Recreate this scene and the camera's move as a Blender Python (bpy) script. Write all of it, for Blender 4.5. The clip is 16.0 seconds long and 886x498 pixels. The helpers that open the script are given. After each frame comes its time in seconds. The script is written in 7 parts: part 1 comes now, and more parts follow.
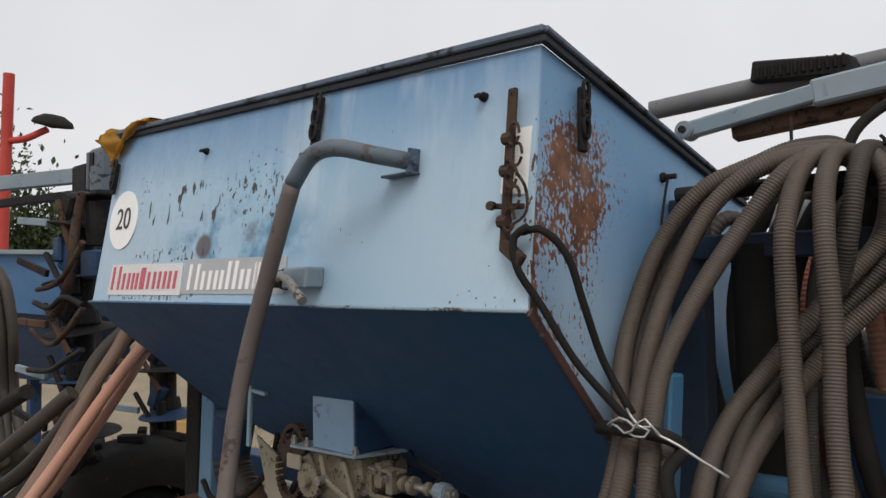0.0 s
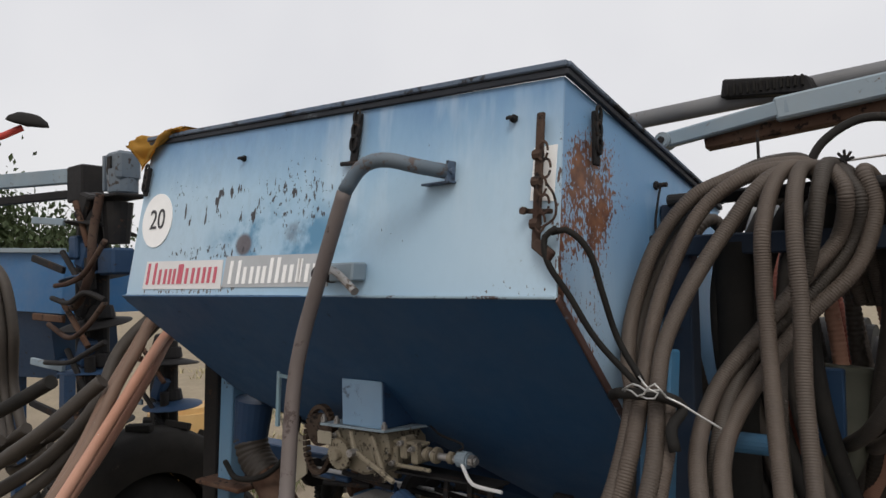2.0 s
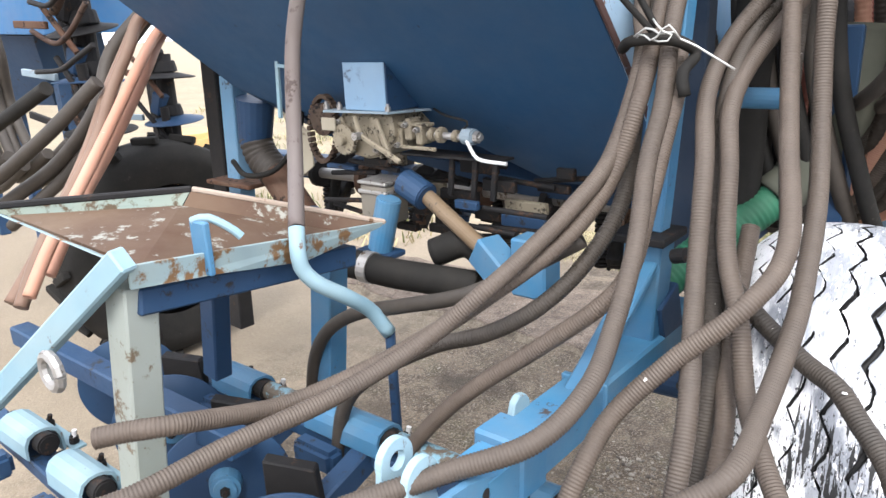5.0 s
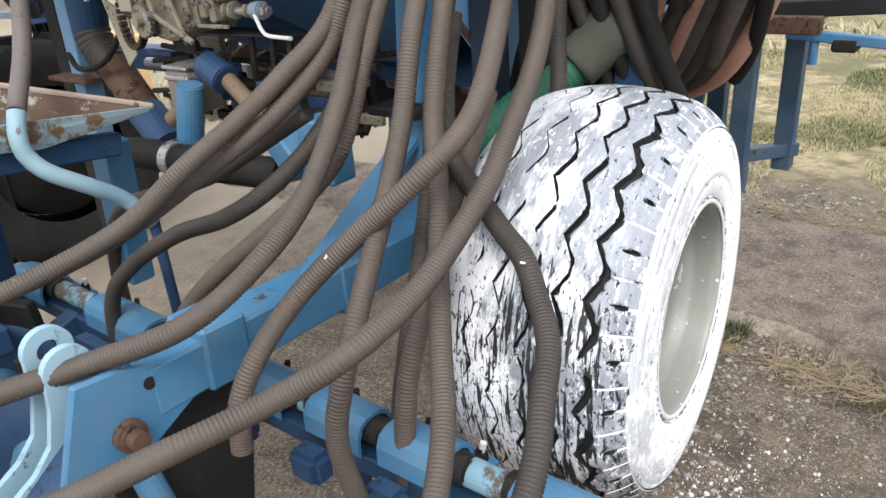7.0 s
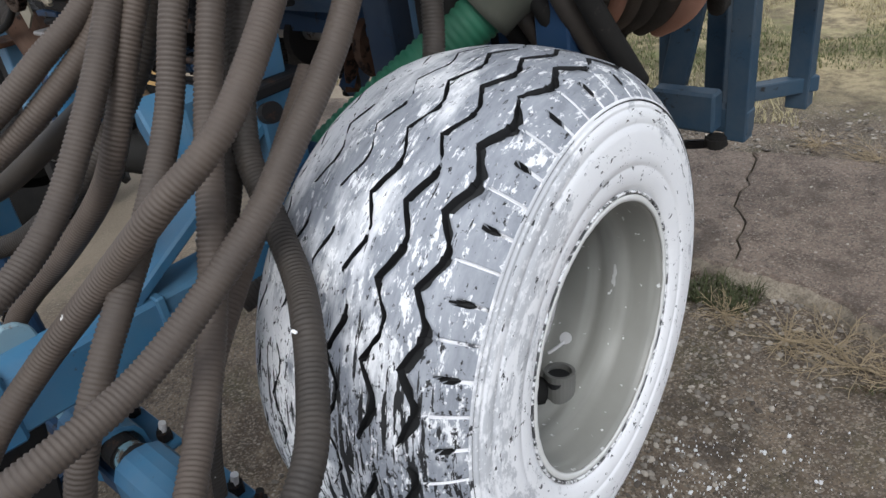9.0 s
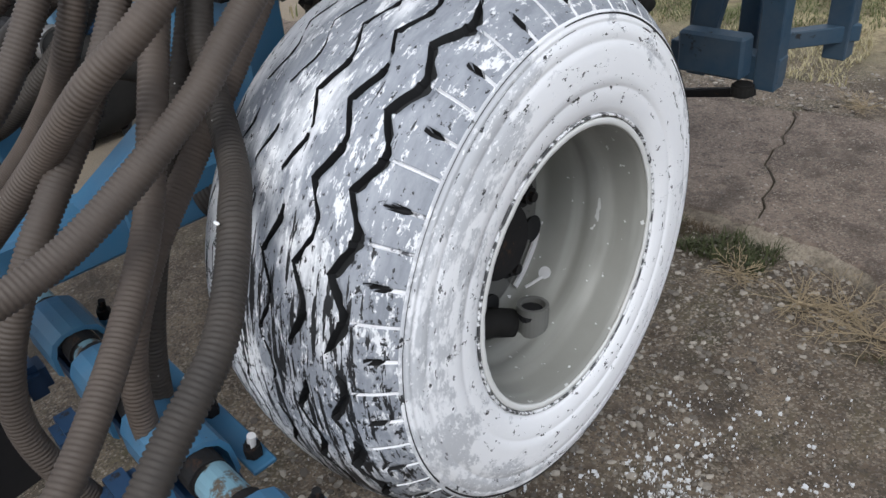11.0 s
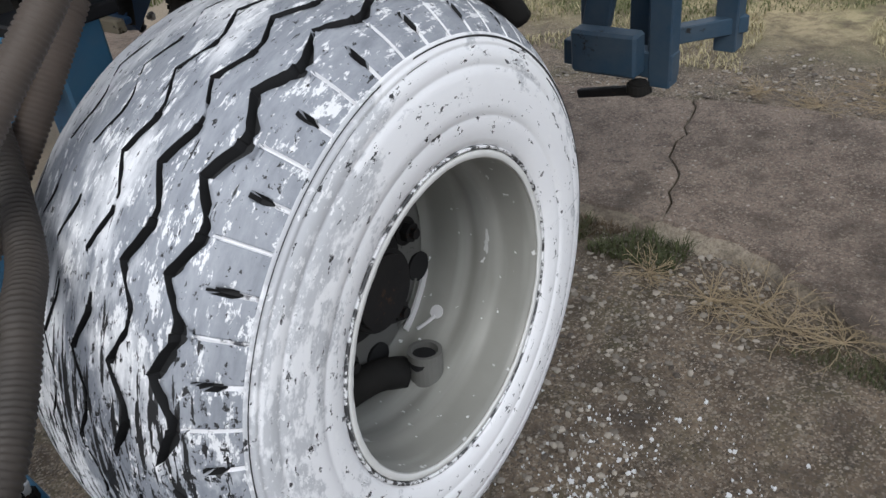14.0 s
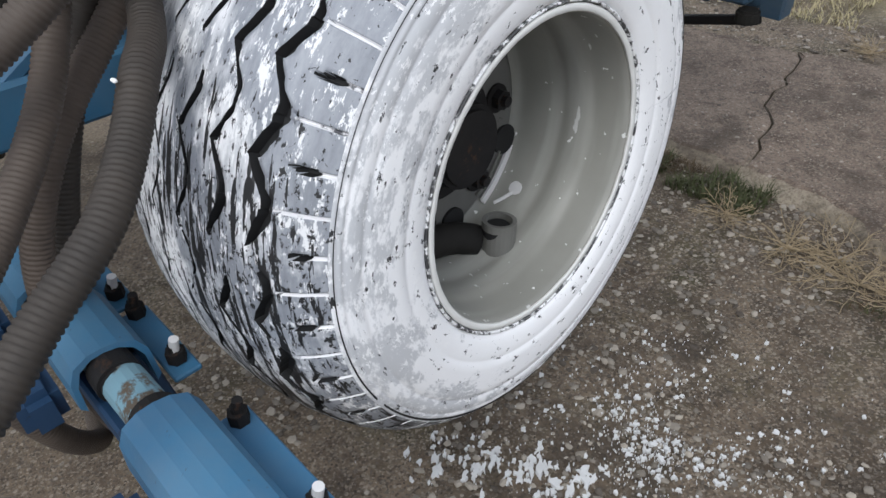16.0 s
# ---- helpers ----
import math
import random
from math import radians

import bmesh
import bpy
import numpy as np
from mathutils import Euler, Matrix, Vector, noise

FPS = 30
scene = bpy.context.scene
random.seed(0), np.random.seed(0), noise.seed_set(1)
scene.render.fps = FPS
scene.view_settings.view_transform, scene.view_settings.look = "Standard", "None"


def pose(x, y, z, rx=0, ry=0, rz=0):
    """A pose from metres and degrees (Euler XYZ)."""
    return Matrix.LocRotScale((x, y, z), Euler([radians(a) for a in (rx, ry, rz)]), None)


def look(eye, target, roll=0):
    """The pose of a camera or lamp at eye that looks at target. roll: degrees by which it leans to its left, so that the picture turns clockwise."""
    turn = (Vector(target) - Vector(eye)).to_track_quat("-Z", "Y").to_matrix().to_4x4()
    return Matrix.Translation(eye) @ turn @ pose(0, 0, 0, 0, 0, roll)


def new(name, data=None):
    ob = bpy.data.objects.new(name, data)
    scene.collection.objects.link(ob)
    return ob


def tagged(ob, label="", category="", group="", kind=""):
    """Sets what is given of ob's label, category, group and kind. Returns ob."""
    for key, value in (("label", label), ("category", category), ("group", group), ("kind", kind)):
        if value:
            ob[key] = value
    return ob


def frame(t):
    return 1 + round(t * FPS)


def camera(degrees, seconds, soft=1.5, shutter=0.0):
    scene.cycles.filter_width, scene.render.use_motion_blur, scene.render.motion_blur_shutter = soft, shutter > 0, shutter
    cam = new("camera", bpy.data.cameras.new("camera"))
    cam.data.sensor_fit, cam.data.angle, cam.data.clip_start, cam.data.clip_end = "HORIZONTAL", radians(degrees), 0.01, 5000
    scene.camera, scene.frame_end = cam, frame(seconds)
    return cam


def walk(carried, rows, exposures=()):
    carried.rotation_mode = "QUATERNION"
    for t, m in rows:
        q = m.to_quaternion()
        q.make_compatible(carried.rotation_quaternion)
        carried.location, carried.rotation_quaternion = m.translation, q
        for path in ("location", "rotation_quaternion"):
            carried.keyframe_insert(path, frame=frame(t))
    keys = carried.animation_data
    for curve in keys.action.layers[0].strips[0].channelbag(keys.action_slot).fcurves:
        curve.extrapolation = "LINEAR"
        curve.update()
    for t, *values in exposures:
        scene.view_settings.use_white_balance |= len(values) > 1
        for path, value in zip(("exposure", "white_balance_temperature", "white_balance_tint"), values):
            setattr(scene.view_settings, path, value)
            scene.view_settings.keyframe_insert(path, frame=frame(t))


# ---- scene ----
cam = camera(62.3, 16.0, soft=1.5)
PATH = [
    (0, (0.023, 0.107, 1.775), (-1.307, 1.598, 1.877), -1.0),
    (0.5, (0.014, -0.038, 1.775), (-1.251, 1.509, 1.851), -1.3),
    (1, (0.039, -0.12, 1.763), (-1.206, 1.444, 1.836), -1.9),
    (1.5, (0.053, -0.158, 1.748), (-1.206, 1.391, 1.864), -0.7),
    (2, (0.057, -0.175, 1.765), (-1.188, 1.387, 1.86), -1.2),
    (2.5, (0.054, -0.181, 1.759), (-1.212, 1.365, 1.837), -0.8),
    (3, (0.046, -0.19, 1.739), (-1.213, 1.363, 1.682), -0.3),
    (3.5, (0.028, -0.192, 1.659), (-1.216, 1.34, 1.336), -0.1),
    (3.7, (0.015, -0.191, 1.633), (-1.215, 1.328, 1.206), -1.1),
    (5.8, (0.098, -0.116, 1.566), (-1.071, 1.357, 0.884), -2.8),
    (6, (0.122, -0.088, 1.546), (-0.988, 1.409, 0.82), -3.7),
    (6.5, (0.217, 0.037, 1.511), (-0.816, 1.547, 0.703), -5.3),
    (7, (0.373, 0.192, 1.485), (-0.788, 1.592, 0.652), -4.8),
    (7.5, (0.429, 0.329, 1.465), (-0.699, 1.718, 0.573), -7.3),
    (8, (0.393, 0.473, 1.453), (-0.741, 1.81, 0.49), -8.7),
    (8.5, (0.393, 0.573, 1.451), (-0.739, 1.904, 0.477), -8.9),
    (9, (0.42, 0.656, 1.451), (-0.825, 1.859, 0.449), -9.7),
    (9.5, (0.449, 0.729, 1.437), (-0.862, 1.84, 0.413), -10.6),
    (10, (0.471, 0.736, 1.415), (-0.846, 1.821, 0.371), -8.3),
    (10.2, (0.481, 0.728, 1.391), (-0.815, 1.811, 0.32), -7.6),
    (12.3, (0.487, 0.742, 1.37), (-0.812, 1.806, 0.284), -9.5),
    (12.5, (0.478, 0.76, 1.388), (-0.834, 1.846, 0.34), -9.6),
    (13, (0.449, 0.795, 1.402), (-0.855, 1.908, 0.373), -9.5),
    (13.5, (0.438, 0.839, 1.397), (-0.797, 2.007, 0.341), -9.7),
    (14, (0.454, 0.872, 1.364), (-0.695, 2.061, 0.238), -9.3),
    (14.5, (0.465, 0.858, 1.312), (-0.698, 1.97, 0.125), -8.4),
    (15, (0.475, 0.817, 1.274), (-0.733, 1.848, 0.059), -7.7),
    (15.5, (0.484, 0.801, 1.267), (-0.738, 1.819, 0.054), -6.9),
    (16, (0.476, 0.792, 1.275), (-0.743, 1.802, 0.053), -5.1),
]
EXPOSURES = [(0, 0.03, 6650, 10), (2.5, 0.03, 6650, 10), (3.0, 0.12, 6600, 10), (3.5, 1.40, 6400, 10), (3.7, 1.65, 6350, 10), (5.8, 1.92, 6250, 10), (6.5, 1.60, 6250, 9), (7.5, 1.02, 6150, 8), (8.5, 0.62, 6050, 8), (9.5, 0.50, 5950, 8), (12.5, 0.44, 6000, 8), (13.5, 0.38, 6000, 8), (14.2, 0.36, 6000, 8), (15, 0.45, 6000, 8), (16, 0.48, 6000, 8)]
walk(cam, [(t, look(eye, target, roll)) for t, eye, target, roll in PATH], EXPOSURES)
# ---- world and light ----
SUN_ELEV, SUN_ROT = 50, 144
world = bpy.data.worlds.new("overcast_sky")
scene.world = world
world.use_nodes = True
wn, wl = world.node_tree.nodes, world.node_tree.links
wn.clear()
sky = wn.new("ShaderNodeTexSky")
sky.sky_type, sky.sun_disc = "NISHITA", False
sky.sun_elevation, sky.sun_rotation = radians(SUN_ELEV), radians(SUN_ROT)
sky.dust_density = 6.0
cloud_noise = wn.new("ShaderNodeTexNoise")
cloud_noise.inputs["Scale"].default_value = 1.6
cloud_noise.inputs["Detail"].default_value = 4
cloud_ramp = wn.new("ShaderNodeValToRGB")
cloud_ramp.color_ramp.elements[0].color = (0.70, 0.71, 0.76, 1)
cloud_ramp.color_ramp.elements[1].color = (0.86, 0.865, 0.89, 1)
cloud_ramp.color_ramp.elements[0].position, cloud_ramp.color_ramp.elements[1].position = 0.3, 0.7
bg_sky, bg_cloud, bg_mix, w_out = (wn.new("ShaderNodeBackground"), wn.new("ShaderNodeBackground"),
                                   wn.new("ShaderNodeMixShader"), wn.new("ShaderNodeOutputWorld"))
bg_sky.inputs["Strength"].default_value = 0.12
bg_cloud.inputs["Strength"].default_value = 1.0
bg_mix.inputs[0].default_value = 0.9
wl.new(cloud_noise.outputs["Fac"], cloud_ramp.inputs["Fac"])
wl.new(cloud_ramp.outputs["Color"], bg_cloud.inputs["Color"])
wl.new(sky.outputs["Color"], bg_sky.inputs["Color"])
wl.new(bg_sky.outputs[0], bg_mix.inputs[1])
wl.new(bg_cloud.outputs[0], bg_mix.inputs[2])
wl.new(bg_mix.outputs[0], w_out.inputs["Surface"])
sun_data = bpy.data.lights.new("sun", "SUN")
sun_data.energy, sun_data.angle, sun_data.color = 1.15, radians(25), (1.0, 0.96, 0.9)
sun = new("sun", sun_data)
sun.matrix_world = look((3.8, -4.8, 10.2), (-0.8, 1.5, 0.8))

# ---- materials ----


def material(name):
    m = bpy.data.materials.new(name)
    m.use_nodes = True
    nt = m.node_tree
    return m, nt, nt.nodes["Principled BSDF"]


def noise_node(nt, scale, detail=5, rough=0.6, stretch=(1, 1, 1), seed=0.0, dim="Object"):
    tc = nt.nodes.new("ShaderNodeTexCoord")
    mp = nt.nodes.new("ShaderNodeMapping")
    mp.inputs["Scale"].default_value = stretch
    mp.inputs["Location"].default_value = (seed, seed * 0.7, seed * 1.3)
    nz = nt.nodes.new("ShaderNodeTexNoise")
    nz.inputs["Scale"].default_value, nz.inputs["Detail"].default_value, nz.inputs["Roughness"].default_value = scale, detail, rough
    nt.links.new(tc.outputs[dim], mp.inputs["Vector"])
    nt.links.new(mp.outputs["Vector"], nz.inputs["Vector"])
    return nz.outputs["Fac"]


def ramp(nt, fac, lo, hi, a=(0, 0, 0, 1), b=(1, 1, 1, 1)):
    r = nt.nodes.new("ShaderNodeValToRGB")
    r.color_ramp.elements[0].position, r.color_ramp.elements[1].position = lo, hi
    r.color_ramp.elements[0].color, r.color_ramp.elements[1].color = a, b
    nt.links.new(fac, r.inputs["Fac"])
    return r.outputs["Color"]


def mix(nt, fac, a, b):
    n = nt.nodes.new("ShaderNodeMix")
    n.data_type = "RGBA"
    for sock, v in ((n.inputs["Factor"], fac), (n.inputs["A"], a), (n.inputs["B"], b)):
        if isinstance(v, (int, float)):
            sock.default_value = v
        elif isinstance(v, tuple):
            sock.default_value = v if len(v) == 4 else (*v, 1)
        else:
            nt.links.new(v, sock)
    return n.outputs["Result"]


def mul(nt, a, b):
    n = nt.nodes.new("ShaderNodeMath")
    n.operation = "MULTIPLY"
    for sock, v in zip(n.inputs, (a, b)):
        if isinstance(v, (int, float)):
            sock.default_value = v
        else:
            nt.links.new(v, sock)
    return n.outputs[0]


def bump(nt, bsdf, height, strength=0.3, dist=0.002):
    b = nt.nodes.new("ShaderNodeBump")
    b.inputs["Strength"].default_value, b.inputs["Distance"].default_value = strength, dist
    nt.links.new(height, b.inputs["Height"])
    nt.links.new(b.outputs["Normal"], bsdf.inputs["Normal"])


def above(nt, value, limit):
    n = nt.nodes.new("ShaderNodeMath")
    n.operation = "GREATER_THAN"
    nt.links.new(value, n.inputs[0])
    if isinstance(limit, (int, float)):
        n.inputs[1].default_value = limit
    else:
        nt.links.new(limit, n.inputs[1])
    return n.outputs[0]


def remap(nt, value, a, b, c, d):
    n = nt.nodes.new("ShaderNodeMapRange")
    for key, v in (("From Min", a), ("From Max", b), ("To Min", c), ("To Max", d)):
        n.inputs[key].default_value = v
    nt.links.new(value, n.inputs["Value"])
    return n.outputs[0]


def plus(nt, a, b):
    n = nt.nodes.new("ShaderNodeMath")
    n.operation = "ADD"
    for sock, v in zip(n.inputs, (a, b)):
        if isinstance(v, (int, float)):
            sock.default_value = v
        else:
            nt.links.new(v, sock)
    return n.outputs[0]


def near(nt, x, y, z, radii, sharp=0.5):
    """1 at a place of the object, 0 beyond the radii."""
    tc = nt.nodes.new("ShaderNodeTexCoord")
    mp = nt.nodes.new("ShaderNodeMapping")
    mp.vector_type = "TEXTURE"
    mp.inputs["Location"].default_value, mp.inputs["Scale"].default_value = (x, y, z), radii
    g = nt.nodes.new("ShaderNodeTexGradient")
    g.gradient_type = "SPHERICAL"
    nt.links.new(tc.outputs["Object"], mp.inputs["Vector"])
    nt.links.new(mp.outputs["Vector"], g.inputs["Vector"])
    return ramp(nt, g.outputs["Fac"], 0.0, sharp)


def worn(name, base, second, wear=(0.05, 0.03, 0.025), wear_at=0.62, rough=0.5, scale=9, metal=0.0, dust=0.25,
         dust_colour=(0.23, 0.2, 0.16), stretch=(1, 1, 1)):
    """Paint or metal with fading at a large scale, chips at a small one, and a film of dust."""
    m, nt, bs = material(name)
    big = noise_node(nt, 2.2, 4, 0.55, stretch, 3.1)
    small = noise_node(nt, scale * 4, 6, 0.7, stretch, 1.7)
    patch = noise_node(nt, scale, 5, 0.65, stretch, 8.3)
    col = mix(nt, ramp(nt, big, 0.3, 0.7), base, second)
    dusty = ramp(nt, noise_node(nt, 5, 6, 0.7, (1, 1, 1), 5.5), 0.35, 0.8)
    col = mix(nt, mul(nt, dusty, dust), col, dust_colour)
    chip = ramp(nt, mul(nt, patch, small), wear_at * wear_at - 0.02, wear_at * wear_at + 0.03)
    col = mix(nt, chip, col, wear)
    nt.links.new(col, bs.inputs["Base Color"])
    rr = nt.nodes.new("ShaderNodeMapRange")
    rr.inputs["To Min"].default_value, rr.inputs["To Max"].default_value = rough - 0.08, min(0.95, rough + 0.2)
    nt.links.new(small, rr.inputs["Value"])
    nt.links.new(rr.outputs[0], bs.inputs["Roughness"])
    bs.inputs["Metallic"].default_value = metal
    bs.inputs["Specular IOR Level"].default_value = 0.3 if max(base) > 0.06 else 0.16
    bump(nt, bs, small, 0.25, 0.0015)
    return m


FRAME_BLUE = worn("frame_blue", (0.028, 0.130, 0.265), (0.070, 0.225, 0.37), (0.06, 0.045, 0.04), 0.625, 0.42, 9, 0.0, 0.32)
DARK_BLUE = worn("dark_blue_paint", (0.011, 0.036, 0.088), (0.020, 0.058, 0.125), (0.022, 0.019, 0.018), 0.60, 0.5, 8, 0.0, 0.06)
PALE_BLUE = worn("pale_blue_paint", (0.16, 0.29, 0.37), (0.30, 0.40, 0.43), (0.13, 0.075, 0.045), 0.60, 0.5, 7)
RUST = worn("rusty_iron", (0.06, 0.028, 0.018), (0.105, 0.056, 0.036), (0.02, 0.015, 0.013), 0.55, 0.85, 14)
DARK_STEEL = worn("dark_dirty_steel", (0.011, 0.011, 0.013), (0.026, 0.025, 0.025), (0.06, 0.036, 0.025), 0.61, 0.6, 12, 0.2, 0.05)
GREY_BLUE = worn("grey_blue_paint", (0.17, 0.24, 0.30), (0.28, 0.34, 0.38), (0.10, 0.06, 0.04), 0.6, 0.5, 9)
CREAM = worn("cream_cast_metal", (0.38, 0.345, 0.27), (0.20, 0.175, 0.13), (0.05, 0.038, 0.026), 0.585, 0.55, 14, 0.1)
STEEL = worn("bare_steel", (0.42, 0.41, 0.40), (0.30, 0.29, 0.28), (0.10, 0.07, 0.05), 0.58, 0.42, 16, 0.7)
RED = worn("red_paint", (0.42, 0.035, 0.03), (0.5, 0.07, 0.05), (0.15, 0.05, 0.04), 0.62, 0.5, 8, 0, 0.12)
WHITE_CAP = worn("white_plastic", (0.75, 0.75, 0.73), (0.66, 0.66, 0.64), (0.3, 0.28, 0.25), 0.64, 0.4, 12, 0, 0.1)
CLOTH_GREY = worn("grey_cloth", (0.045, 0.050, 0.040), (0.085, 0.09, 0.072), (0.09, 0.09, 0.08), 0.62, 0.9, 10)
TARP = worn("ochre_tarpaulin", (0.50, 0.27, 0.04), (0.62, 0.36, 0.075), (0.25, 0.14, 0.05), 0.62, 0.8, 10, 0, 0.12)
BLACK_RUBBER = worn("black_rubber", (0.009, 0.009, 0.009), (0.019, 0.018, 0.017), (0.05, 0.044, 0.038), 0.63, 0.7, 14, 0, 0.06)
SACK = worn("yellow_plastic", (0.62, 0.38, 0.14), (0.66, 0.44, 0.2), (0.4, 0.25, 0.12), 0.66, 0.6, 8, 0, 0.1)


def hose_material(name, base, second, dust=0.55, dust_colour=(0.17, 0.135, 0.10)):
    m, nt, bs = material(name)
    big = noise_node(nt, 3.0, 4, 0.6, (1, 1, 1), 2.2)
    fine = noise_node(nt, 60, 5, 0.7, (1, 1, 1), 4.1)
    col = mix(nt, ramp(nt, big, 0.3, 0.7), base, second)
    col = mix(nt, mul(nt, ramp(nt, noise_node(nt, 11, 6, 0.75, (1, 1, 1), 6.0), 0.3, 0.75), dust), col, dust_colour)
    info = nt.nodes.new("ShaderNodeObjectInfo")
    col = mix(nt, mul(nt, info.outputs["Random"], 0.3), col, (0.05, 0.045, 0.04))
    col = mix(nt, above(nt, noise_node(nt, 55, 2, 0.4, (1, 1, 1), 27.0), 0.80), col, (0.55, 0.53, 0.50))
    nt.links.new(col, bs.inputs["Base Color"])
    bs.inputs["Roughness"].default_value = 0.6
    bs.inputs["Specular IOR Level"].default_value = 0.35
    bump(nt, bs, fine, 0.2, 0.001)
    return m


HOSE = hose_material("dusty_brown_hose", (0.056, 0.043, 0.035), (0.09, 0.069, 0.056), 0.5, (0.145, 0.112, 0.087))
HOSE_DARK = hose_material("dark_grey_hose", (0.022, 0.019, 0.017), (0.042, 0.035, 0.029), 0.35, (0.10, 0.078, 0.060))
HOSE_PINK = hose_material("faded_orange_hose", (0.42, 0.20, 0.13), (0.50, 0.27, 0.19), 0.3, (0.3, 0.2, 0.15))
HOSE_RED = hose_material("faded_red_hose", (0.33, 0.09, 0.07), (0.38, 0.13, 0.10), 0.3)
HOSE_GREEN = hose_material("green_hose", (0.012, 0.105, 0.055), (0.022, 0.16, 0.09), 0.12)


def object_xyz(nt):
    tc = nt.nodes.new("ShaderNodeTexCoord")
    sp = nt.nodes.new("ShaderNodeSeparateXYZ")
    nt.links.new(tc.outputs["Object"], sp.inputs[0])
    return sp.outputs


def hopper_paint():
    """Faded blue sheet: deeper blue under the rim, runs, chips in bands, old turquoise and a brown blot."""
    m, nt, bs = material("weathered_hopper_blue")
    xyz = object_xyz(nt)
    cloud = noise_node(nt, 1.6, 5, 0.6, (1, 1, 1), 4.0)
    run = noise_node(nt, 4.0, 6, 0.7, (2.2, 2.2, 0.55), 1.0)
    fine = noise_node(nt, 45, 5, 0.7, (1, 1, 0.6), 12.0)
    col = mix(nt, ramp(nt, cloud, 0.3, 0.72), (0.262, 0.440, 0.605), (0.370, 0.545, 0.690))
    pale = near(nt, 0.72, 0, -0.16, (0.62, 0.4, 0.34), 0.9)
    col = mix(nt, mul(nt, pale, 0.60), col, (0.52, 0.645, 0.735))
    grey_end = near(nt, -0.70, 0, -0.12, (0.66, 0.4, 0.36), 0.9)
    col = mix(nt, mul(nt, grey_end, 0.60), col, (0.47, 0.575, 0.650))
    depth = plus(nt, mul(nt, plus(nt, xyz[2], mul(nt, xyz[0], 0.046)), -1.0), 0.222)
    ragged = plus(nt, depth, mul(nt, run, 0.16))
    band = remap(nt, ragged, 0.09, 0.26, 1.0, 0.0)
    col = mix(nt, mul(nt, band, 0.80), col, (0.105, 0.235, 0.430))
    hang = mul(nt, near(nt, 0.42, 0, 0.10, (0.55, 0.4, 0.26), 0.6), ramp(nt, noise_node(nt, 2.6, 4, 0.6, (3.6, 3.6, 0.5), 31.0), 0.50, 0.68))
    col = mix(nt, mul(nt, hang, 0.45), col, (0.58, 0.68, 0.75))
    blot = noise_node(nt, 7, 5, 0.6, (1, 1, 1), 9)
    fresh = mul(nt, near(nt, -0.05, 0, -0.09, (0.36, 0.3, 0.105), 0.5), ramp(nt, blot, 0.44, 0.56))
    col = mix(nt, mul(nt, fresh, 0.85), col, (0.050, 0.205, 0.360))
    brown = mul(nt, near(nt, -0.20, 0, -0.105, (0.042, 0.3, 0.036), 0.3), ramp(nt, blot, 0.30, 0.40))
    col = mix(nt, mul(nt, brown, 0.9), col, (0.085, 0.055, 0.055))
    brown = mul(nt, near(nt, 0.015, 0, -0.085, (0.055, 0.3, 0.038), 0.5), ramp(nt, fine, 0.40, 0.60))
    col = mix(nt, mul(nt, brown, 0.55), col, (0.085, 0.10, 0.13))
    dirt = mul(nt, ramp(nt, fine, 0.45, 0.8), ramp(nt, cloud, 0.35, 0.65))
    col = mix(nt, mul(nt, dirt, 0.28), col, (0.24, 0.27, 0.30))
    tall = noise_node(nt, 44, 3, 0.5, (1.0, 1.0, 0.20), 5.5)
    short = noise_node(nt, 88, 4, 0.6, (1.0, 1.0, 0.45), 14.0)
    dots = noise_node(nt, 95, 4, 0.6, (1.0, 1.0, 0.7), 8.0)
    row = near(nt, -0.27, 0, 0.010, (0.40, 0.4, 0.075), 0.35)
    field = near(nt, 0.02, 0, 0.015, (0.34, 0.4, 0.17), 0.7)
    below = near(nt, -0.36, 0, -0.118, (0.36, 0.4, 0.034), 0.5)
    end = near(nt, -0.55, 0, 0.07, (0.20, 0.4, 0.09), 0.7)
    corner = near(nt, 0.815, 0, -0.10, (0.030, 0.4, 0.36), 0.8)
    foot = near(nt, 0.70, 0, -0.245, (0.17, 0.4, 0.030), 0.6)
    far_foot = near(nt, -0.45, 0, -0.228, (0.46, 0.4, 0.024), 0.6)
    ink = (0.030, 0.028, 0.032)
    col = mix(nt, above(nt, tall, remap(nt, row, 0, 1, 0.80, 0.592)), col, ink)
    col = mix(nt, above(nt, short, remap(nt, field, 0, 1, 0.76, 0.60)), col, ink)
    col = mix(nt, above(nt, short, remap(nt, below, 0, 1, 0.80, 0.575)), col, (0.035, 0.035, 0.042))
    col = mix(nt, above(nt, dots, remap(nt, end, 0, 1, 0.745, 0.64)), col, ink)
    col = mix(nt, above(nt, short, remap(nt, corner, 0, 1, 0.80, 0.55)), col, (0.10, 0.055, 0.042))
    col = mix(nt, above(nt, short, remap(nt, foot, 0, 1, 0.80, 0.625)), col, (0.085, 0.055, 0.045))
    col = mix(nt, above(nt, short, remap(nt, far_foot, 0, 1, 0.80, 0.55)), col, (0.095, 0.072, 0.062))
    nt.links.new(col, bs.inputs["Base Color"])
    nt.links.new(remap(nt, fine, 0.3, 0.7, 0.36, 0.60), bs.inputs["Roughness"])
    bump(nt, bs, plus(nt, noise_node(nt, 3, 5, 0.6, (1, 1, 1), 7), mul(nt, fine, 0.04)), 0.16, 0.008)
    return m


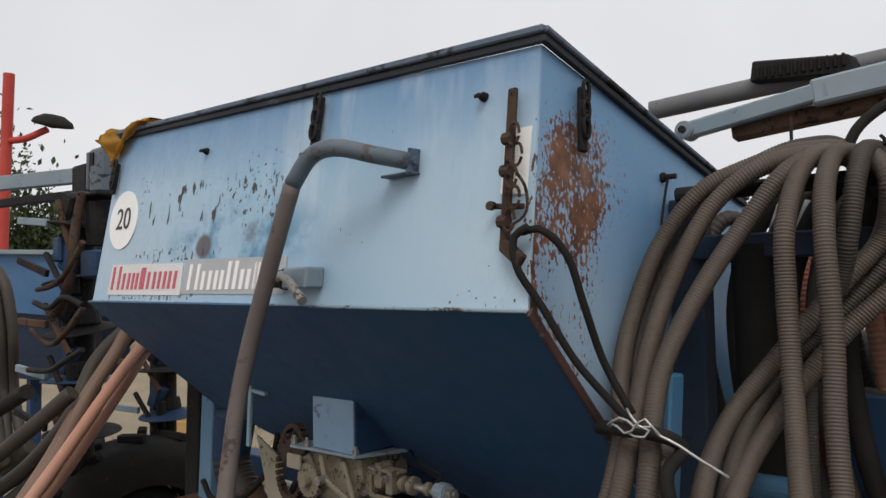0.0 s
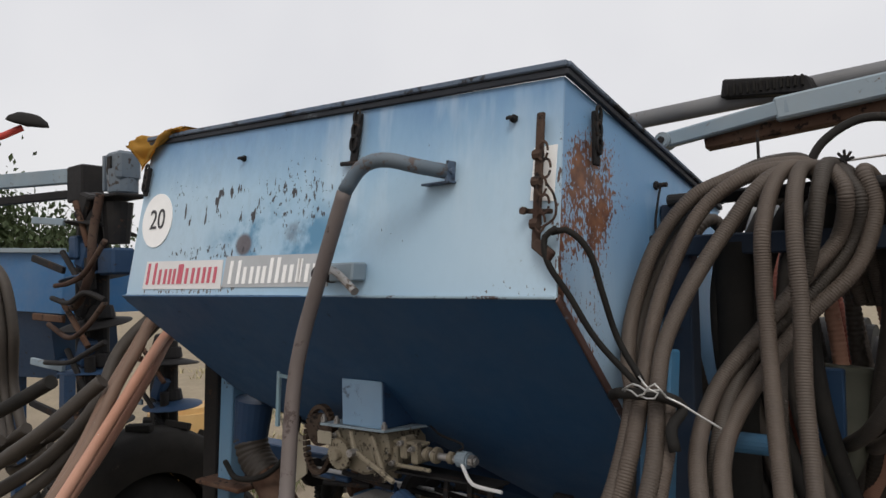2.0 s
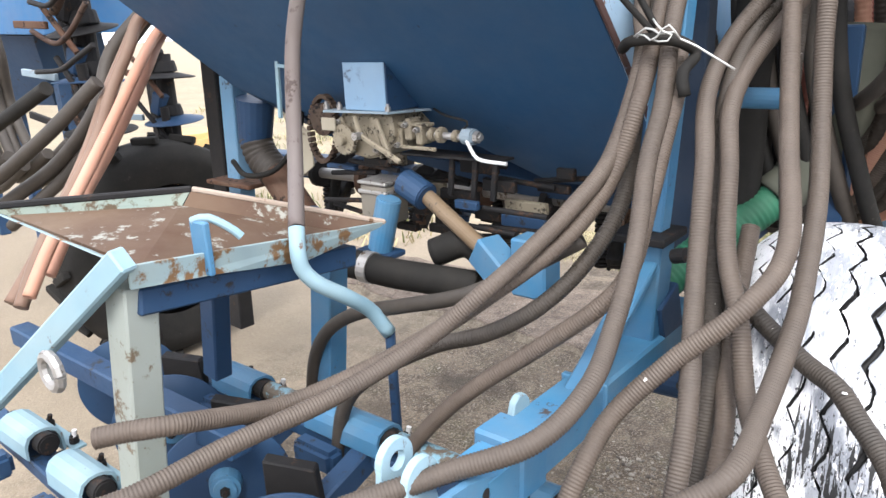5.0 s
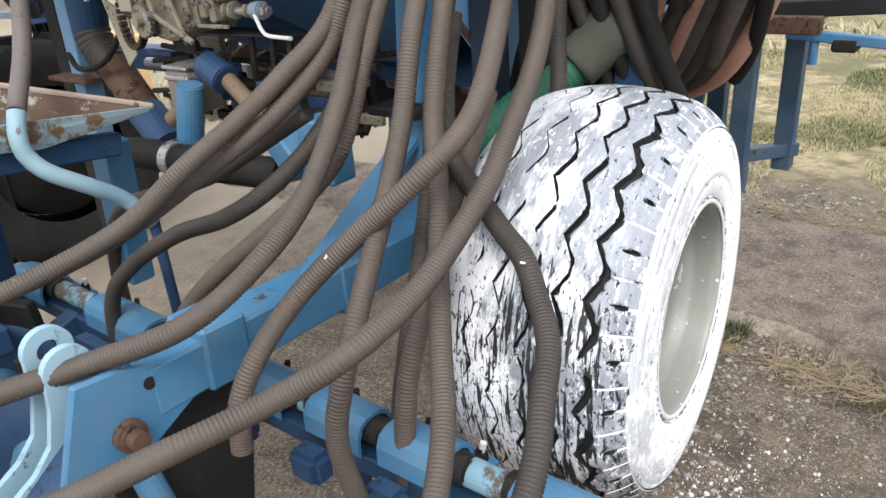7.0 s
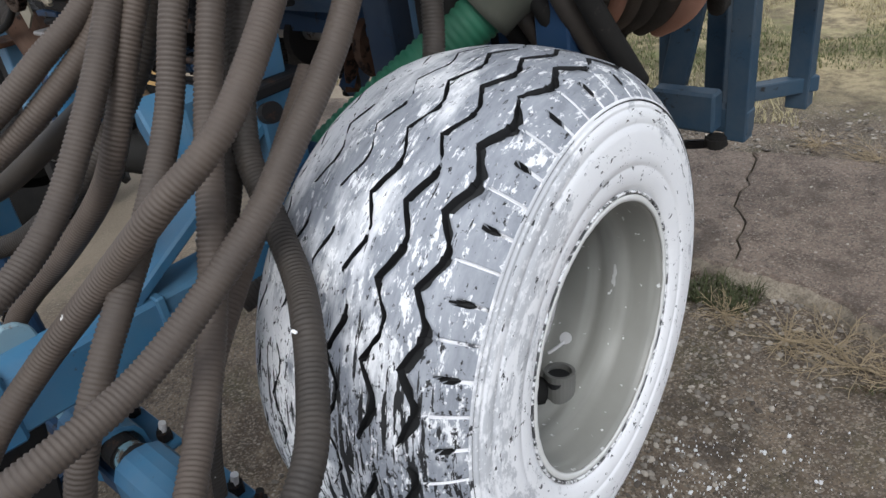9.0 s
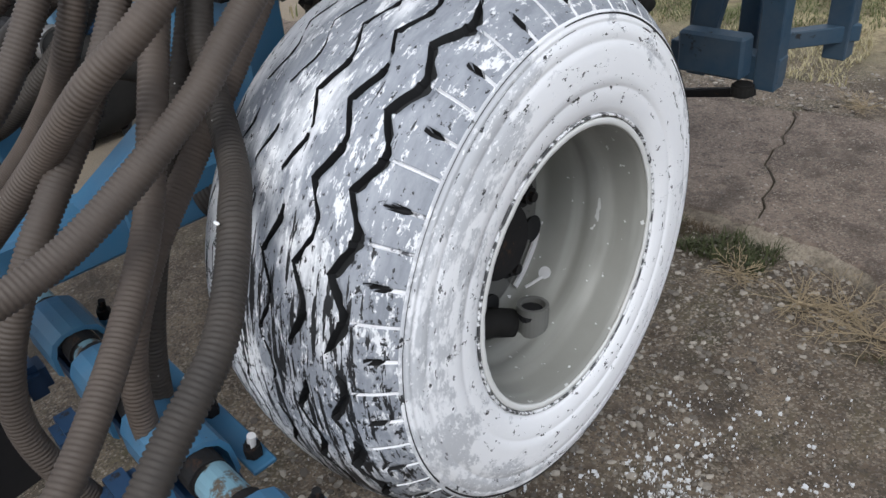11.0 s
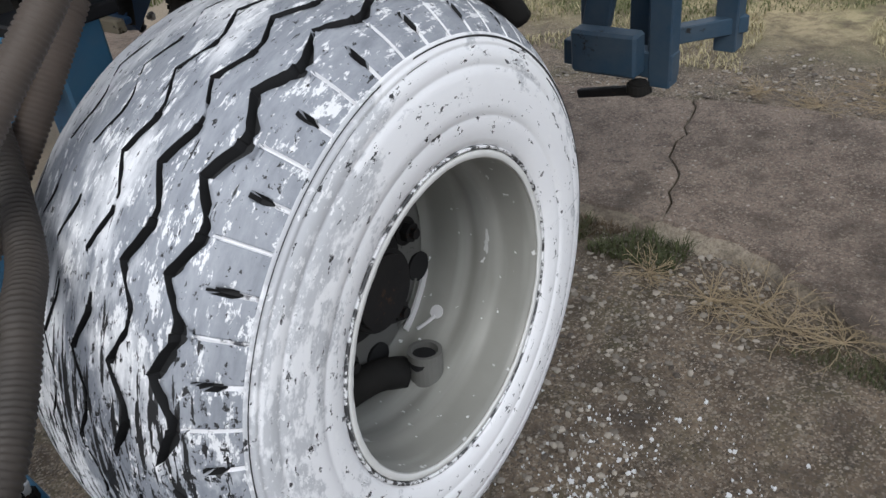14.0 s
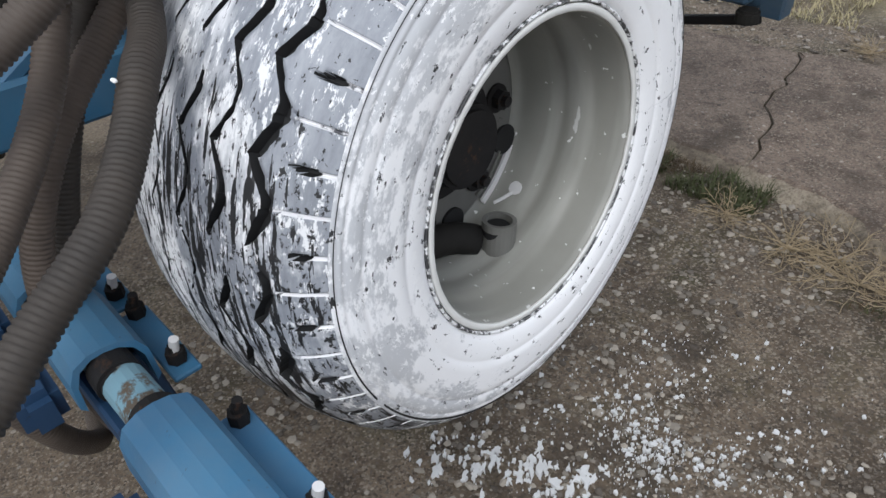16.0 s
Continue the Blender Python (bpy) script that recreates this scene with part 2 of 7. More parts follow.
def hopper_side_paint():
    """Blue sheet, paler by the front edge, with a brown rust patch that scatters into dots."""
    m, nt, bs = material("rust_flecked_hopper_blue")
    cloud = noise_node(nt, 1.5, 4, 0.55, (1, 1, 1), 4.0)
    run = noise_node(nt, 3.0, 6, 0.65, (2.5, 2.5, 0.6), 1.4)
    col = mix(nt, ramp(nt, cloud, 0.3, 0.72), (0.115, 0.265, 0.470), (0.165, 0.335, 0.545))
    pale = near(nt, 0, -0.38, 0.05, (0.5, 0.36, 0.50), 0.9)
    col = mix(nt, mul(nt, pale, 0.58), col, (0.37, 0.49, 0.60))
    low = near(nt, 0, -0.24, -0.12, (0.5, 0.32, 0.34), 0.9)
    col = mix(nt, mul(nt, low, 0.50), col, (0.42, 0.55, 0.65))
    col = mix(nt, mul(nt, ramp(nt, run, 0.5, 0.75), 0.3), col, (0.44, 0.55, 0.63))
    spots = noise_node(nt, 112, 5, 0.62, (1, 1, 0.66), 3.3)
    wide = noise_node(nt, 9, 4, 0.6, (1, 1, 0.8), 23.0)
    zone = mul(nt, near(nt, 0, -0.30, 0.345, (0.5, 0.26, 0.22), 0.75), remap(nt, wide, 0.3, 0.62, 0.6, 1.15))
    tail = mul(nt, near(nt, 0, -0.40, 0.10, (0.5, 0.17, 0.34), 0.55), remap(nt, wide, 0.3, 0.62, 0.3, 1.15))
    core = mul(nt, near(nt, 0, -0.335, 0.345, (0.5, 0.135, 0.135), 0.6), remap(nt, wide, 0.35, 0.6, 0.45, 1.2))
    edge = mul(nt, near(nt, 0, -0.49, 0.26, (0.5, 0.034, 0.42), 0.5), remap(nt, wide, 0.35, 0.6, 0.4, 1.1))
    limit = plus(nt, plus(nt, remap(nt, zone, 0, 1, 0.75, 0.545), mul(nt, tail, -0.205)), plus(nt, mul(nt, core, -0.18), mul(nt, edge, -0.25)))
    cut_at = above(nt, spots, limit)
    col = mix(nt, cut_at, col, mix(nt, ramp(nt, noise_node(nt, 22, 4, 0.6), 0.35, 0.65), (0.070, 0.028, 0.017), (0.22, 0.095, 0.045)))
    nt.links.new(col, bs.inputs["Base Color"])
    bs.inputs["Roughness"].default_value = 0.5
    bump(nt, bs, spots, 0.15, 0.002)
    return m


def tread_noise(nt, scale, detail, rough, stretch, seed):
    """Noise that runs round the tyre: stretch is (across, along)."""
    at = nt.nodes.new("ShaderNodeAttribute")
    at.attribute_name = "tread"
    mp = nt.nodes.new("ShaderNodeMapping")
    mp.inputs["Scale"].default_value = (stretch[0], stretch[1], 1)
    mp.inputs["Location"].default_value = (seed, seed * 0.7, seed * 0.3)
    nz = nt.nodes.new("ShaderNodeTexNoise")
    nz.inputs["Scale"].default_value, nz.inputs["Detail"].default_value, nz.inputs["Roughness"].default_value = scale, detail, rough
    nt.links.new(at.outputs["Vector"], mp.inputs["Vector"])
    nt.links.new(mp.outputs["Vector"], nz.inputs["Vector"])
    return nz.outputs["Fac"]


def tread_xyz(nt):
    at = nt.nodes.new("ShaderNodeAttribute")
    at.attribute_name = "tread"
    sp = nt.nodes.new("ShaderNodeSeparateXYZ")
    nt.links.new(at.outputs["Vector"], sp.inputs[0])
    return sp.outputs


def tyre_paint():
    """Black rubber under a brushed coat of white paint, thinner on the outer half, that has worn off in streaks."""
    m, nt, bs = material("whitewashed_tyre_rubber")
    across, along, _ = tread_xyz(nt)
    large = tread_noise(nt, 5.0, 4, 0.55, (1.4, 0.8), 2.0)
    brush = tread_noise(nt, 30, 7, 0.7, (2.4, 0.5), 5.0)
    fine = tread_noise(nt, 110, 6, 0.75, (1.8, 0.35), 7.0)
    lower = remap(nt, along, 0.98, 1.14, 0, 1)
    coat = plus(nt, mul(nt, large, 1.05), mul(nt, brush, 0.30))
    coat = plus(nt, coat, remap(nt, across, -0.17, 0.13, 0.15, -0.17))
    coat = plus(nt, coat, mul(nt, lower, 0.09))
    grey = mix(nt, ramp(nt, brush, 0.25, 0.72), (0.175, 0.19, 0.22), (0.38, 0.395, 0.43))
    white = mix(nt, ramp(nt, fine, 0.3, 0.7), (0.74, 0.745, 0.77), (0.90, 0.90, 0.91))
    col = mix(nt, ramp(nt, coat, 0.635, 0.765), grey, white)
    dab = tread_noise(nt, 42, 5, 0.65, (1.4, 0.7), 31.0)
    col = mix(nt, mul(nt, ramp(nt, mul(nt, dab, fine), 0.295, 0.315), 0.85), col, (0.86, 0.86, 0.87))
    # bare streaks
    long_streak = tread_noise(nt, 46, 5, 0.62, (2.6, 0.22), 11.0)
    limit = plus(nt, plus(nt, plus(nt, 0.66, mul(nt, lower, -0.120)), mul(nt, above(nt, across, 0.132), 0.03)), remap(nt, across, -0.12, 0.0, 0.04, 0.0))
    col = mix(nt, above(nt, long_streak, limit), col, (0.014, 0.014, 0.015))
    speck = tread_noise(nt, 130, 5, 0.7, (1.2, 0.5), 17.0)
    col = mix(nt, above(nt, speck, plus(nt, 0.625, mul(nt, lower, -0.06))), col, (0.02, 0.02, 0.021))
    # black marks grow stronger towards the bottom of the tyre
    under_black = remap(nt, along, 1.46, 1.62, 0, 0.8)
    col = mix(nt, mul(nt, under_black, ramp(nt, brush, 0.40, 0.5)), col, (0.02, 0.02, 0.022))
    nt.links.new(col, bs.inputs["Base Color"])
    bs.inputs["Roughness"].default_value = 0.55
    bump(nt, bs, fine, 0.3, 0.0015)
    return m


def sidewall_paint():
    m, nt, bs = material("whitewashed_sidewall")
    radius, around, _ = tread_xyz(nt)
    large = tread_noise(nt, 9, 5, 0.6, (1.5, 0.8), 6.0)
    flake = tread_noise(nt, 38, 6, 0.68, (1.6, 0.7), 3.0)
    fine = tread_noise(nt, 120, 6, 0.75, (1.4, 0.7), 7.5)
    white = mix(nt, large, (0.82, 0.82, 0.84), (0.93, 0.93, 0.94))
    outer = remap(nt, radius, 0.23, 0.31, -0.06, 0.05)
    # the coat is thinnest round the front of the wheel
    front = mul(nt, remap(nt, around, 0.42, 0.66, 0, 1), remap(nt, around, 1.10, 1.28, 1, 0))
    thin = plus(nt, plus(nt, mul(nt, large, 0.55), mul(nt, flake, 0.5)), plus(nt, outer, remap(nt, front, 0, 1, -0.085, 0.02)))
    col = mix(nt, mul(nt, ramp(nt, thin, 0.515, 0.565), 0.85), white, (0.50, 0.51, 0.535))
    col = mix(nt, mul(nt, ramp(nt, mul(nt, flake, fine), 0.31, 0.335), 0.9), col, (0.90, 0.90, 0.91))
    chip = tread_noise(nt, 95, 5, 0.68, (1.2, 0.45), 19.0)
    col = mix(nt, above(nt, chip, 0.632), col, (0.03, 0.03, 0.032))
    nt.links.new(col, bs.inputs["Base Color"])
    bs.inputs["Roughness"].default_value = 0.5
    bump(nt, bs, fine, 0.25, 0.0015)
    return m


def rim_paint():
    m, nt, bs = material("dull_grey_rim_paint")
    big = noise_node(nt, 6, 5, 0.6, (1, 1, 1), 1.0)
    fine = noise_node(nt, 60, 5, 0.7, (1, 1, 1), 3.0)
    band = noise_node(nt, 9, 3, 0.5, (2.5, 0.3, 0.3), 12.0)
    drip = above(nt, noise_node(nt, 34, 3, 0.5, (1.2, 1.6, 0.30), 8.0), 0.70)
    spot = above(nt, noise_node(nt, 70, 2, 0.4, (1, 1, 1), 15.0), 0.735)
    col = mix(nt, big, (0.185, 0.183, 0.163), (0.315, 0.310, 0.282))
    col = mix(nt, mul(nt, ramp(nt, band, 0.5, 0.7), 0.45), col, (0.45, 0.45, 0.42))
    col = mix(nt, mul(nt, drip, 0.75), col, (0.66, 0.66, 0.65))
    col = mix(nt, mul(nt, spot, 0.9), col, (0.75, 0.75, 0.74))
    nt.links.new(col, bs.inputs["Base Color"])
    bs.inputs["Roughness"].default_value = 0.42
    bump(nt, bs, fine, 0.2, 0.001)
    return m


def flange_paint():
    """Rim flange: white paint slapped over black."""
    m, nt, bs = material("half_painted_flange")
    n = noise_node(nt, 40, 6, 0.75, (1, 1, 1), 2.0)
    col = mix(nt, ramp(nt, n, 0.47, 0.52), (0.84, 0.84, 0.85), (0.05, 0.05, 0.052))
    nt.links.new(col, bs.inputs["Base Color"])
    bs.inputs["Roughness"].default_value = 0.5
    return m


def ground_material(name, a, b, c, stony=1.0, field=False, moss=0.0):
    m, nt, bs = material(name)
    big = noise_node(nt, 0.9, 6, 0.6, (1, 1, 1), 1.0)
    mid = noise_node(nt, 9, 8, 0.72, (1, 1, 1), 2.0)
    fine = noise_node(nt, 60, 6, 0.75, (1, 1, 1), 3.0)
    col = mix(nt, ramp(nt, big, 0.35, 0.65), a, b)
    col = mix(nt, mul(nt, ramp(nt, mid, 0.46, 0.62), 0.9), col, c)
    col = mix(nt, mul(nt, ramp(nt, noise_node(nt, 4.5, 7, 0.7, (1, 1, 1), 41.0), 0.50, 0.66), moss), col, (0.062, 0.060, 0.024))
    tc = nt.nodes.new("ShaderNodeTexCoord")

    def cells(scale):
        vo = nt.nodes.new("ShaderNodeTexVoronoi")
        vo.inputs["Scale"].default_value = scale
        nt.links.new(tc.outputs["Object"], vo.inputs["Vector"])
        sep = nt.nodes.new("ShaderNodeSeparateColor")
        nt.links.new(vo.outputs["Color"], sep.inputs[0])
        return sep.outputs, vo.outputs["Distance"]

    ids, dist = cells(75)
    grit = mul(nt, ramp(nt, ids[0], 0.62, 0.66), ramp(nt, dist, 0.30, 0.40, (1, 1, 1, 1), (0, 0, 0, 1)))
    col = mix(nt, mul(nt, grit, 0.8 * stony), col, mix(nt, ids[1], (0.050, 0.038, 0.028), (0.40, 0.345, 0.275)))
    ids, dist = cells(210)
    col = mix(nt, mul(nt, ramp(nt, ids[0], 0.55, 0.6), 0.75 * stony), col, mix(nt, ids[1], (0.030, 0.023, 0.017), (0.36, 0.30, 0.235)))
    ids, dist = cells(34)
    chip = mul(nt, ramp(nt, ids[0], 0.86, 0.88), ramp(nt, dist, 0.16, 0.24, (1, 1, 1, 1), (0, 0, 0, 1)))
    col = mix(nt, mul(nt, chip, 0.8 * stony), col, mix(nt, ids[1], (0.20, 0.165, 0.125), (0.50, 0.46, 0.40)))
    blot = noise_node(nt, 3.2, 6, 0.7, (1, 1, 1), 21.0)
    col = mix(nt, mul(nt, ramp(nt, blot, 0.50, 0.64), 0.7), col, (0.050, 0.037, 0.026))
    col = mix(nt, mul(nt, ramp(nt, fine, 0.47, 0.66), 0.5), col, (0.036, 0.029, 0.023))
    if field:
        # straw-coloured soil of the field beyond the paving and behind the machines
        xyz = nt.nodes.new("ShaderNodeSeparateXYZ")
        nt.links.new(tc.outputs["Object"], xyz.inputs[0])
        far = remap(nt, plus(nt, xyz.outputs["Y"], mul(nt, mid, 0.8)), 4.45, 5.1, 0, 1)
        straw = mix(nt, ramp(nt, noise_node(nt, 1.5, 6, 0.65, (1, 1, 1), 33.0), 0.40, 0.60), (0.40, 0.325, 0.185), (0.135, 0.135, 0.052))
        col = mix(nt, far, col, mix(nt, ramp(nt, mid, 0.42, 0.62), straw, (0.13, 0.10, 0.058)))
        # pale trodden dust further along the yard
        dust = remap(nt, plus(nt, xyz.outputs["X"], mul(nt, mid, 0.9)), -1.6, -2.4, 0, 0.75)
        col = mix(nt, dust, col, mix(nt, fine, (0.36, 0.30, 0.22), (0.24, 0.19, 0.135)))
    nt.links.new(col, bs.inputs["Base Color"])
    bs.inputs["Roughness"].default_value = 0.95
    bump(nt, bs, mul(nt, fine, mid), 1.0, 0.018)
    return m


HOPPER_BLUE, HOPPER_SIDE = hopper_paint(), hopper_side_paint()
TYRE_PAINT, SIDEWALL, RIM_PAINT, FLANGE = tyre_paint(), sidewall_paint(), rim_paint(), flange_paint()
DIRT = ground_material("gritty_brown_dirt", (0.146, 0.108, 0.073), (0.205, 0.156, 0.108), (0.070, 0.050, 0.032), 1.0, True, 0.75)
CONCRETE = ground_material("dirty_old_concrete", (0.170, 0.124, 0.095), (0.240, 0.182, 0.141), (0.095, 0.067, 0.049), 0.75)
PALE_CONCRETE = ground_material("pale_broken_concrete", (0.33, 0.28, 0.21), (0.27, 0.225, 0.165), (0.20, 0.16, 0.115), 0.5)


def plain(name, col, rough=0.6, metal=0.0, var=0.25, scale=20):
    m, nt, bs = material(name)
    n = noise_node(nt, scale, 5, 0.65)
    dark = tuple(v * (1 - var) for v in col)
    nt.links.new(mix(nt, n, dark, col), bs.inputs["Base Color"])
    bs.inputs["Roughness"].default_value, bs.inputs["Metallic"].default_value = rough, metal
    bump(nt, bs, n, 0.15, 0.001)
    return m


STICKER_WHITE = plain("dirty_white_vinyl", (0.76, 0.75, 0.75), 0.45, 0, 0.2, 8)
STICKER_PINK = plain("faded_red_vinyl", (0.60, 0.10, 0.15), 0.45)
STICKER_BRIGHT = plain("white_vinyl", (0.92, 0.92, 0.91), 0.4, 0, 0.12)
STICKER_GREY = plain("grey_vinyl", (0.46, 0.48, 0.50), 0.45)
INK = plain("black_ink", (0.03, 0.03, 0.035), 0.5)
WHITE_PAINT = plain("spilt_white_paint", (0.72, 0.72, 0.72), 0.6, 0, 0.3, 30)
WIRE = plain("galvanised_wire", (0.6, 0.6, 0.58), 0.4, 0.6)
LEAF = plain("tree_leaf", (0.05, 0.08, 0.025), 0.7, 0, 0.5, 2)
BARK = plain("tree_bark", (0.10, 0.075, 0.05), 0.9, 0, 0.4)
DRY_GRASS = plain("dry_grass", (0.55, 0.48, 0.28), 0.9, 0, 0.55, 5)
GREEN_GRASS = plain("green_grass", (0.135, 0.150, 0.055), 0.85, 0, 0.5, 5)
PEBBLE, _pnt, _pbs = material("pebble_stone")
_geo = _pnt.nodes.new("ShaderNodeNewGeometry")
_pnt.links.new(mix(_pnt, _geo.outputs["Random Per Island"], (0.055, 0.043, 0.033), (0.36, 0.32, 0.265)), _pbs.inputs["Base Color"])
_pbs.inputs["Roughness"].default_value = 0.85
# bare rubber of the grooves; also the black of shaded holes
GROOVE = plain("black_rubber_and_hole_shade", (0.009, 0.009, 0.010), 0.75)

# ---- mesh helpers ----
PLACE = {}


def finish(bm, smooth):
    bmesh.ops.recalc_face_normals(bm, faces=bm.faces)
    for f in bm.faces:
        f.smooth = smooth


def part(name, bm, mat, parent=None, label="", smooth=False, keep=False):
    """Links a mesh that is given in world coordinates, under its thing; its origin is the middle of its box."""
    if not keep:
        finish(bm, smooth)
    cs = [v.co for v in bm.verts]
    lo = Vector([min(c[i] for c in cs) for i in range(3)])
    hi = Vector([max(c[i] for c in cs) for i in range(3)])
    mid = (lo + hi) / 2
    if parent is None:
        mid.z = lo.z
    bmesh.ops.translate(bm, verts=bm.verts, vec=-mid)
    me = bpy.data.meshes.new(name)
    bm.to_mesh(me)
    bm.free()
    for mt in (mat if isinstance(mat, (list, tuple)) else [mat]):
        me.materials.append(mt)
    ob = new(name, me)
    PLACE[ob] = mid
    if parent:
        ob.parent = parent
        ob.location = mid - PLACE[parent]
    else:
        ob.location = mid
    if label:
        tagged(ob, label=label)
    return ob


def thing(name, base, label, category, group="", kind=""):
    ob = new(name)
    ob.empty_display_size = 0.1
    ob.location = base
    PLACE[ob] = Vector(base)
    return tagged(ob, label, category, group, kind)


def under(name, parent, base):
    """An empty part, to hold sub-parts."""
    ob = new(name)
    ob.empty_display_size = 0.05
    PLACE[ob] = Vector(base)
    ob.parent = parent
    ob.location = Vector(base) - PLACE[parent]
    return ob


def box(lo, hi, bevel=0.004, rot=None, bm=None):
    bm = bm or bmesh.new()
    lo, hi = Vector(lo), Vector(hi)
    mid, size = (lo + hi) / 2, hi - lo
    m = Matrix.Translation(mid) @ (rot or Matrix()) @ Matrix.Diagonal((*size, 1))
    got = bmesh.ops.create_cube(bm, size=1, matrix=m)
    if bevel:
        edges = list({e for v in got["verts"] for e in v.link_edges})
        bmesh.ops.bevel(bm, geom=edges, offset=bevel, segments=1, affect="EDGES", clamp_overlap=True)
    return bm


def bar(a, b, w, h, bevel=0.003, up=(0, 0, 1), bm=None, segs=1):
    """A square bar from a to b, w wide and h high."""
    bm = bm or bmesh.new()
    a, b = Vector(a), Vector(b)
    d = b - a
    z = Vector(up)
    x = d.normalized()
    if abs(x.dot(z)) > 0.98:
        z = Vector((0, 1, 0))
    y = z.cross(x).normalized()
    z = x.cross(y)
    rot = Matrix((x, y, z)).transposed().to_4x4()
    got = bmesh.ops.create_cube(bm, size=1, matrix=Matrix.Translation((a + b) / 2) @ rot @ Matrix.Diagonal((d.length, w, h, 1)))
    if bevel:
        edges = list({e for v in got["verts"] for e in v.link_edges})
        bmesh.ops.bevel(bm, geom=edges, offset=bevel, segments=segs, affect="EDGES", clamp_overlap=True)
    return bm


def rod(a, b, r, r2=None, n=16, bm=None, bevel=0.0):
    bm = bm or bmesh.new()
    a, b = Vector(a), Vector(b)
    d = b - a
    q = d.to_track_quat("Z", "Y").to_matrix().to_4x4()
    got = bmesh.ops.create_cone(bm, cap_ends=True, segments=n, radius1=r, radius2=r if r2 is None else r2, depth=d.length,
                                matrix=Matrix.Translation((a + b) / 2) @ q)
    if bevel:
        edges = [e for e in {e for v in got["verts"] for e in v.link_edges} if any(len(f.verts) > 4 for f in e.link_faces)]
        bmesh.ops.bevel(bm, geom=edges, offset=bevel, segments=2, affect="EDGES", clamp_overlap=True)
    return bm


def plate(pts, thick, bevel=0.0, bm=None):
    """A flat plate on a polygon, thickened along thick."""
    bm = bm or bmesh.new()
    t = Vector(thick)
    va = [bm.verts.new(p) for p in pts]
    vb = [bm.verts.new(Vector(p) + t) for p in pts]
    fs = [bm.faces.new(va), bm.faces.new(vb[::-1])]
    n = len(pts)
    for i in range(n):
        fs.append(bm.faces.new((va[i], vb[i], vb[(i + 1) % n], va[(i + 1) % n])))
    if bevel:
        bmesh.ops.bevel(bm, geom=list({e for f in fs for e in f.edges}), offset=bevel, segments=1, affect="EDGES", clamp_overlap=True)
    return bm


def spline(pts, step):
    """Points at even steps on a smooth curve through pts."""
    p = [Vector(q) for q in pts]
    p = [p[0] * 2 - p[1]] + p + [p[-1] * 2 - p[-2]]
    dense = []
    for i in range(1, len(p) - 2):
        a, b, c, d = p[i - 1], p[i], p[i + 1], p[i + 2]
        k = max(6, int((c - b).length / 0.01))
        for j in range(k):
            t = j / k
            dense.append(0.5 * ((2 * b) + (c - a) * t + (2 * a - 5 * b + 4 * c - d) * t * t + (3 * b - a - 3 * c + d) * t ** 3))
    dense.append(p[-2])
    arr = np.array([tuple(v) for v in dense])
    s = np.r_[0, np.cumsum(np.linalg.norm(np.diff(arr, axis=0), axis=1))]
    n = max(3, int(s[-1] / step))
    at = np.linspace(0, s[-1], n + 1)
    return np.stack([np.interp(at, s, arr[:, i]) for i in range(3)], 1)


def tube(pts, r, n=12, ribs=0.0, depth=0.1, step=0.015, bm=None, caps=True, wobble=0.0):
    """A round pipe along a smooth curve; ribs: the spacing of its corrugations."""
    bm = bm or bmesh.new()
    path = spline(pts, ribs / 4 if ribs else step)
    m = len(path)
    tan = np.gradient(path, axis=0)
    tan /= np.linalg.norm(tan, axis=1)[:, None] + 1e-9
    ref = Vector((0, 0, 1)) if abs(tan[0][2]) < 0.9 else Vector((0, 1, 0))
    nrm = Vector(tan[0]).cross(ref).normalized()
    rings = []
    for i in range(m):
        t = Vector(tan[i])
        nrm = (nrm - t * nrm.dot(t)).normalized()
        bi = t.cross(nrm)
        rr = r * (1 - depth * (0, 0.06, 1, 0.30)[i % 4]) if ribs else r
        if wobble:
            rr *= 1 + wobble * noise.noise(Vector(path[i]) * 9)
        c = Vector(path[i])
        rings.append([bm.verts.new(c + nrm * (math.cos(2 * math.pi * k / n) * rr) + bi * (math.sin(2 * math.pi * k / n) * rr)) for k in range(n)])
    for a, b in zip(rings, rings[1:]):
        for k in range(n):
            bm.faces.new((a[k], a[(k + 1) % n], b[(k + 1) % n], b[k]))
    if caps:
        bm.faces.new(rings[0][::-1])
        bm.faces.new(rings[-1])
    for f in bm.faces:
        f.smooth = len(f.verts) == 4
    return bm


def lathe(profile, centre, n=48, bm=None, closed=False):
    """Turns (radius, x) pairs round an axis along x through centre."""
    bm = bm or bmesh.new()
    cx, cy, cz = centre
    rings = []
    for r, x in profile:
        rings.append([bm.verts.new((cx + x, cy + r * math.cos(2 * math.pi * k / n), cz + r * math.sin(2 * math.pi * k / n))) for k in range(n)])
    pairs = list(zip(rings, rings[1:])) + ([(rings[-1], rings[0])] if closed else [])
    for a, b in pairs:
        for k in range(n):
            bm.faces.new((a[k], b[k], b[(k + 1) % n], a[(k + 1) % n]))
    return bm


def hexnut(c, axis, r=0.012, h=0.012, bm=None):
    c, axis = Vector(c), Vector(axis).normalized()
    bm = rod(c, c + axis * h, r, n=6, bm=bm)
    return rod(c + axis * h, c + axis * (h + 0.008), r * 0.55, n=8, bm=bm)


# ---- ground ----


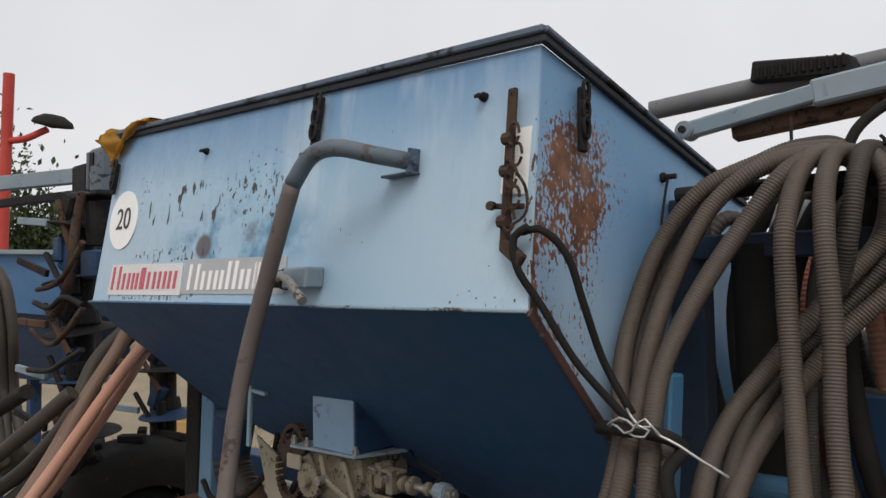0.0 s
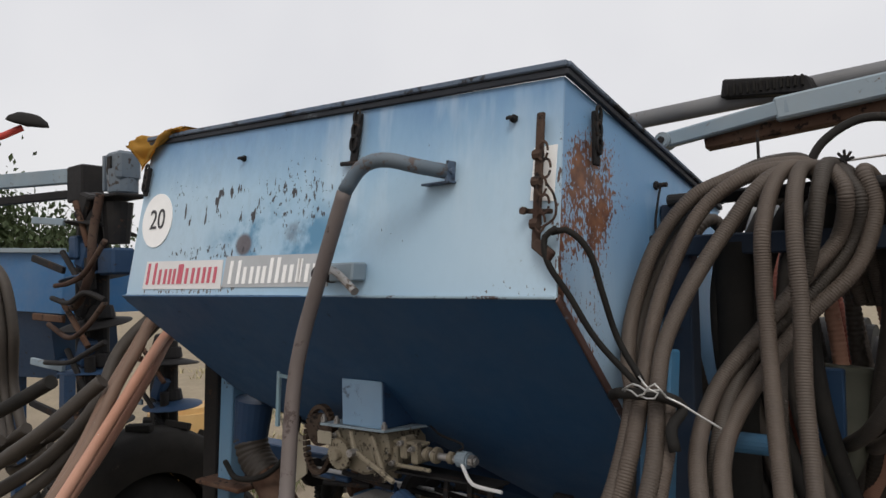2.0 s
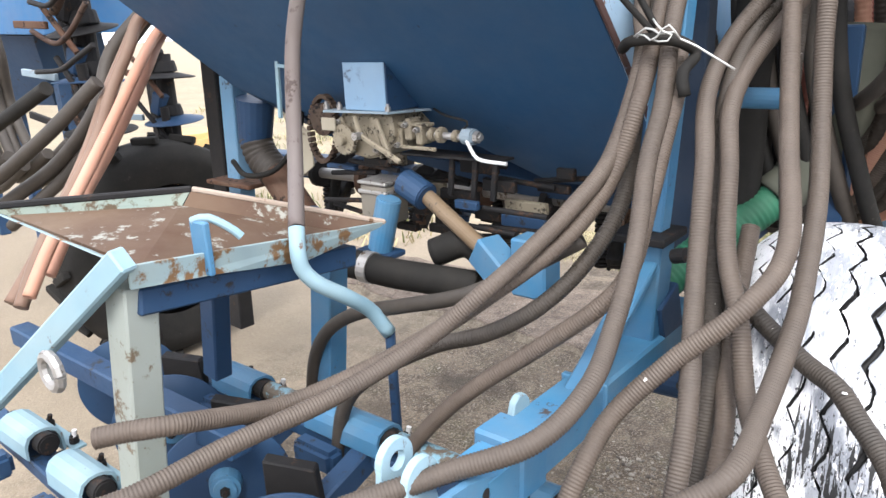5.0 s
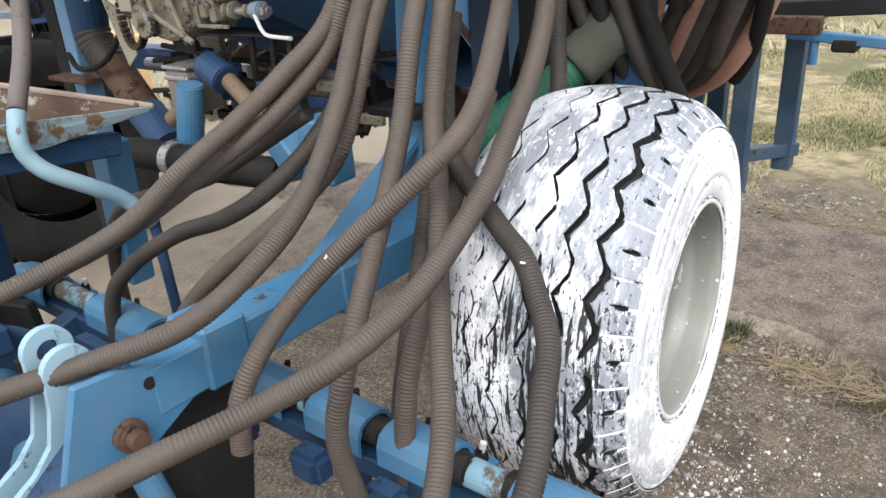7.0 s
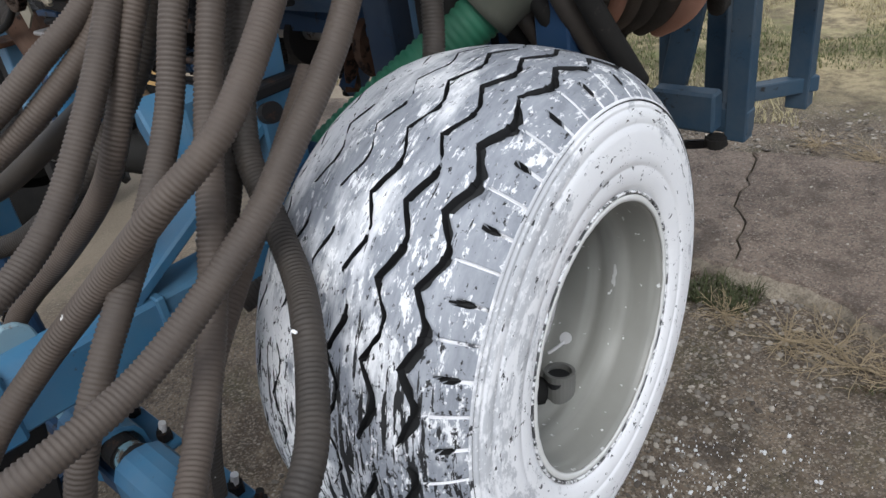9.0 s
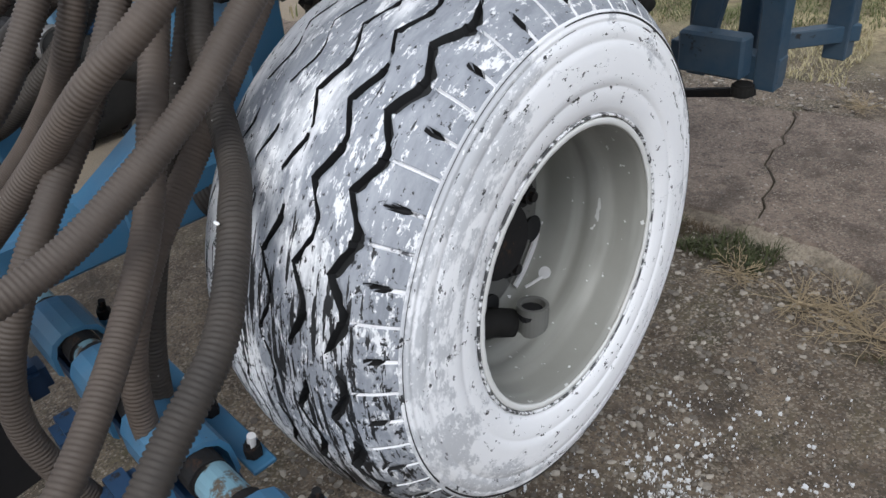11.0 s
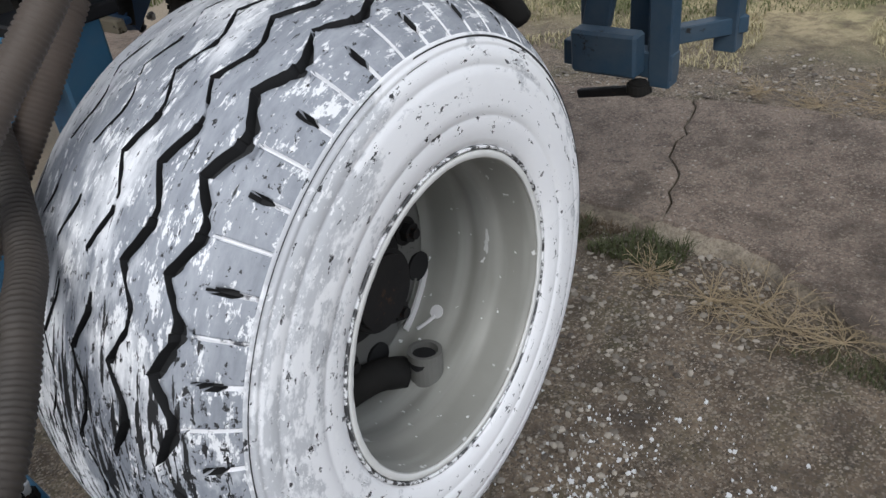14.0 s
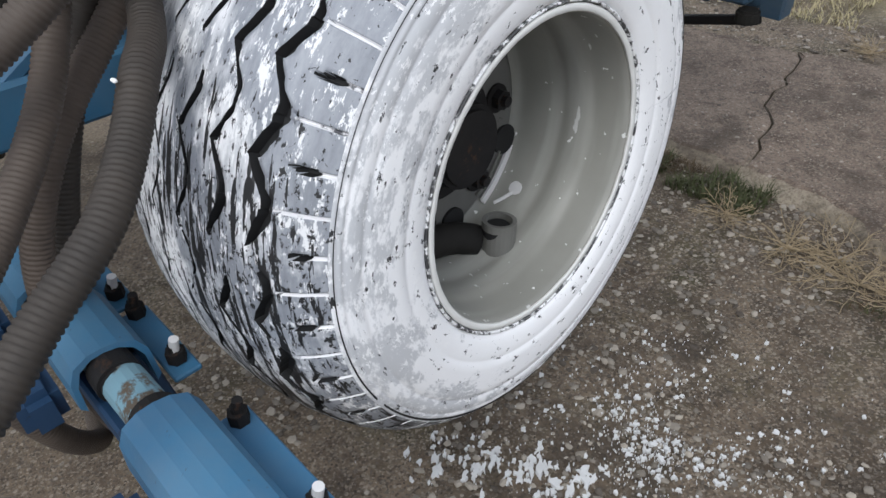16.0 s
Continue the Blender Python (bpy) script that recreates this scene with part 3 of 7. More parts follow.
def ground_sheet():
    n = 150
    u = np.linspace(-1, 1, n)
    xs = 0.2 + 1.1 * np.sinh(u * 5.6)
    ys = 2.2 + 1.3 * np.sinh(u * 5.4)
    bm = bmesh.new()
    grid = []
    for y in ys:
        row = []
        for x in xs:
            near_fade = max(0.0, 1 - math.hypot(x, y - 2) / 9)
            z = 0.012 * near_fade * noise.noise((x * 2.3, y * 2.3, 0)) + 0.008 * near_fade * noise.noise((x * 9, y * 9, 3))
            row.append(bm.verts.new((x, y, z)))
        grid.append(row)
    for r1, r2 in zip(grid, grid[1:]):
        for i in range(n - 1):
            bm.faces.new((r1[i], r1[i + 1], r2[i + 1], r2[i]))
    for f in bm.faces:
        f.smooth = True
    me = bpy.data.meshes.new("ground")
    bm.to_mesh(me)
    bm.free()
    me.materials.append(DIRT)
    return tagged(new("ground", me), "gritty brown dirt yard with scattered pebbles", "ground", kind="structure")


ground_sheet()


def jag(a, b, n, amp, seed):
    rnd = random.Random(seed)
    a, b = Vector(a), Vector(b)
    d = b - a
    side = Vector((-d.y, d.x)).normalized()
    return [a + d * (i / n) + side * (rnd.uniform(-amp, amp) if 0 < i < n else 0) for i in range(n + 1)]


def slab_piece(outline, top, name, parent, skirt):
    """A slab; along its first points the worn front edge slopes down to the dirt by the widths in skirt."""
    bm = bmesh.new()
    n = len(outline)
    va, vb, inner = [], [], []
    for i, p in enumerate(outline):
        d = outline[(i + 1) % n] - outline[i - 1]
        side = Vector((-d.y, d.x)).normalized()
        w = skirt[i] if i < len(skirt) else 0.0
        q = p - side * w
        va.append(bm.verts.new((q.x, q.y, -0.012 if w else -0.03)))
        vb.append(bm.verts.new((p.x, p.y, top)))
        k = p + side * 0.014
        inner.append(bm.verts.new((k.x, k.y, top + 0.006)))
    for i in range(n):
        j = (i + 1) % n
        f = bm.faces.new((va[i], va[j], vb[j], vb[i]))
        f.material_index = 1
        bm.faces.new((vb[i], vb[j], inner[j], inner[i]))
    bm.faces.new(inner)
    return part(name, bm, [CONCRETE, PALE_CONCRETE], parent)


# a strip of old concrete, cracked across
paving = thing("pavement", (-0.3, 3.2, 0), "cracked strip of dirty old concrete paving on the dirt", "paving", kind="structure")
crack_l = jag((-0.385, 2.735), (-0.66, 3.62), 15, 0.030, 4)
crack_r = [p + Vector((0.009, 0.0)) for p in crack_l]
front_r = jag((-0.376, 2.735), (-0.13, 2.725), 6, 0.012, 7)[:-1] + jag((-0.13, 2.725), (0.30, 2.50), 10, 0.02, 17)[:-1] + jag((0.30, 2.50), (2.4, 2.42), 20, 0.035, 7)
front_l = jag((-5.5, 2.95), (-1.0, 2.74), 38, 0.04, 8)[:-1] + jag((-1.0, 2.74), (-0.385, 2.735), 12, 0.014, 28)
back_r = jag((2.6, 3.95), (-0.62, 3.64), 34, 0.025, 9)
back_l = jag((-0.66, 3.62), (-5.5, 3.35), 44, 0.025, 10)
rs = random.Random(3)
skirt_l = [0.05] * 36 + [rs.uniform(0.075, 0.105) for k in range(15)]
skirt_r = [rs.uniform(0.085, 0.11) for k in range(6)] + [max(0.012, 0.085 - 0.010 * k) for k in range(10)] + [0.012] * 18
slab_piece(front_l[:-1] + crack_l + back_l[1:], 0.024, "slab", paving, skirt_l)
slab_piece(front_r + back_r[:-1] + crack_r[::-1][:-1], 0.028, "slab", paving, skirt_r)


def mesh_stuff(name, verts, faces, mats, label, category):
    me = bpy.data.meshes.new(name)
    me.from_pydata(verts, [], faces)
    for m in mats:
        me.materials.append(m)
    return tagged(new(name, me), label, category, kind="stuff")


def scatter_stones(name, spots, mat, label, category, flat=0.45, base_z=0.0):
    seed_bm = bmesh.new()
    bmesh.ops.create_icosphere(seed_bm, subdivisions=1, radius=1)
    seed_bm.verts.index_update()
    base = np.array([tuple(v.co) for v in seed_bm.verts])
    tri = [tuple(v.index for v in f.verts) for f in seed_bm.faces]
    seed_bm.free()
    rng = np.random.default_rng(5)
    verts, faces = [], []
    for x, y, r, seed in spots:
        z0 = 0.012 * noise.noise((x * 2.3, y * 2.3, 0)) * max(0.0, 1 - math.hypot(x, y - 2) / 9)
        a = rng.uniform(0, 6.28)
        p = base + rng.uniform(-0.2, 0.2, base.shape)
        p = p * (r * rng.uniform(0.7, 1.3), r * rng.uniform(0.7, 1.3), r * flat)
        p = p @ np.array([[math.cos(a), -math.sin(a), 0], [math.sin(a), math.cos(a), 0], [0, 0, 1]]) + (x, y, base_z + z0 + r * 0.25)
        k = len(verts)
        verts += [tuple(q) for q in p]
        faces += [tuple(i + k for i in f) for f in tri]
    return mesh_stuff(name, verts, faces, [mat], label, category)


def spread(n, lo, hi, rmin, rmax, seed, dense=1.0):
    rnd = random.Random(seed)
    out = []
    while len(out) < n:
        x, y = rnd.uniform(lo[0], hi[0]), rnd.uniform(lo[1], hi[1])
        if noise.noise((x * 1.7, y * 1.7, seed)) > -0.15 * dense:
            out.append((x, y, rmin + (rmax - rmin) * rnd.random() ** 3, len(out) + seed * 1000))
    return out


scatter_stones("pebbles", spread(12000, (-1.0, 0.9), (1.4, 2.78), 0.0015, 0.0110, 1), PEBBLE, "small grey and brown pebbles lying on the dirt", "pebbles")


scatter_stones("slab_grit", spread(700, (-1.2, 2.85), (1.0, 3.55), 0.002, 0.007, 6), PEBBLE, "pale grit lying on the concrete strip", "grit", 0.45, 0.033)
scatter_stones("far_dirt_clods", spread(1500, (-1.4, 3.68), (1.2, 4.3), 0.003, 0.014, 7), PEBBLE, "brown clods and pebbles behind the concrete strip", "clods")


def splash(verts, faces, x, y, r, rnd, z=0.004, long=1.0, turn=0.0):
    n = 11
    z0 = z + 0.012 * noise.noise((x * 2.3, y * 2.3, 0))
    k = len(verts)
    ring = []
    for j in range(n):
        a = 2 * math.pi * j / n
        d = r * rnd.uniform(0.28, 1.35)
        u, v = d * math.cos(a) * long, d * math.sin(a) / long
        ring.append((u * math.cos(turn) - v * math.sin(turn), u * math.sin(turn) + v * math.cos(turn)))
    verts += [(x + u, y + v, z0 - 0.005) for u, v in ring] + [(x + u * 0.8, y + v * 0.8, z0 + 0.0015) for u, v in ring]
    for j in range(n):
        i = (j + 1) % n
        faces.append((k + j, k + i, k + n + i, k + n + j))
    faces.append(tuple(k + n + j for j in range(n)))


def paint_splashes():
    rnd = random.Random(12)
    verts, faces = [], []
    for k in range(2300):
        a, d = rnd.uniform(0, 6.28), abs(rnd.gauss(0, 0.25))
        x, y = 0.04 + d * math.cos(a) * 1.05, 1.70 + d * math.sin(a) * 0.95
        if noise.noise((x * 7, y * 7, 2)) < rnd.uniform(-0.5, 0.25):
            continue
        splash(verts, faces, x, y, 0.0010 + 0.0070 * rnd.random() ** 6, rnd)
    for k in range(130):
        x = rnd.uniform(-0.34, 0.0)
        splash(verts, faces, x, 1.36 + 0.5 * (x + 0.34) + rnd.gauss(0, 0.045), 0.003 + 0.014 * rnd.random() ** 2, rnd, long=rnd.uniform(1.0, 1.7), turn=2.2)
    return mesh_stuff("paint_splashes", verts, faces, [WHITE_PAINT], "spilt drops and flakes of white paint on the dirt", "paint spill")


paint_splashes()


def blades(name, n, lo, hi, h, mats, label, seed, thick=0.0025, clump=1.4, cut=-0.1):
    rnd = random.Random(seed)
    verts, faces, idx = [], [], []
    made = 0
    while made < n:
        x, y = rnd.uniform(lo[0], hi[0]), rnd.uniform(lo[1], hi[1])
        if noise.noise((x * clump, y * clump, seed)) < cut:
            continue
        made += 1
        hh = h * rnd.uniform(0.3, 1.1)
        a = rnd.uniform(0, 6.28)
        lean = hh * rnd.uniform(0.3, 1.8)
        w = thick * rnd.uniform(0.7, 1.7)
        px, py = -math.sin(a) * w, math.cos(a) * w
        dx, dy = math.cos(a) * lean, math.sin(a) * lean
        k = len(verts)
        verts += [(x - px, y - py, -0.01), (x + px, y + py, -0.01), (x + dx * 0.4 - px * 0.7, y + dy * 0.4 - py * 0.7, hh * 0.6),
                  (x + dx * 0.4 + px * 0.7, y + dy * 0.4 + py * 0.7, hh * 0.6), (x + dx, y + dy, hh)]
        faces += [(k, k + 1, k + 3, k + 2), (k + 2, k + 3, k + 4)]
        g = 1 if noise.noise((x * 0.9, y * 0.9, 5 + seed)) + rnd.uniform(-0.2, 0.2) > 0.18 else 0
        idx += [g, g]
    me = bpy.data.meshes.new(name)
    me.from_pydata(verts, [], faces)
    for m in mats:
        me.materials.append(m)
    me.polygons.foreach_set("material_index", idx)
    return tagged(new(name, me), label, "grass", kind="stuff")


MAT_BROWN = plain("withered_weed", (0.115, 0.080, 0.042), 0.9, 0, 0.6, 12)
MAT_GREEN = plain("small_green_weed", (0.075, 0.085, 0.03), 0.9, 0, 0.6, 12)
blades("dry_grass", 70000, (-3.0, 4.0), (2.6, 8.0), 0.030, (DRY_GRASS, GREEN_GRASS), "dry yellow grass with green patches beyond the paving", 3, 0.0022, 1.4, -0.12)
blades("far_grass", 16000, (-14, 8.0), (10, 24.0), 0.14, (DRY_GRASS, GREEN_GRASS), "dry grass of the open field", 4, 0.012)
blades("weeds", 9000, (-0.75, 2.34), (1.4, 2.68), 0.026, (MAT_BROWN, MAT_GREEN), "low dry weeds along the paving edge", 5, 0.0011, 2.6, 0.06)
blades("green_weeds", 900, (-0.60, 2.52), (-0.24, 2.68), 0.038, (MAT_GREEN, MAT_GREEN), "green weed tuft at the paving edge", 9, 0.002, 5.0, -0.2)
blades("side_grass", 5000, (-9, 3.5), (-3.5, 9), 0.12, (DRY_GRASS, GREEN_GRASS), "dry grass behind the machines", 6, 0.006)


STRAW = plain("brown_straw", (0.40, 0.31, 0.19), 0.9, 0, 0.6, 12)


def twig_heap():
    """Dead, branching weed stems lying on the dirt by the paving."""
    rnd = random.Random(31)
    bm = bmesh.new()
    for x, y, s in ((0.02, 2.50, 1.1), (0.10, 2.44, 1.0), (0.24, 2.46, 1.0), (-0.10, 2.46, 0.8), (-0.30, 2.50, 0.7), (0.5, 2.40, 0.9), (-0.2, 3.78, 1.1), (0.05, 3.86, 1.2), (-0.45, 3.82, 0.8), (0.3, 3.95, 1.2), (-0.05, 4.05, 1.1)):
        for k in range(26):
            a = rnd.uniform(0, 6.28)
            ln = s * rnd.uniform(0.06, 0.19)
            p = Vector((x, y, 0.01))
            pts = [p]
            for j in range(4):
                a += rnd.uniform(-0.5, 0.5)
                p = p + Vector((math.cos(a) * ln / 4, math.sin(a) * ln / 4, rnd.uniform(-0.004, 0.016)))
                pts.append(p)
            tube(pts, 0.0011, 4, step=0.03, bm=bm)
            for j in (1, 2, 3):
                b = a + rnd.choice((-1, 1)) * rnd.uniform(0.5, 1.1)
                q = pts[j] + Vector((math.cos(b), math.sin(b), 0.25)) * ln * 0.3
                tube([pts[j], (pts[j] + q) / 2 + Vector((0, 0, 0.004)), q], 0.0008, 4, step=0.03, bm=bm)
    return tagged(part("dead_weeds", bm, STRAW), "dead branching weed stems on the dirt", "weeds", kind="stuff")


twig_heap()
# ---- the seed hopper ----
XL, XR, YF, YB, ZT, ZE = -2.29, -0.66, 1.073, 2.05, 2.18, 1.733
ZL, ZB = 2.252, 1.975  # top edge at the far end and at the back of the side
LEAN = 0.130  # the front sheet leans back as it rises
hopper = thing("seed_hopper", (-1.5, 1.6, 1.1), "weathered light blue steel seed hopper with rust patches", "hopper")


def leaning(bm):
    """Shears what is built against an upright front so that it follows the leaning sheet."""
    for v in bm.verts:
        if v.co.y < YF + 0.05 and v.co.z > ZE:
            v.co.y += LEAN * (v.co.z - ZE)
    return bm


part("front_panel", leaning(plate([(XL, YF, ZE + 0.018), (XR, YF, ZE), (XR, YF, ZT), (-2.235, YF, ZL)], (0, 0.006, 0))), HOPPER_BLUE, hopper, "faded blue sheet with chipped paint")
part("side_panel", leaning(plate([(XR, YF + 0.006, ZE), (XR, YF + 0.006, ZT), (XR, YB, ZB), (XR, YB, 1.6), (XR, 1.74, 1.06), (XR, 1.60, 1.20), (XR, 1.305, 1.505)], (-0.006, 0, 0))), HOPPER_SIDE, hopper, "blue sheet with brown rust spots")
part("side_panel", leaning(plate([(XL, YF + 0.006, ZE + 0.018), (-2.235, YF + 0.006, ZL), (-2.235, YB, ZB), (XL, YB, 1.6)], (0.006, 0, 0))), HOPPER_BLUE, hopper)
part("back_panel", plate([(XL, YB, 1.6), (-2.235, YB, ZB), (XR - 0.006, YB, ZB), (XR - 0.006, YB, 1.6)], (0, 0.006, 0)), HOPPER_BLUE, hopper)


# the shade under the hopper is put into this darker blue
SLOPE_SHADE_BLUE = worn("slope_shaded_blue", (0.016, 0.066, 0.150), (0.024, 0.086, 0.185), (0.02, 0.03, 0.05), 0.64, 0.45, 5, 0, 0.12)


def on_slope(x, z):
    return (x, YF + 1.01 * (ZE - z), z)


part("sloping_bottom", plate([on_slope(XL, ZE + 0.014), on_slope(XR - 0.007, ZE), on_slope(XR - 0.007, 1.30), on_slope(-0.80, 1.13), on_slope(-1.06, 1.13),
                              on_slope(-1.33, 1.30), on_slope(-1.94, 1.31), on_slope(-2.14, 1.41)], (0, 0.004, 0.004)), SLOPE_SHADE_BLUE, hopper, "blue sloping underside with its shade put into the colour")
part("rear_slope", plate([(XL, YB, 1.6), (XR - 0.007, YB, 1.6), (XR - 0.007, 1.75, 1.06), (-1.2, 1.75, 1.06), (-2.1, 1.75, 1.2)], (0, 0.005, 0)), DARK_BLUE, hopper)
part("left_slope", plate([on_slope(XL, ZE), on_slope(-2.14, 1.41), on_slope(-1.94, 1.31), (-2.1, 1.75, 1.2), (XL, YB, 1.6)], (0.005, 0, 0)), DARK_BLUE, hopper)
FOLD = worn("chipped_fold_paint", (0.22, 0.33, 0.43), (0.31, 0.41, 0.48), (0.07, 0.05, 0.045), 0.56, 0.6, 14, 0.0, 0.2)
# folded edge between panel and slope, and the rusty seam along the side
part("bottom_fold", bar((XL, YF - 0.001, ZE + 0.016), (XR, YF - 0.001, ZE), 0.006, 0.007, 0.002), FOLD, hopper, "chipped folded edge")
SEAM_RUST = worn("rusty_seam", (0.060, 0.034, 0.034), (0.095, 0.055, 0.048), (0.16, 0.20, 0.25), 0.60, 0.8, 12, 0.0, 0.1)
seam = bmesh.new()
bar((XR + 0.001, YF + 0.004, ZE), (XR + 0.001, 1.30, 1.515), 0.006, 0.020, 0.002, up=(0, 1, 1), bm=seam)
bar((XR + 0.001, 1.30, 1.515), (XR + 0.001, 1.62, 1.195), 0.006, 0.020, 0.002, up=(0, 1, 1), bm=seam)
part("side_seam", seam, SEAM_RUST, hopper, "rusty welded seam")
RIM_DARK = worn("worn_dark_rim", (0.060, 0.095, 0.155), (0.115, 0.145, 0.185), (0.018, 0.017, 0.018), 0.55, 0.5, 9, 0.0, 0.06)
RIM_STRIP = worn("black_rim_strip", (0.018, 0.021, 0.027), (0.030, 0.034, 0.042), (0.10, 0.115, 0.13), 0.62, 0.5, 12, 0.0, 0.05)
# rim
part("front_rim", leaning(bar((-2.25, YF - 0.006, ZL + 0.021), (XR + 0.012, YF - 0.006, ZT + 0.024), 0.022, 0.014, 0.003)), RIM_DARK, hopper, "worn grey-blue rim strip")
part("rim_lip", leaning(bar((-2.25, YF - 0.004, ZL + 0.005), (XR + 0.010, YF - 0.004, ZT + 0.008), 0.012, 0.015, 0.002)), RIM_STRIP, hopper, "dark strip under the rim")
part("side_rim", leaning(bar((XR + 0.009, YF - 0.01, ZT + 0.024), (XR + 0.009, YB, ZB + 0.014), 0.020, 0.012, 0.003)), RIM_DARK, hopper)
part("rim_lip", leaning(bar((XR + 0.007, YF - 0.008, ZT + 0.009), (XR + 0.007, YB, ZB - 0.001), 0.012, 0.014, 0.002)), RIM_STRIP, hopper)
part("back_rim", bar((-2.25, YB, ZB), (XR, YB, ZB), 0.04, 0.03, 0.004), GREY_BLUE, hopper)
part("lid_sheet", plate([(-2.21, YF + 0.08, ZT - 0.03), (XR - 0.01, YF + 0.08, ZT - 0.03), (XR - 0.01, YB, ZB - 0.02), (-2.21, YB, ZB - 0.02)], (0, 0, 0.006)), DARK_STEEL, hopper)


def stud(x, z, side=False):
    bm = bmesh.new()
    if side:
        y = x
        hexnut((XR, y, z), (1, 0, 0), 0.011, 0.008, bm)
        rod((XR, y, z), (XR + 0.032, y, z), 0.006, n=10, bm=bm)
    else:
        hexnut((x, YF, z), (0, -1, 0), 0.0095, 0.007, bm)
        rod((x, YF, z), (x, YF - 0.02, z), 0.005, n=10, bm=bm)
        rod((x - 0.009, YF - 0.017, z), (x + 0.009, YF - 0.017, z), 0.004, n=8, bm=bm)
    return part("stud", bm if side else leaning(bm), DARK_STEEL, hopper, smooth=False)


stud(-0.776, 2.110)
stud(-1.710, 2.141)
stud(1.575, 1.998, True)
stud(1.540, 1.862, True)
part("stud_wire", tube([(XR + 0.016, 1.572, 1.995), (XR + 0.010, 1.568, 1.96), (XR + 0.008, 1.552, 1.90), (XR + 0.016, 1.541, 1.862)], 0.003, 6), DARK_STEEL, hopper, "thin dark wire between the studs")


def hook_strap(a, b, side):
    """A rubber strap with an oval chain link on top, fastened to the panel."""
    bm = bmesh.new()
    out = Vector((0.012, 0, 0)) if side else Vector((0, -0.012, 0))
    wide = Vector((0, 0.012, 0)) if side else Vector((0.012, 0, 0))
    a, b = Vector(a) + out, Vector(b) + out
    bar(a, b, 0.024, 0.010, 0.003, up=tuple(out), bm=bm)
    for f in (0.08, 0.35, 0.62):
        c = a.lerp(b, f) + out * 0.7
        ring = [c + wide * math.cos(k * math.pi / 4) * 0.9 + Vector((0, 0, 0.020 * math.sin(k * math.pi / 4))) for k in range(9)]
        tube(ring, 0.004, 6, step=0.006, bm=bm)
    return part("lid_strap", bm if side else leaning(bm), DARK_STEEL, hopper, "black rubber lid strap with links")


hook_strap((-1.232, YF, 2.195), (-1.242, YF, 2.072), False)
hook_strap((-2.215, YF, 2.17), (-2.225, YF, 2.075), False)
hook_strap((XR, 1.240, 2.125), (XR, 1.236, 2.008), True)
part("strap_pin", leaning(rod((-1.285, YF - 0.012, 2.072), (-1.222, YF - 0.012, 2.068), 0.006, n=8)), DARK_STEEL, hopper)

# round number disc and long name sticker
disc = bmesh.new()
rod((-2.148, YF - 0.0005, 1.990), (-2.148, YF - 0.0035, 1.990), 0.088, n=48, bm=disc)
number_disc = part("number_sticker", leaning(disc), STICKER_BRIGHT, hopper, "round white sticker with a number")


def text_part(body, size, at, rot, mat, name, parent, thick=0.0006, shear=0.0):
    cu = bpy.data.curves.new(name, "FONT")
    cu.body, cu.size, cu.extrude, cu.align_x, cu.align_y, cu.shear = body, size, thick, "CENTER", "CENTER", shear
    ob = new(name, cu)
    me = bpy.data.meshes.new_from_object(ob.evaluated_get(bpy.context.evaluated_depsgraph_get()))
    bpy.data.objects.remove(ob)
    me.materials.append(mat)
    out = new(name, me)
    out.parent = parent
    out.rotation_euler = rot
    out.location = Vector(at) - PLACE[parent]
    return out


text_part("20", 0.092, (-2.143, YF + LEAN * (1.990 - ZE) - 0.0048, 1.990), (radians(90) - math.atan(LEAN), 0, 0), INK, "number", number_disc)


def name_plate(x0, x1, mat, label):
    return part("name_sticker", leaning(plate([(x0 - 0.012, YF - 0.0005, 1.768), (x1, YF - 0.0005, 1.764), (x1, YF - 0.0005, 1.848), (x0, YF - 0.0005, 1.857)], (0, -0.002, 0))), mat, hopper, label)


name_bg = name_plate(-2.178, -1.762, STICKER_WHITE, "faded white sticker with a red mark")
name_bg2 = name_plate(-1.745, -1.312, STICKER_GREY, "grey sticker with a white mark")


def bar_mark(x, w, z, h, mat, parent):
    """A plain upright bar, one of a row of marks on a sticker."""
    return part("mark", leaning(plate([(x, YF - 0.0027, z), (x + w, YF - 0.0027, z), (x + w + h * 0.10, YF - 0.0027, z + h), (x + h * 0.10, YF - 0.0027, z + h)], (0, -0.0018, 0))), mat, parent)


# pairs of plain upright bars: (start, width of the pair, height)
for x, w, h in ((-2.170, 0.052, 0.068), (-2.100, 0.044, 0.047), (-2.042, 0.036, 0.047), (-1.992, 0.026, 0.060), (-1.950, 0.046, 0.047), (-1.888, 0.042, 0.047), (-1.832, 0.042, 0.047)):
    bar_mark(x, 0.0125, 1.782, h, STICKER_PINK, name_bg)
    bar_mark(x + w - 0.0125, 0.0125, 1.782, h, STICKER_PINK, name_bg)
for x, w, h in ((-1.728, 0.052, 0.066), (-1.662, 0.046, 0.047), (-1.602, 0.040, 0.047), (-1.548, 0.044, 0.068), (-1.490, 0.042, 0.047), (-1.434, 0.020, 0.062), (-1.400, 0.042, 0.047)):
    bar_mark(x, 0.0145, 1.777, h, STICKER_BRIGHT, name_bg2)
    bar_mark(x + w - 0.0145, 0.0145, 1.777, h, STICKER_BRIGHT, name_bg2)

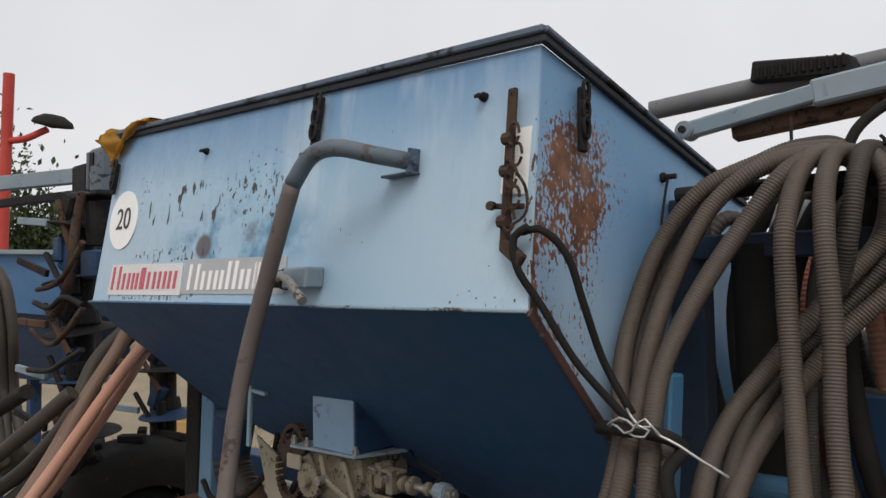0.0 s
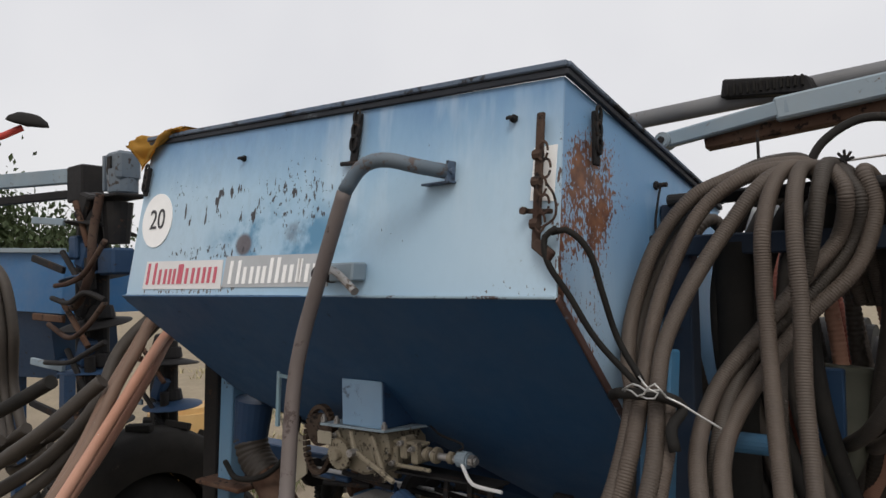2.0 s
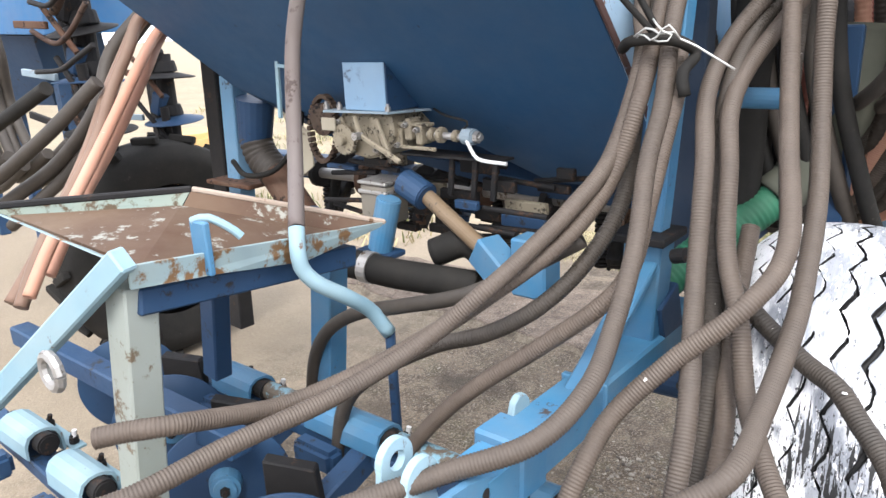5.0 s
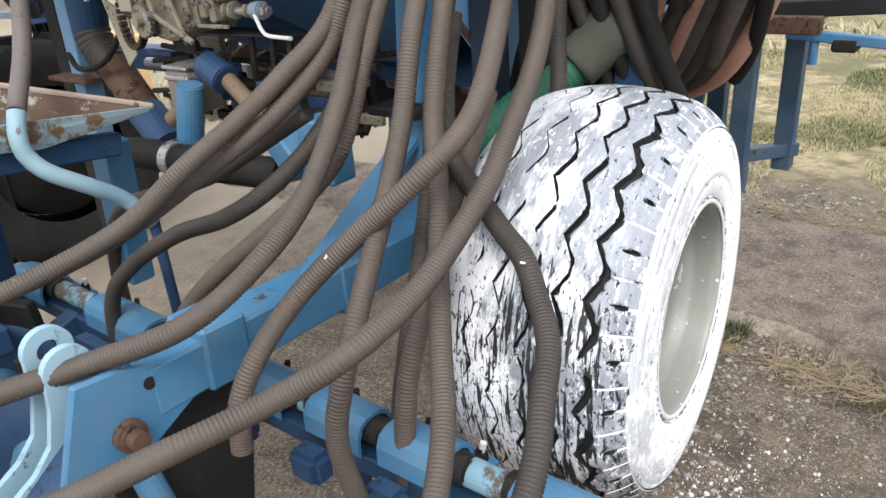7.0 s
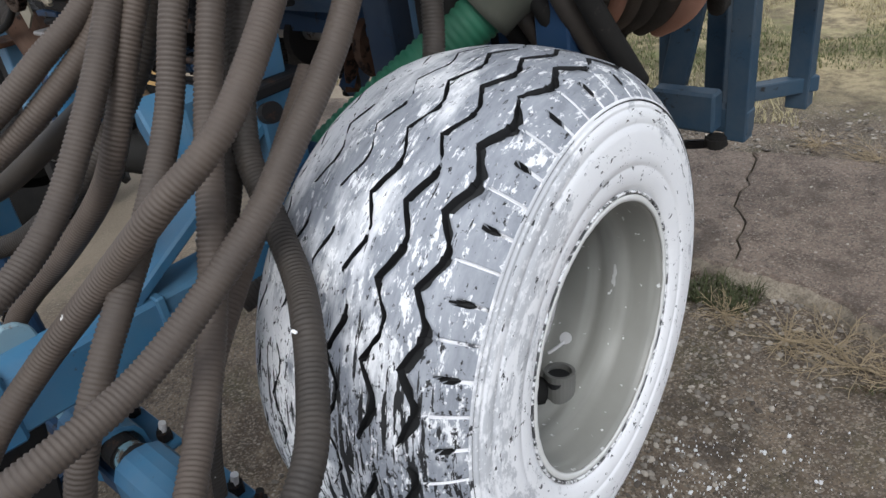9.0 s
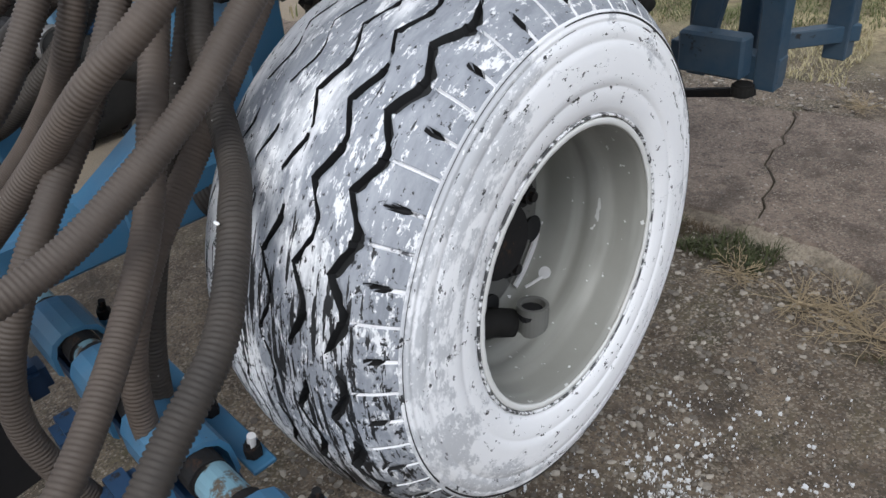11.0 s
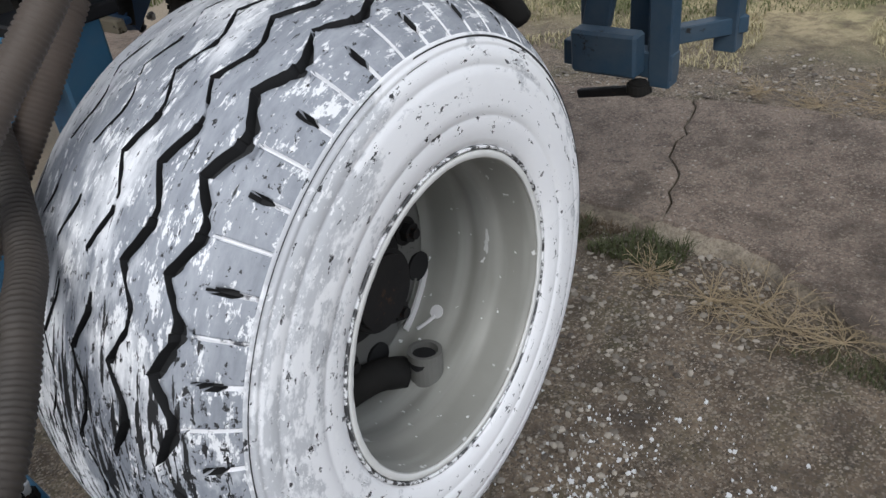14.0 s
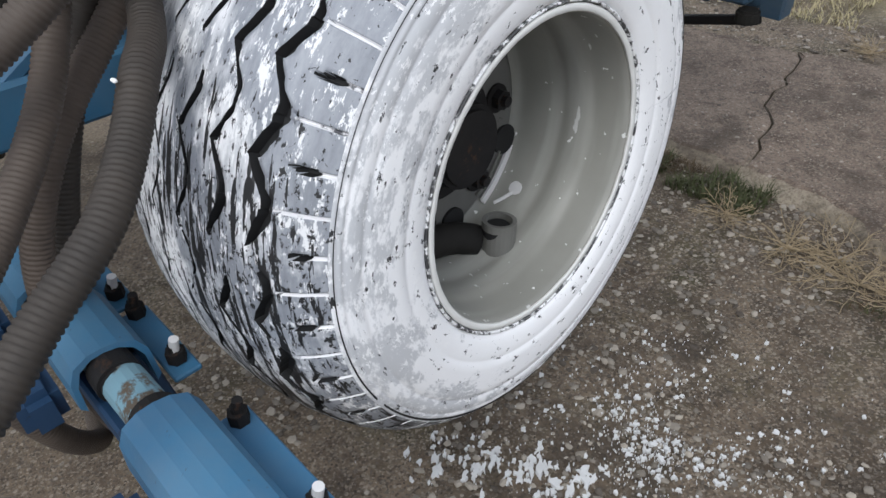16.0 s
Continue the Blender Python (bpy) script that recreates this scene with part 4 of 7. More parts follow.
# white plate with curls of wire, and the rusty catch bar at the corner
part("corner_plate", leaning(plate([(-0.727, YF - 0.001, 1.930), (-0.672, YF - 0.001, 1.925), (-0.668, YF - 0.001, 2.040), (-0.722, YF - 0.001, 2.040)], (0, -0.002, 0))), STICKER_BRIGHT, hopper, "small white plate with black marks")
CATCH_RUST = worn("dark_catch_rust", (0.032, 0.018, 0.015), (0.075, 0.040, 0.028), (0.014, 0.012, 0.012), 0.56, 0.85, 12)
catch = bmesh.new()
bar((-0.700, YF - 0.018, 2.108), (-0.700, YF - 0.018, 1.832), 0.017, 0.012, 0.003, up=(0, -1, 0), bm=catch)
bar((-0.702, YF - 0.018, 1.842), (-0.660, YF - 0.022, 1.812), 0.022, 0.016, 0.003, up=(0, -1, 0), bm=catch)
for z in (2.02, 1.965, 1.88):
    rod((-0.709, YF - 0.024, z), (-0.691, YF - 0.024, z), 0.011, n=8, bm=catch)
part("catch_bar", leaning(catch), CATCH_RUST, hopper, "rusty iron catch bar")
clamp = bar((-0.732, YF - 0.014, 1.908), (-0.668, YF - 0.014, 1.903), 0.010, 0.009, 0.002, up=(0, -1, 0))
rod((-0.728, YF - 0.02, 1.908), (-0.728, YF - 0.03, 1.908), 0.008, n=8, bm=clamp)
part("catch_clamp", leaning(clamp), CATCH_RUST, hopper)
links = bmesh.new()
for k in range(5):
    z = 2.025 - 0.036 * k
    x = -0.682 + (0.005 if k % 2 else -0.003)
    tube([(x + 0.011 * math.cos(j * 0.75), YF - 0.030, z + 0.019 * math.sin(j * 0.75)) for j in range(9)], 0.0028, 6, step=0.005, bm=links)
tube([(-0.676, YF - 0.03, 1.96), (-0.655, YF - 0.03, 1.93), (-0.652, YF - 0.03, 1.89), (-0.682, YF - 0.03, 1.87)], 0.0026, 6, step=0.01, bm=links)
part("chain", leaning(links), CATCH_RUST, hopper, "hanging rusty chain")

# drain tap
tap = part("tap_box", leaning(box((-1.258, YF - 0.05, 1.776), (-1.178, YF, 1.820), 0.004)), GREY_BLUE, hopper, "small blue outlet box")
tapend = rod((-1.325, YF - 0.028, 1.797), (-1.256, YF - 0.028, 1.797), 0.019, n=16)
rod((-1.275, YF - 0.028, 1.797), (-1.262, YF - 0.028, 1.797), 0.024, n=16, bm=tapend)
part("tap_collar", leaning(tapend), DARK_STEEL, tap)
part("tap_pipe", tube([(-1.255, YF - 0.055, 1.800), (-1.215, YF - 0.070, 1.803), (-1.175, YF - 0.085, 1.790), (-1.105, YF - 0.105, 1.752)], 0.0095, 12), STEEL, tap, "bent bare steel pipe")

# handrail with its bracket
bracket = bmesh.new()
box((-1.004, YF - 0.026, 1.986), (-0.922, YF, 1.991), 0.001, bm=bracket)
box((-0.932, YF - 0.030, 1.986), (-0.926, YF, 2.036), 0.001, bm=bracket)
rod((-0.950, YF - 0.018, 2.012), (-0.918, YF - 0.018, 2.012), 0.008, n=8, bm=bracket)
rail_bracket = part("rail_bracket", leaning(bracket), RIM_DARK, hopper, "dark angle bracket with a bolt")
RAIL = [(-0.936, 1.085, 2.012), (-0.972, 1.035, 2.022), (-1.03, 0.99, 2.038), (-1.085, 0.975, 2.027), (-1.13, 0.965, 1.975), (-1.165, 0.957, 1.88),
        (-1.215, 0.95, 1.75), (-1.255, 0.944, 1.64), (-1.26, 0.92, 1.52), (-1.20, 0.85, 1.32), (-1.115, 0.765, 1.205), (-1.094, 0.745, 1.160), (-1.090, 0.750, 1.122), (-1.070, 0.772, 1.088), (-1.052, 0.830, 1.045), (-1.050, 0.895, 0.992), (-1.032, 0.930, 0.930)]
RAIL_BROWN = worn("rail_bare_brown", (0.098, 0.076, 0.070), (0.15, 0.132, 0.130), (0.055, 0.038, 0.034), 0.575, 0.55, 10, 0.0, 0.15)
RAIL_TOP = worn("rail_grey_blue", (0.085, 0.125, 0.165), (0.14, 0.165, 0.19), (0.095, 0.075, 0.068), 0.56, 0.5, 10, 0.0, 0.1)
rail = under("handrail", hopper, (-1.2, 0.9, 1.1))
tagged(rail, label="bent pipe handrail with worn brown and blue paint")
part("rail_top", tube(RAIL[:5], 0.017, 16, step=0.02), RAIL_TOP, rail, "grey-blue upper bend", keep=True)
part("rail_upright", tube(RAIL[4:11], 0.0172, 16, step=0.02), RAIL_BROWN, rail, "bare brown upright", keep=True)
part("rail_post", rod((-1.032, 0.932, 0.935), (-1.03, 0.932, 0.66), 0.012, n=10), DARK_BLUE, rail, "thin dark post")
part("rail_foot", tube(RAIL[10:], 0.017, 16, step=0.02), PALE_BLUE, rail, "pale blue lower bend", keep=True)

# ochre tarpaulin end over the corner
def tarp():
    bm = bmesh.new()
    nx, nz = 16, 12
    grid = []
    for j in range(nz + 1):
        row = []
        for i in range(nx + 1):
            u, v = i / nx, j / nz
            x = -2.36 + 0.34 * u * (1 - 0.30 * v) + 0.03 * v
            drop = v * (0.012 + 0.115 * max(0.0, 1 - abs(u - 0.22) / (0.30 if u < 0.22 else 0.74)))
            y = YF + 0.055 - 0.020 * noise.noise((u * 5, v * 4, 1)) - 0.012 * math.sin(u * 9 + v * 3) - 0.012 * v
            row.append(bm.verts.new((x, y, ZL + 0.032 - drop + 0.010 * noise.noise((u * 6, v * 6, 4)))))
        grid.append(row)
    back = [bm.verts.new((v.co.x, YF + 0.16, ZL + 0.03 + 0.01 * noise.noise((v.co.x * 9, 0, 0)))) for v in grid[0]]
    rows = [back] + grid
    for a, b in zip(rows, rows[1:]):
        for i in range(nx):
            bm.faces.new((a[i], a[i + 1], b[i + 1], b[i]))
    bmesh.ops.solidify(bm, geom=bm.faces[:], thickness=0.004)
    return tagged(part("tarpaulin", bm, TARP, None, smooth=True), "ochre tarpaulin corner folded over the hopper rim", "tarpaulin")


tarp()
part("rim_cable", tube([(-1.36, 1.15, 2.20), (-1.30, 1.16, 2.225), (-1.22, 1.17, 2.232), (-1.16, 1.17, 2.222), (-1.10, 1.17, 2.19)], 0.012, 10), BLACK_RUBBER, hopper)
# ---- frame, wheel and metering unit ----
frame_thing = thing("seeder_frame", (-0.9, 1.2, 0.0), "bright blue welded steel seeder frame with lugs, beams and a wheel", "machine frame")


THICK_WHITE = worn("thick_white_paint", (0.88, 0.88, 0.89), (0.76, 0.76, 0.78), (0.10, 0.10, 0.11), 0.58, 0.5, 14, 0, 0.05)
PIPE_GREY = plain("grey_pipe_paint", (0.17, 0.168, 0.155), 0.5, 0, 0.35, 25)
# dirt plus the shade deep in the rim, both in the disc colour
DISC_GREY = worn("dirty_shaded_wheel_disc", (0.10, 0.10, 0.095), (0.16, 0.16, 0.15), (0.03, 0.03, 0.03), 0.58, 0.5, 12)


def wheel():
    cx, cy, cz = WX, WY, WZ
    hub = under("wheel", frame_thing, (cx, cy, cz))
    hub.rotation_euler = (0, 0, radians(WAZ))
    tagged(hub, label="wide implement wheel, raised off the ground, coated with white paint")
    lugs, edge = 27, 0.174

    def profile(x):
        """Radius of the rounded tread at x across."""
        a = abs(x) / 0.94
        return WR - 1.06 * a * a - 5.25 * max(0.0, a - 0.12) ** 2

    # columns across the tread follow the six zigzag grooves: (place, cut, slides with the groove's width)
    grooves = (-0.127, -0.078, -0.028, 0.022, 0.0705, 0.119)
    cols = []
    for g in grooves:
        for k, c in ((-1.9, 0), (-1.0, 0), (-0.75, 1), (0.75, 1), (1.0, 0), (1.9, 0)):
            cols.append((g, k, c))
    plain_at = [-0.1025, -0.053, -0.003, 0.046, 0.095]
    for s in (-1, 1):
        plain_at += [s * p for p in (0.138, 0.1415, 0.1445, 0.1475, 0.1500, 0.1545, 0.1590, 0.1625, 0.1655, 0.1700, 0.174)]
    cols += [(p, None, 0) for p in plain_at]
    cols.sort(key=lambda q: q[0] + (q[1] or 0) * 0.004)
    fr = [0.0, 0.012, 0.030, 0.05, 0.10, 0.16, 0.22, 0.28, 0.34, 0.39, 0.42, 0.455, 0.476, 0.486, 0.514, 0.524, 0.545, 0.58, 0.61, 0.66, 0.72, 0.78, 0.84, 0.90, 0.95, 0.970, 0.988]

    def zig(f):
        t = 2 * abs(2 * (f - math.floor(f + 0.5))) - 1
        return (min(t, 0.6) + 0.2) / 0.8

    bm = bmesh.new()
    tread = bm.verts.layers.float_vector.new("tread")
    rows, deep = [], []
    for lug_no in range(lugs):
        pit_long = noise.noise((lug_no * 3.7, 2.0, 8.0)) > -0.1
        for f in fr:
            ang = 2 * math.pi * (lug_no + f + 0.4925) / lugs
            ring, drow = [], []
            for p, k, cut in cols:
                if k is None:
                    x, c = p + 0.0085 * zig(f) * max(0.0, 1 - (abs(p) / 0.140) ** 8), 0.0
                else:
                    broad = {0.119: 0.0070, 0.0705: 0.0052, 0.022: 0.0042}.get(p, 0.0032)
                    n1 = noise.noise((lug_no * 2.1 + f * 2.2, p * 40, 1.3))
                    n2 = noise.noise((lug_no * 5.3 + f * 7.0, p * 60, 4.7))
                    lean = 1.0 if f > 0.52 else 0.62
                    if p < 0:
                        lean *= 0.72
                    open_to = max(0.0, min(1.1, lean * (0.92 + 0.9 * n1 + 0.6 * n2)))
                    x = p + 0.0090 * zig(f) + k * broad * max(0.18, open_to) + 0.0014 * n2
                    c = cut * (1.0 if open_to > 0.34 else 0.18)
                ax = abs(x)
                if ax > 0.128:
                    q = (f + (0.5 if x > 0 else 0.0)) % 1.0
                    if min(q, 1 - q) < 0.020 and k is None:
                        c = max(c, 0.45)
                    if 0.462 < q < 0.538 and (0.1435 if pit_long else 0.149) < ax < 0.1600 and k is None:
                        c = max(c, 1.0)
                    if 0.480 < q < 0.520 and ax > 0.158:
                        c = max(c, 0.45)
                r = profile(x) - 0.011 * c
                v = bm.verts.new((cx + x, cy + r * math.cos(ang), cz + r * math.sin(ang)))
                v[tread] = (x, ang * 0.402, 0.0)
                ring.append(v)
                drow.append(c)
            rows.append(ring)
            deep.append(drow)
    na = len(rows)
    for i in range(na):
        j = (i + 1) % na
        for k in range(len(cols) - 1):
            f = bm.faces.new((rows[i][k], rows[j][k], rows[j][k + 1], rows[i][k + 1]))
            d = (deep[i][k], deep[j][k], deep[i][k + 1], deep[j][k + 1])
            rib = abs(cols[k][0]) < 0.132 and abs(cols[k + 1][0]) < 0.132
            f.material_index = 1 if sum(d) > (1.75 if rib else 1.95) and max(d) > 0.9 else (3 if sum(d) > 0.8 and max(d) < 0.6 else 0)
            f.smooth = max(d) - min(d) < 0.3
    re = profile(edge)
    side = [(re, edge), (re - 0.0030, 0.1768), (re - 0.0055, 0.1756), (re - 0.0078, 0.1782), (re - 0.0120, 0.1794), (re - 0.0134, 0.1786), (re - 0.0150, 0.1804), (0.3050, 0.1832), (0.3035, 0.1824), (0.3015, 0.1840),
            (0.290, 0.1856), (0.276, 0.1866), (0.262, 0.1870), (0.250, 0.1866), (0.2485, 0.1852), (0.2460, 0.1858), (0.234, 0.1848), (0.222, 0.1826), (0.2145, 0.1790), (0.2105, 0.1730)]
    n2 = 240
    for sg in (1, -1):
        rings = []
        for r, x in side:
            ring = []
            for k in range(n2):
                a = 2 * math.pi * k / n2
                v = bm.verts.new((cx + sg * x, cy + r * math.cos(a), cz + r * math.sin(a)))
                v[tread] = (r, a * 0.3, 2.0 * sg)
                ring.append(v)
            rings.append(ring)
        for no, (a, b) in enumerate(zip(rings, rings[1:])):
            for k in range(n2):
                f = bm.faces.new((a[k], a[(k + 1) % n2], b[(k + 1) % n2], b[k]))
                f.smooth = True
                dark = noise.noise((k * 0.07, no * 3.0, sg))
                f.material_index = 1 if (no == 1 and dark > -0.35) or (no == 4 and dark > 0.12) else 2
    bmesh.ops.recalc_face_normals(bm, faces=bm.faces)
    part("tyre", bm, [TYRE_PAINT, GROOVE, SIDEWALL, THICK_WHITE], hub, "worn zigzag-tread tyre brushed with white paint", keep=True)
    # rim: flange, barrel with its stepped well, and disc
    prof = [(0.2085, 0.1745), (0.2060, 0.1775), (0.2000, 0.1775), (0.1970, 0.1740), (0.1955, 0.165), (0.1935, 0.130), (0.1920, 0.118), (0.1880, 0.112), (0.1865, 0.085), (0.1885, 0.078), (0.1880, 0.066), (0.1840, 0.058), (0.1815, 0.012), (0.1770, -0.004), (0.165, -0.012), (0.0005, -0.013)]
    part("rim", lathe(prof, (cx, cy, cz), 96), RIM_PAINT, hub, "dull grey painted deep steel rim", smooth=True)
    part("rim_back", lathe([(0.210, -0.178), (0.195, -0.165), (0.188, -0.1), (0.182, -0.014)], (cx, cy, cz), 64), RIM_PAINT, hub, smooth=True)
    part("bead_gap", lathe([(0.2076, 0.1752), (0.2092, 0.1800), (0.2120, 0.1805), (0.2128, 0.1760)], (cx, cy, cz), 96, closed=True), FLANGE, hub, "dark chipped line between tyre and rim", smooth=True)
    lip = lathe([(0.1972, 0.1765), (0.1990, 0.1790), (0.2062, 0.1794), (0.2078, 0.1770)], (cx, cy, cz), 144, closed=True)
    for v in lip.verts:
        v.co.x += 0.0012 * noise.noise(v.co * 60)
    part("rim_lip", lip, WHITE_CAP, hub, "white-painted rim lip", smooth=True)
    xd = cx
    disc_bm = lathe([(0.001, 0.0), (0.135, 0.0), (0.150, 0.003), (0.160, -0.002), (0.172, -0.010), (0.168, -0.0115), (0.12, -0.010), (0.001, -0.010)], (xd, cy, cz), 64)
    part("wheel_disc", disc_bm, DISC_GREY, hub, "dirty grey pressed wheel disc with its shade in the colour", smooth=True)
    for k in range(6):
        a = radians(-26 + 60 * k)
        # solid black plug in place of a hole and the shade in it
        part("disc_hole", rod((xd - 0.002, cy + 0.150 * math.cos(a), cz + 0.150 * math.sin(a)), (xd + 0.0045, cy + 0.150 * math.cos(a), cz + 0.150 * math.sin(a)), 0.0235, n=20), GROOVE, hub, "black plug painted as the shade in a wheel disc hole")
        a = radians(-56 + 60 * k)
        at = Vector((xd + 0.001, cy + 0.120 * math.cos(a), cz + 0.120 * math.sin(a)))
        part("wheel_nut", hexnut(at, (1, 0, 0), 0.0155, 0.016, rod(at, at + Vector((0.004, 0, 0)), 0.022, n=18)), DARK_STEEL, hub)
    part("hub_ring", lathe([(0.070, 0), (0.072, 0.010), (0.092, 0.010), (0.096, 0.0)], (xd, cy, cz), 48), DARK_STEEL, hub, smooth=False)
    part("hub_cap", rod((xd, cy, cz), (xd + 0.06, cy, cz), 0.066, 0.058, 32, bevel=0.006), DARK_STEEL, hub)

    def arc(r0, r1, a0, a1, x):
        """A brushed strip of paint on the disc."""
        b2 = bmesh.new()
        pts = []
        for j in range(13):
            a = radians(a0 + (a1 - a0) * j / 12)
            w = 0.0010 * noise.noise((j * 0.9, r0 * 40, 3.0))
            pts.append([b2.verts.new((x, cy + (r + w) * math.cos(a), cz + (r + w) * math.sin(a))) for r in (r0, r1)] +
                       [b2.verts.new((x - 0.004, cy + (r + w) * math.cos(a), cz + (r + w) * math.sin(a))) for r in (r0, r1)])
        for p, q in zip(pts, pts[1:]):
            b2.faces.new((p[0], p[1], q[1], q[0]))
            b2.faces.new((p[2], q[2], q[3], p[3]))
            b2.faces.new((p[0], q[0], q[2], p[2]))
            b2.faces.new((p[1], p[3], q[3], q[1]))
        return b2

    part("paint_strip", arc(0.166, 0.178, -29, -62, xd + 0.003), STICKER_WHITE, hub, "pale curved strip of paint")
    part("paint_strip", arc(0.143, 0.147, -33, -64, xd + 0.0062), PIPE_GREY, hub, "pale curved strip of paint")
    drip = rod((cx + 0.034, cy + 0.1810 * math.cos(radians(-48)), cz + 0.1810 * math.sin(radians(-48))), (cx + 0.034, cy + 0.1855 * math.cos(radians(-48)), cz + 0.1855 * math.sin(radians(-48))), 0.011, n=12)
    tube([(cx + x, cy + 0.1815 * math.cos(radians(a)), cz + 0.1815 * math.sin(radians(a))) for x, a in ((0.034, -50), (0.026, -54), (0.019, -57), (0.014, -59))], 0.0030, 6, bm=drip)
    part("paint_drip", drip, STICKER_WHITE, hub, "white paint drip")
    pipe = lathe([(0.021, 0), (0.026, 0), (0.026, 0.055), (0.020, 0.055)], (0, 0, 0), 24, closed=True)
    bmesh.ops.transform(pipe, matrix=Matrix.Translation((cx + 0.062, cy + 0.041, cz - 0.196)) @ Matrix.Rotation(radians(-90), 4, "Y") @ Matrix.Rotation(radians(8), 4, "Z"), verts=pipe.verts)
    part("pipe_stub", pipe, PIPE_GREY, hub, smooth=False)
    # black fill stands for the shade inside the pipe
    part("pipe_mouth", rod((cx + 0.062, cy + 0.041, cz - 0.186), (cx + 0.062, cy + 0.041, cz - 0.150), 0.0213, n=20), GROOVE, hub, "black fill painted as the shade inside the pipe")
    part("cable_stub", tube([(cx + 0.002, cy - 0.075, cz - 0.155), (cx + 0.012, cy - 0.05, cz - 0.150), (cx + 0.022, cy - 0.01, cz - 0.158), (cx + 0.040, cy + 0.02, cz - 0.172)], 0.024, 12), BLACK_RUBBER, hub, "black rubber stub", keep=True)
    part("axle", rod((cx - 0.38, cy, cz), (xd, cy, cz), 0.045, n=20), DARK_BLUE, hub)


WX, WY, WZ, WR, WAZ = -0.201, 1.364, 0.7855, 0.3964, 4.5
wheel()
part("axle_arm", bar((-0.57, 1.385, 0.775), (-0.57, 1.30, 1.0), 0.08, 0.10), DARK_BLUE, frame_thing)
# long beam with lugs
part("main_beam", bar((-0.572, 0.60, 0.884), (-0.572, 1.55, 0.862), 0.085, 0.085, 0.006), FRAME_BLUE, frame_thing, "bright blue box beam")
part("beam_sleeve", bar((-0.574, 0.690, 0.888), (-0.574, 0.772, 0.884), 0.100, 0.108, 0.006), FRAME_BLUE, frame_thing)
part("beam_flange", bar((-0.572, 0.985, 0.872), (-0.572, 1.0, 0.872), 0.10, 0.10, 0.003), FRAME_BLUE, frame_thing)


def lug(y, x, top, name="lug"):
    """A plate with a rounded, pierced head and a bent tail."""
    bm = bmesh.new()
    cz2, r, hole, thick, n = top - 0.036, 0.036, 0.017, 0.014, 24
    rings = []
    for xx in (x, x + thick):
        for q in (r, hole):
            rings.append([bm.verts.new((xx, y + q * math.cos(2 * math.pi * k / n), cz2 + q * math.sin(2 * math.pi * k / n))) for k in range(n)])
    for a, b in ((0, 1), (1, 3), (3, 2), (2, 0)):
        for k in range(n):
            bm.faces.new((rings[a][k], rings[a][(k + 1) % n], rings[b][(k + 1) % n], rings[b][k]))
    plate([(x + 0.001, y - 0.036, cz2 - 0.004), (x + 0.001, y - 0.026, cz2 - 0.024), (x + 0.001, y, cz2 - 0.034), (x + 0.001, y + 0.028, cz2 - 0.024), (x + 0.001, y + 0.040, 0.88), (x + 0.001, y + 0.02, 0.82), (x + 0.001, y - 0.055, 0.775),
           (x + 0.001, y - 0.135, 0.745), (x + 0.001, y - 0.155, 0.785), (x + 0.001, y - 0.085, 0.82), (x + 0.001, y - 0.055, 0.85), (x + 0.001, y - 0.040, 0.90)], (thick - 0.002, 0, 0), 0.001, bm)
    return part(name, bm, [LUG_PAINT], frame_thing, "pale blue pierced lifting lug")


LUG_PAINT = worn("pale_lug_paint", (0.22, 0.37, 0.47), (0.34, 0.47, 0.53), (0.12, 0.09, 0.07), 0.61, 0.5, 8)
lug(0.525, -0.655, 1.0)
lug(0.525, -0.605, 0.985)
part("lug", plate([(-0.62, 0.785, 0.91), (-0.62, 0.85, 0.91), (-0.62, 0.846, 0.935), (-0.62, 0.832, 0.95), (-0.62, 0.812, 0.955), (-0.62, 0.796, 0.945)], (0.014, 0, 0), 0.003), PALE_BLUE, frame_thing)
yoke = bmesh.new()
bar((-0.572, 0.40, 0.74), (-0.572, 0.61, 0.885), 0.06, 0.08, 0.006, bm=yoke)
part("yoke", yoke, DARK_BLUE, frame_thing)
part("gusset_plate", plate([(-0.545, 0.44, 0.80), (-0.545, 0.50, 0.955), (-0.545, 0.56, 0.945), (-0.545, 0.672, 0.912), (-0.545, 0.665, 0.843), (-0.545, 0.60, 0.815), (-0.545, 0.53, 0.775)], (0.014, 0, 0), 0.003), FRAME_BLUE, frame_thing, "bright blue gusset plate")
# dark disc on the gusset paints a bolt hole's shade
part("bolt_hole", rod((-0.532, 0.60, 0.905), (-0.5295, 0.60, 0.905), 0.010, n=14), DARK_STEEL, frame_thing)
part("beam_cap", rod((-0.58, 0.745, 0.933), (-0.58, 0.745, 0.938), 0.012, n=16), STICKER_BRIGHT, frame_thing, "white plug on the beam")
# plain black plate added to keep the space under the beam dark
part("opener_body", plate([(-0.60, 0.52, 0.77), (-0.60, 0.72, 0.84), (-0.60, 0.80, 0.82), (-0.60, 0.74, 0.52), (-0.60, 0.56, 0.50)], (0.03, 0, 0), 0.006), DARK_STEEL, frame_thing, "black plate added to fill the dark under the beam")
part("opener_tube", rod((-0.545, 0.56, 0.76), (-0.525, 0.60, 0.50), 0.022, n=16), FRAME_BLUE, frame_thing)
pin = bmesh.new()
rod((-0.536, 0.55, 0.848), (-0.512, 0.55, 0.848), 0.024, n=20, bevel=0.005, bm=pin)
rod((-0.52, 0.55, 0.848), (-0.494, 0.55, 0.848), 0.015, n=12, bm=pin)
part("pivot_pin", pin, RUST, frame_thing, "rusty brown pivot pin end")
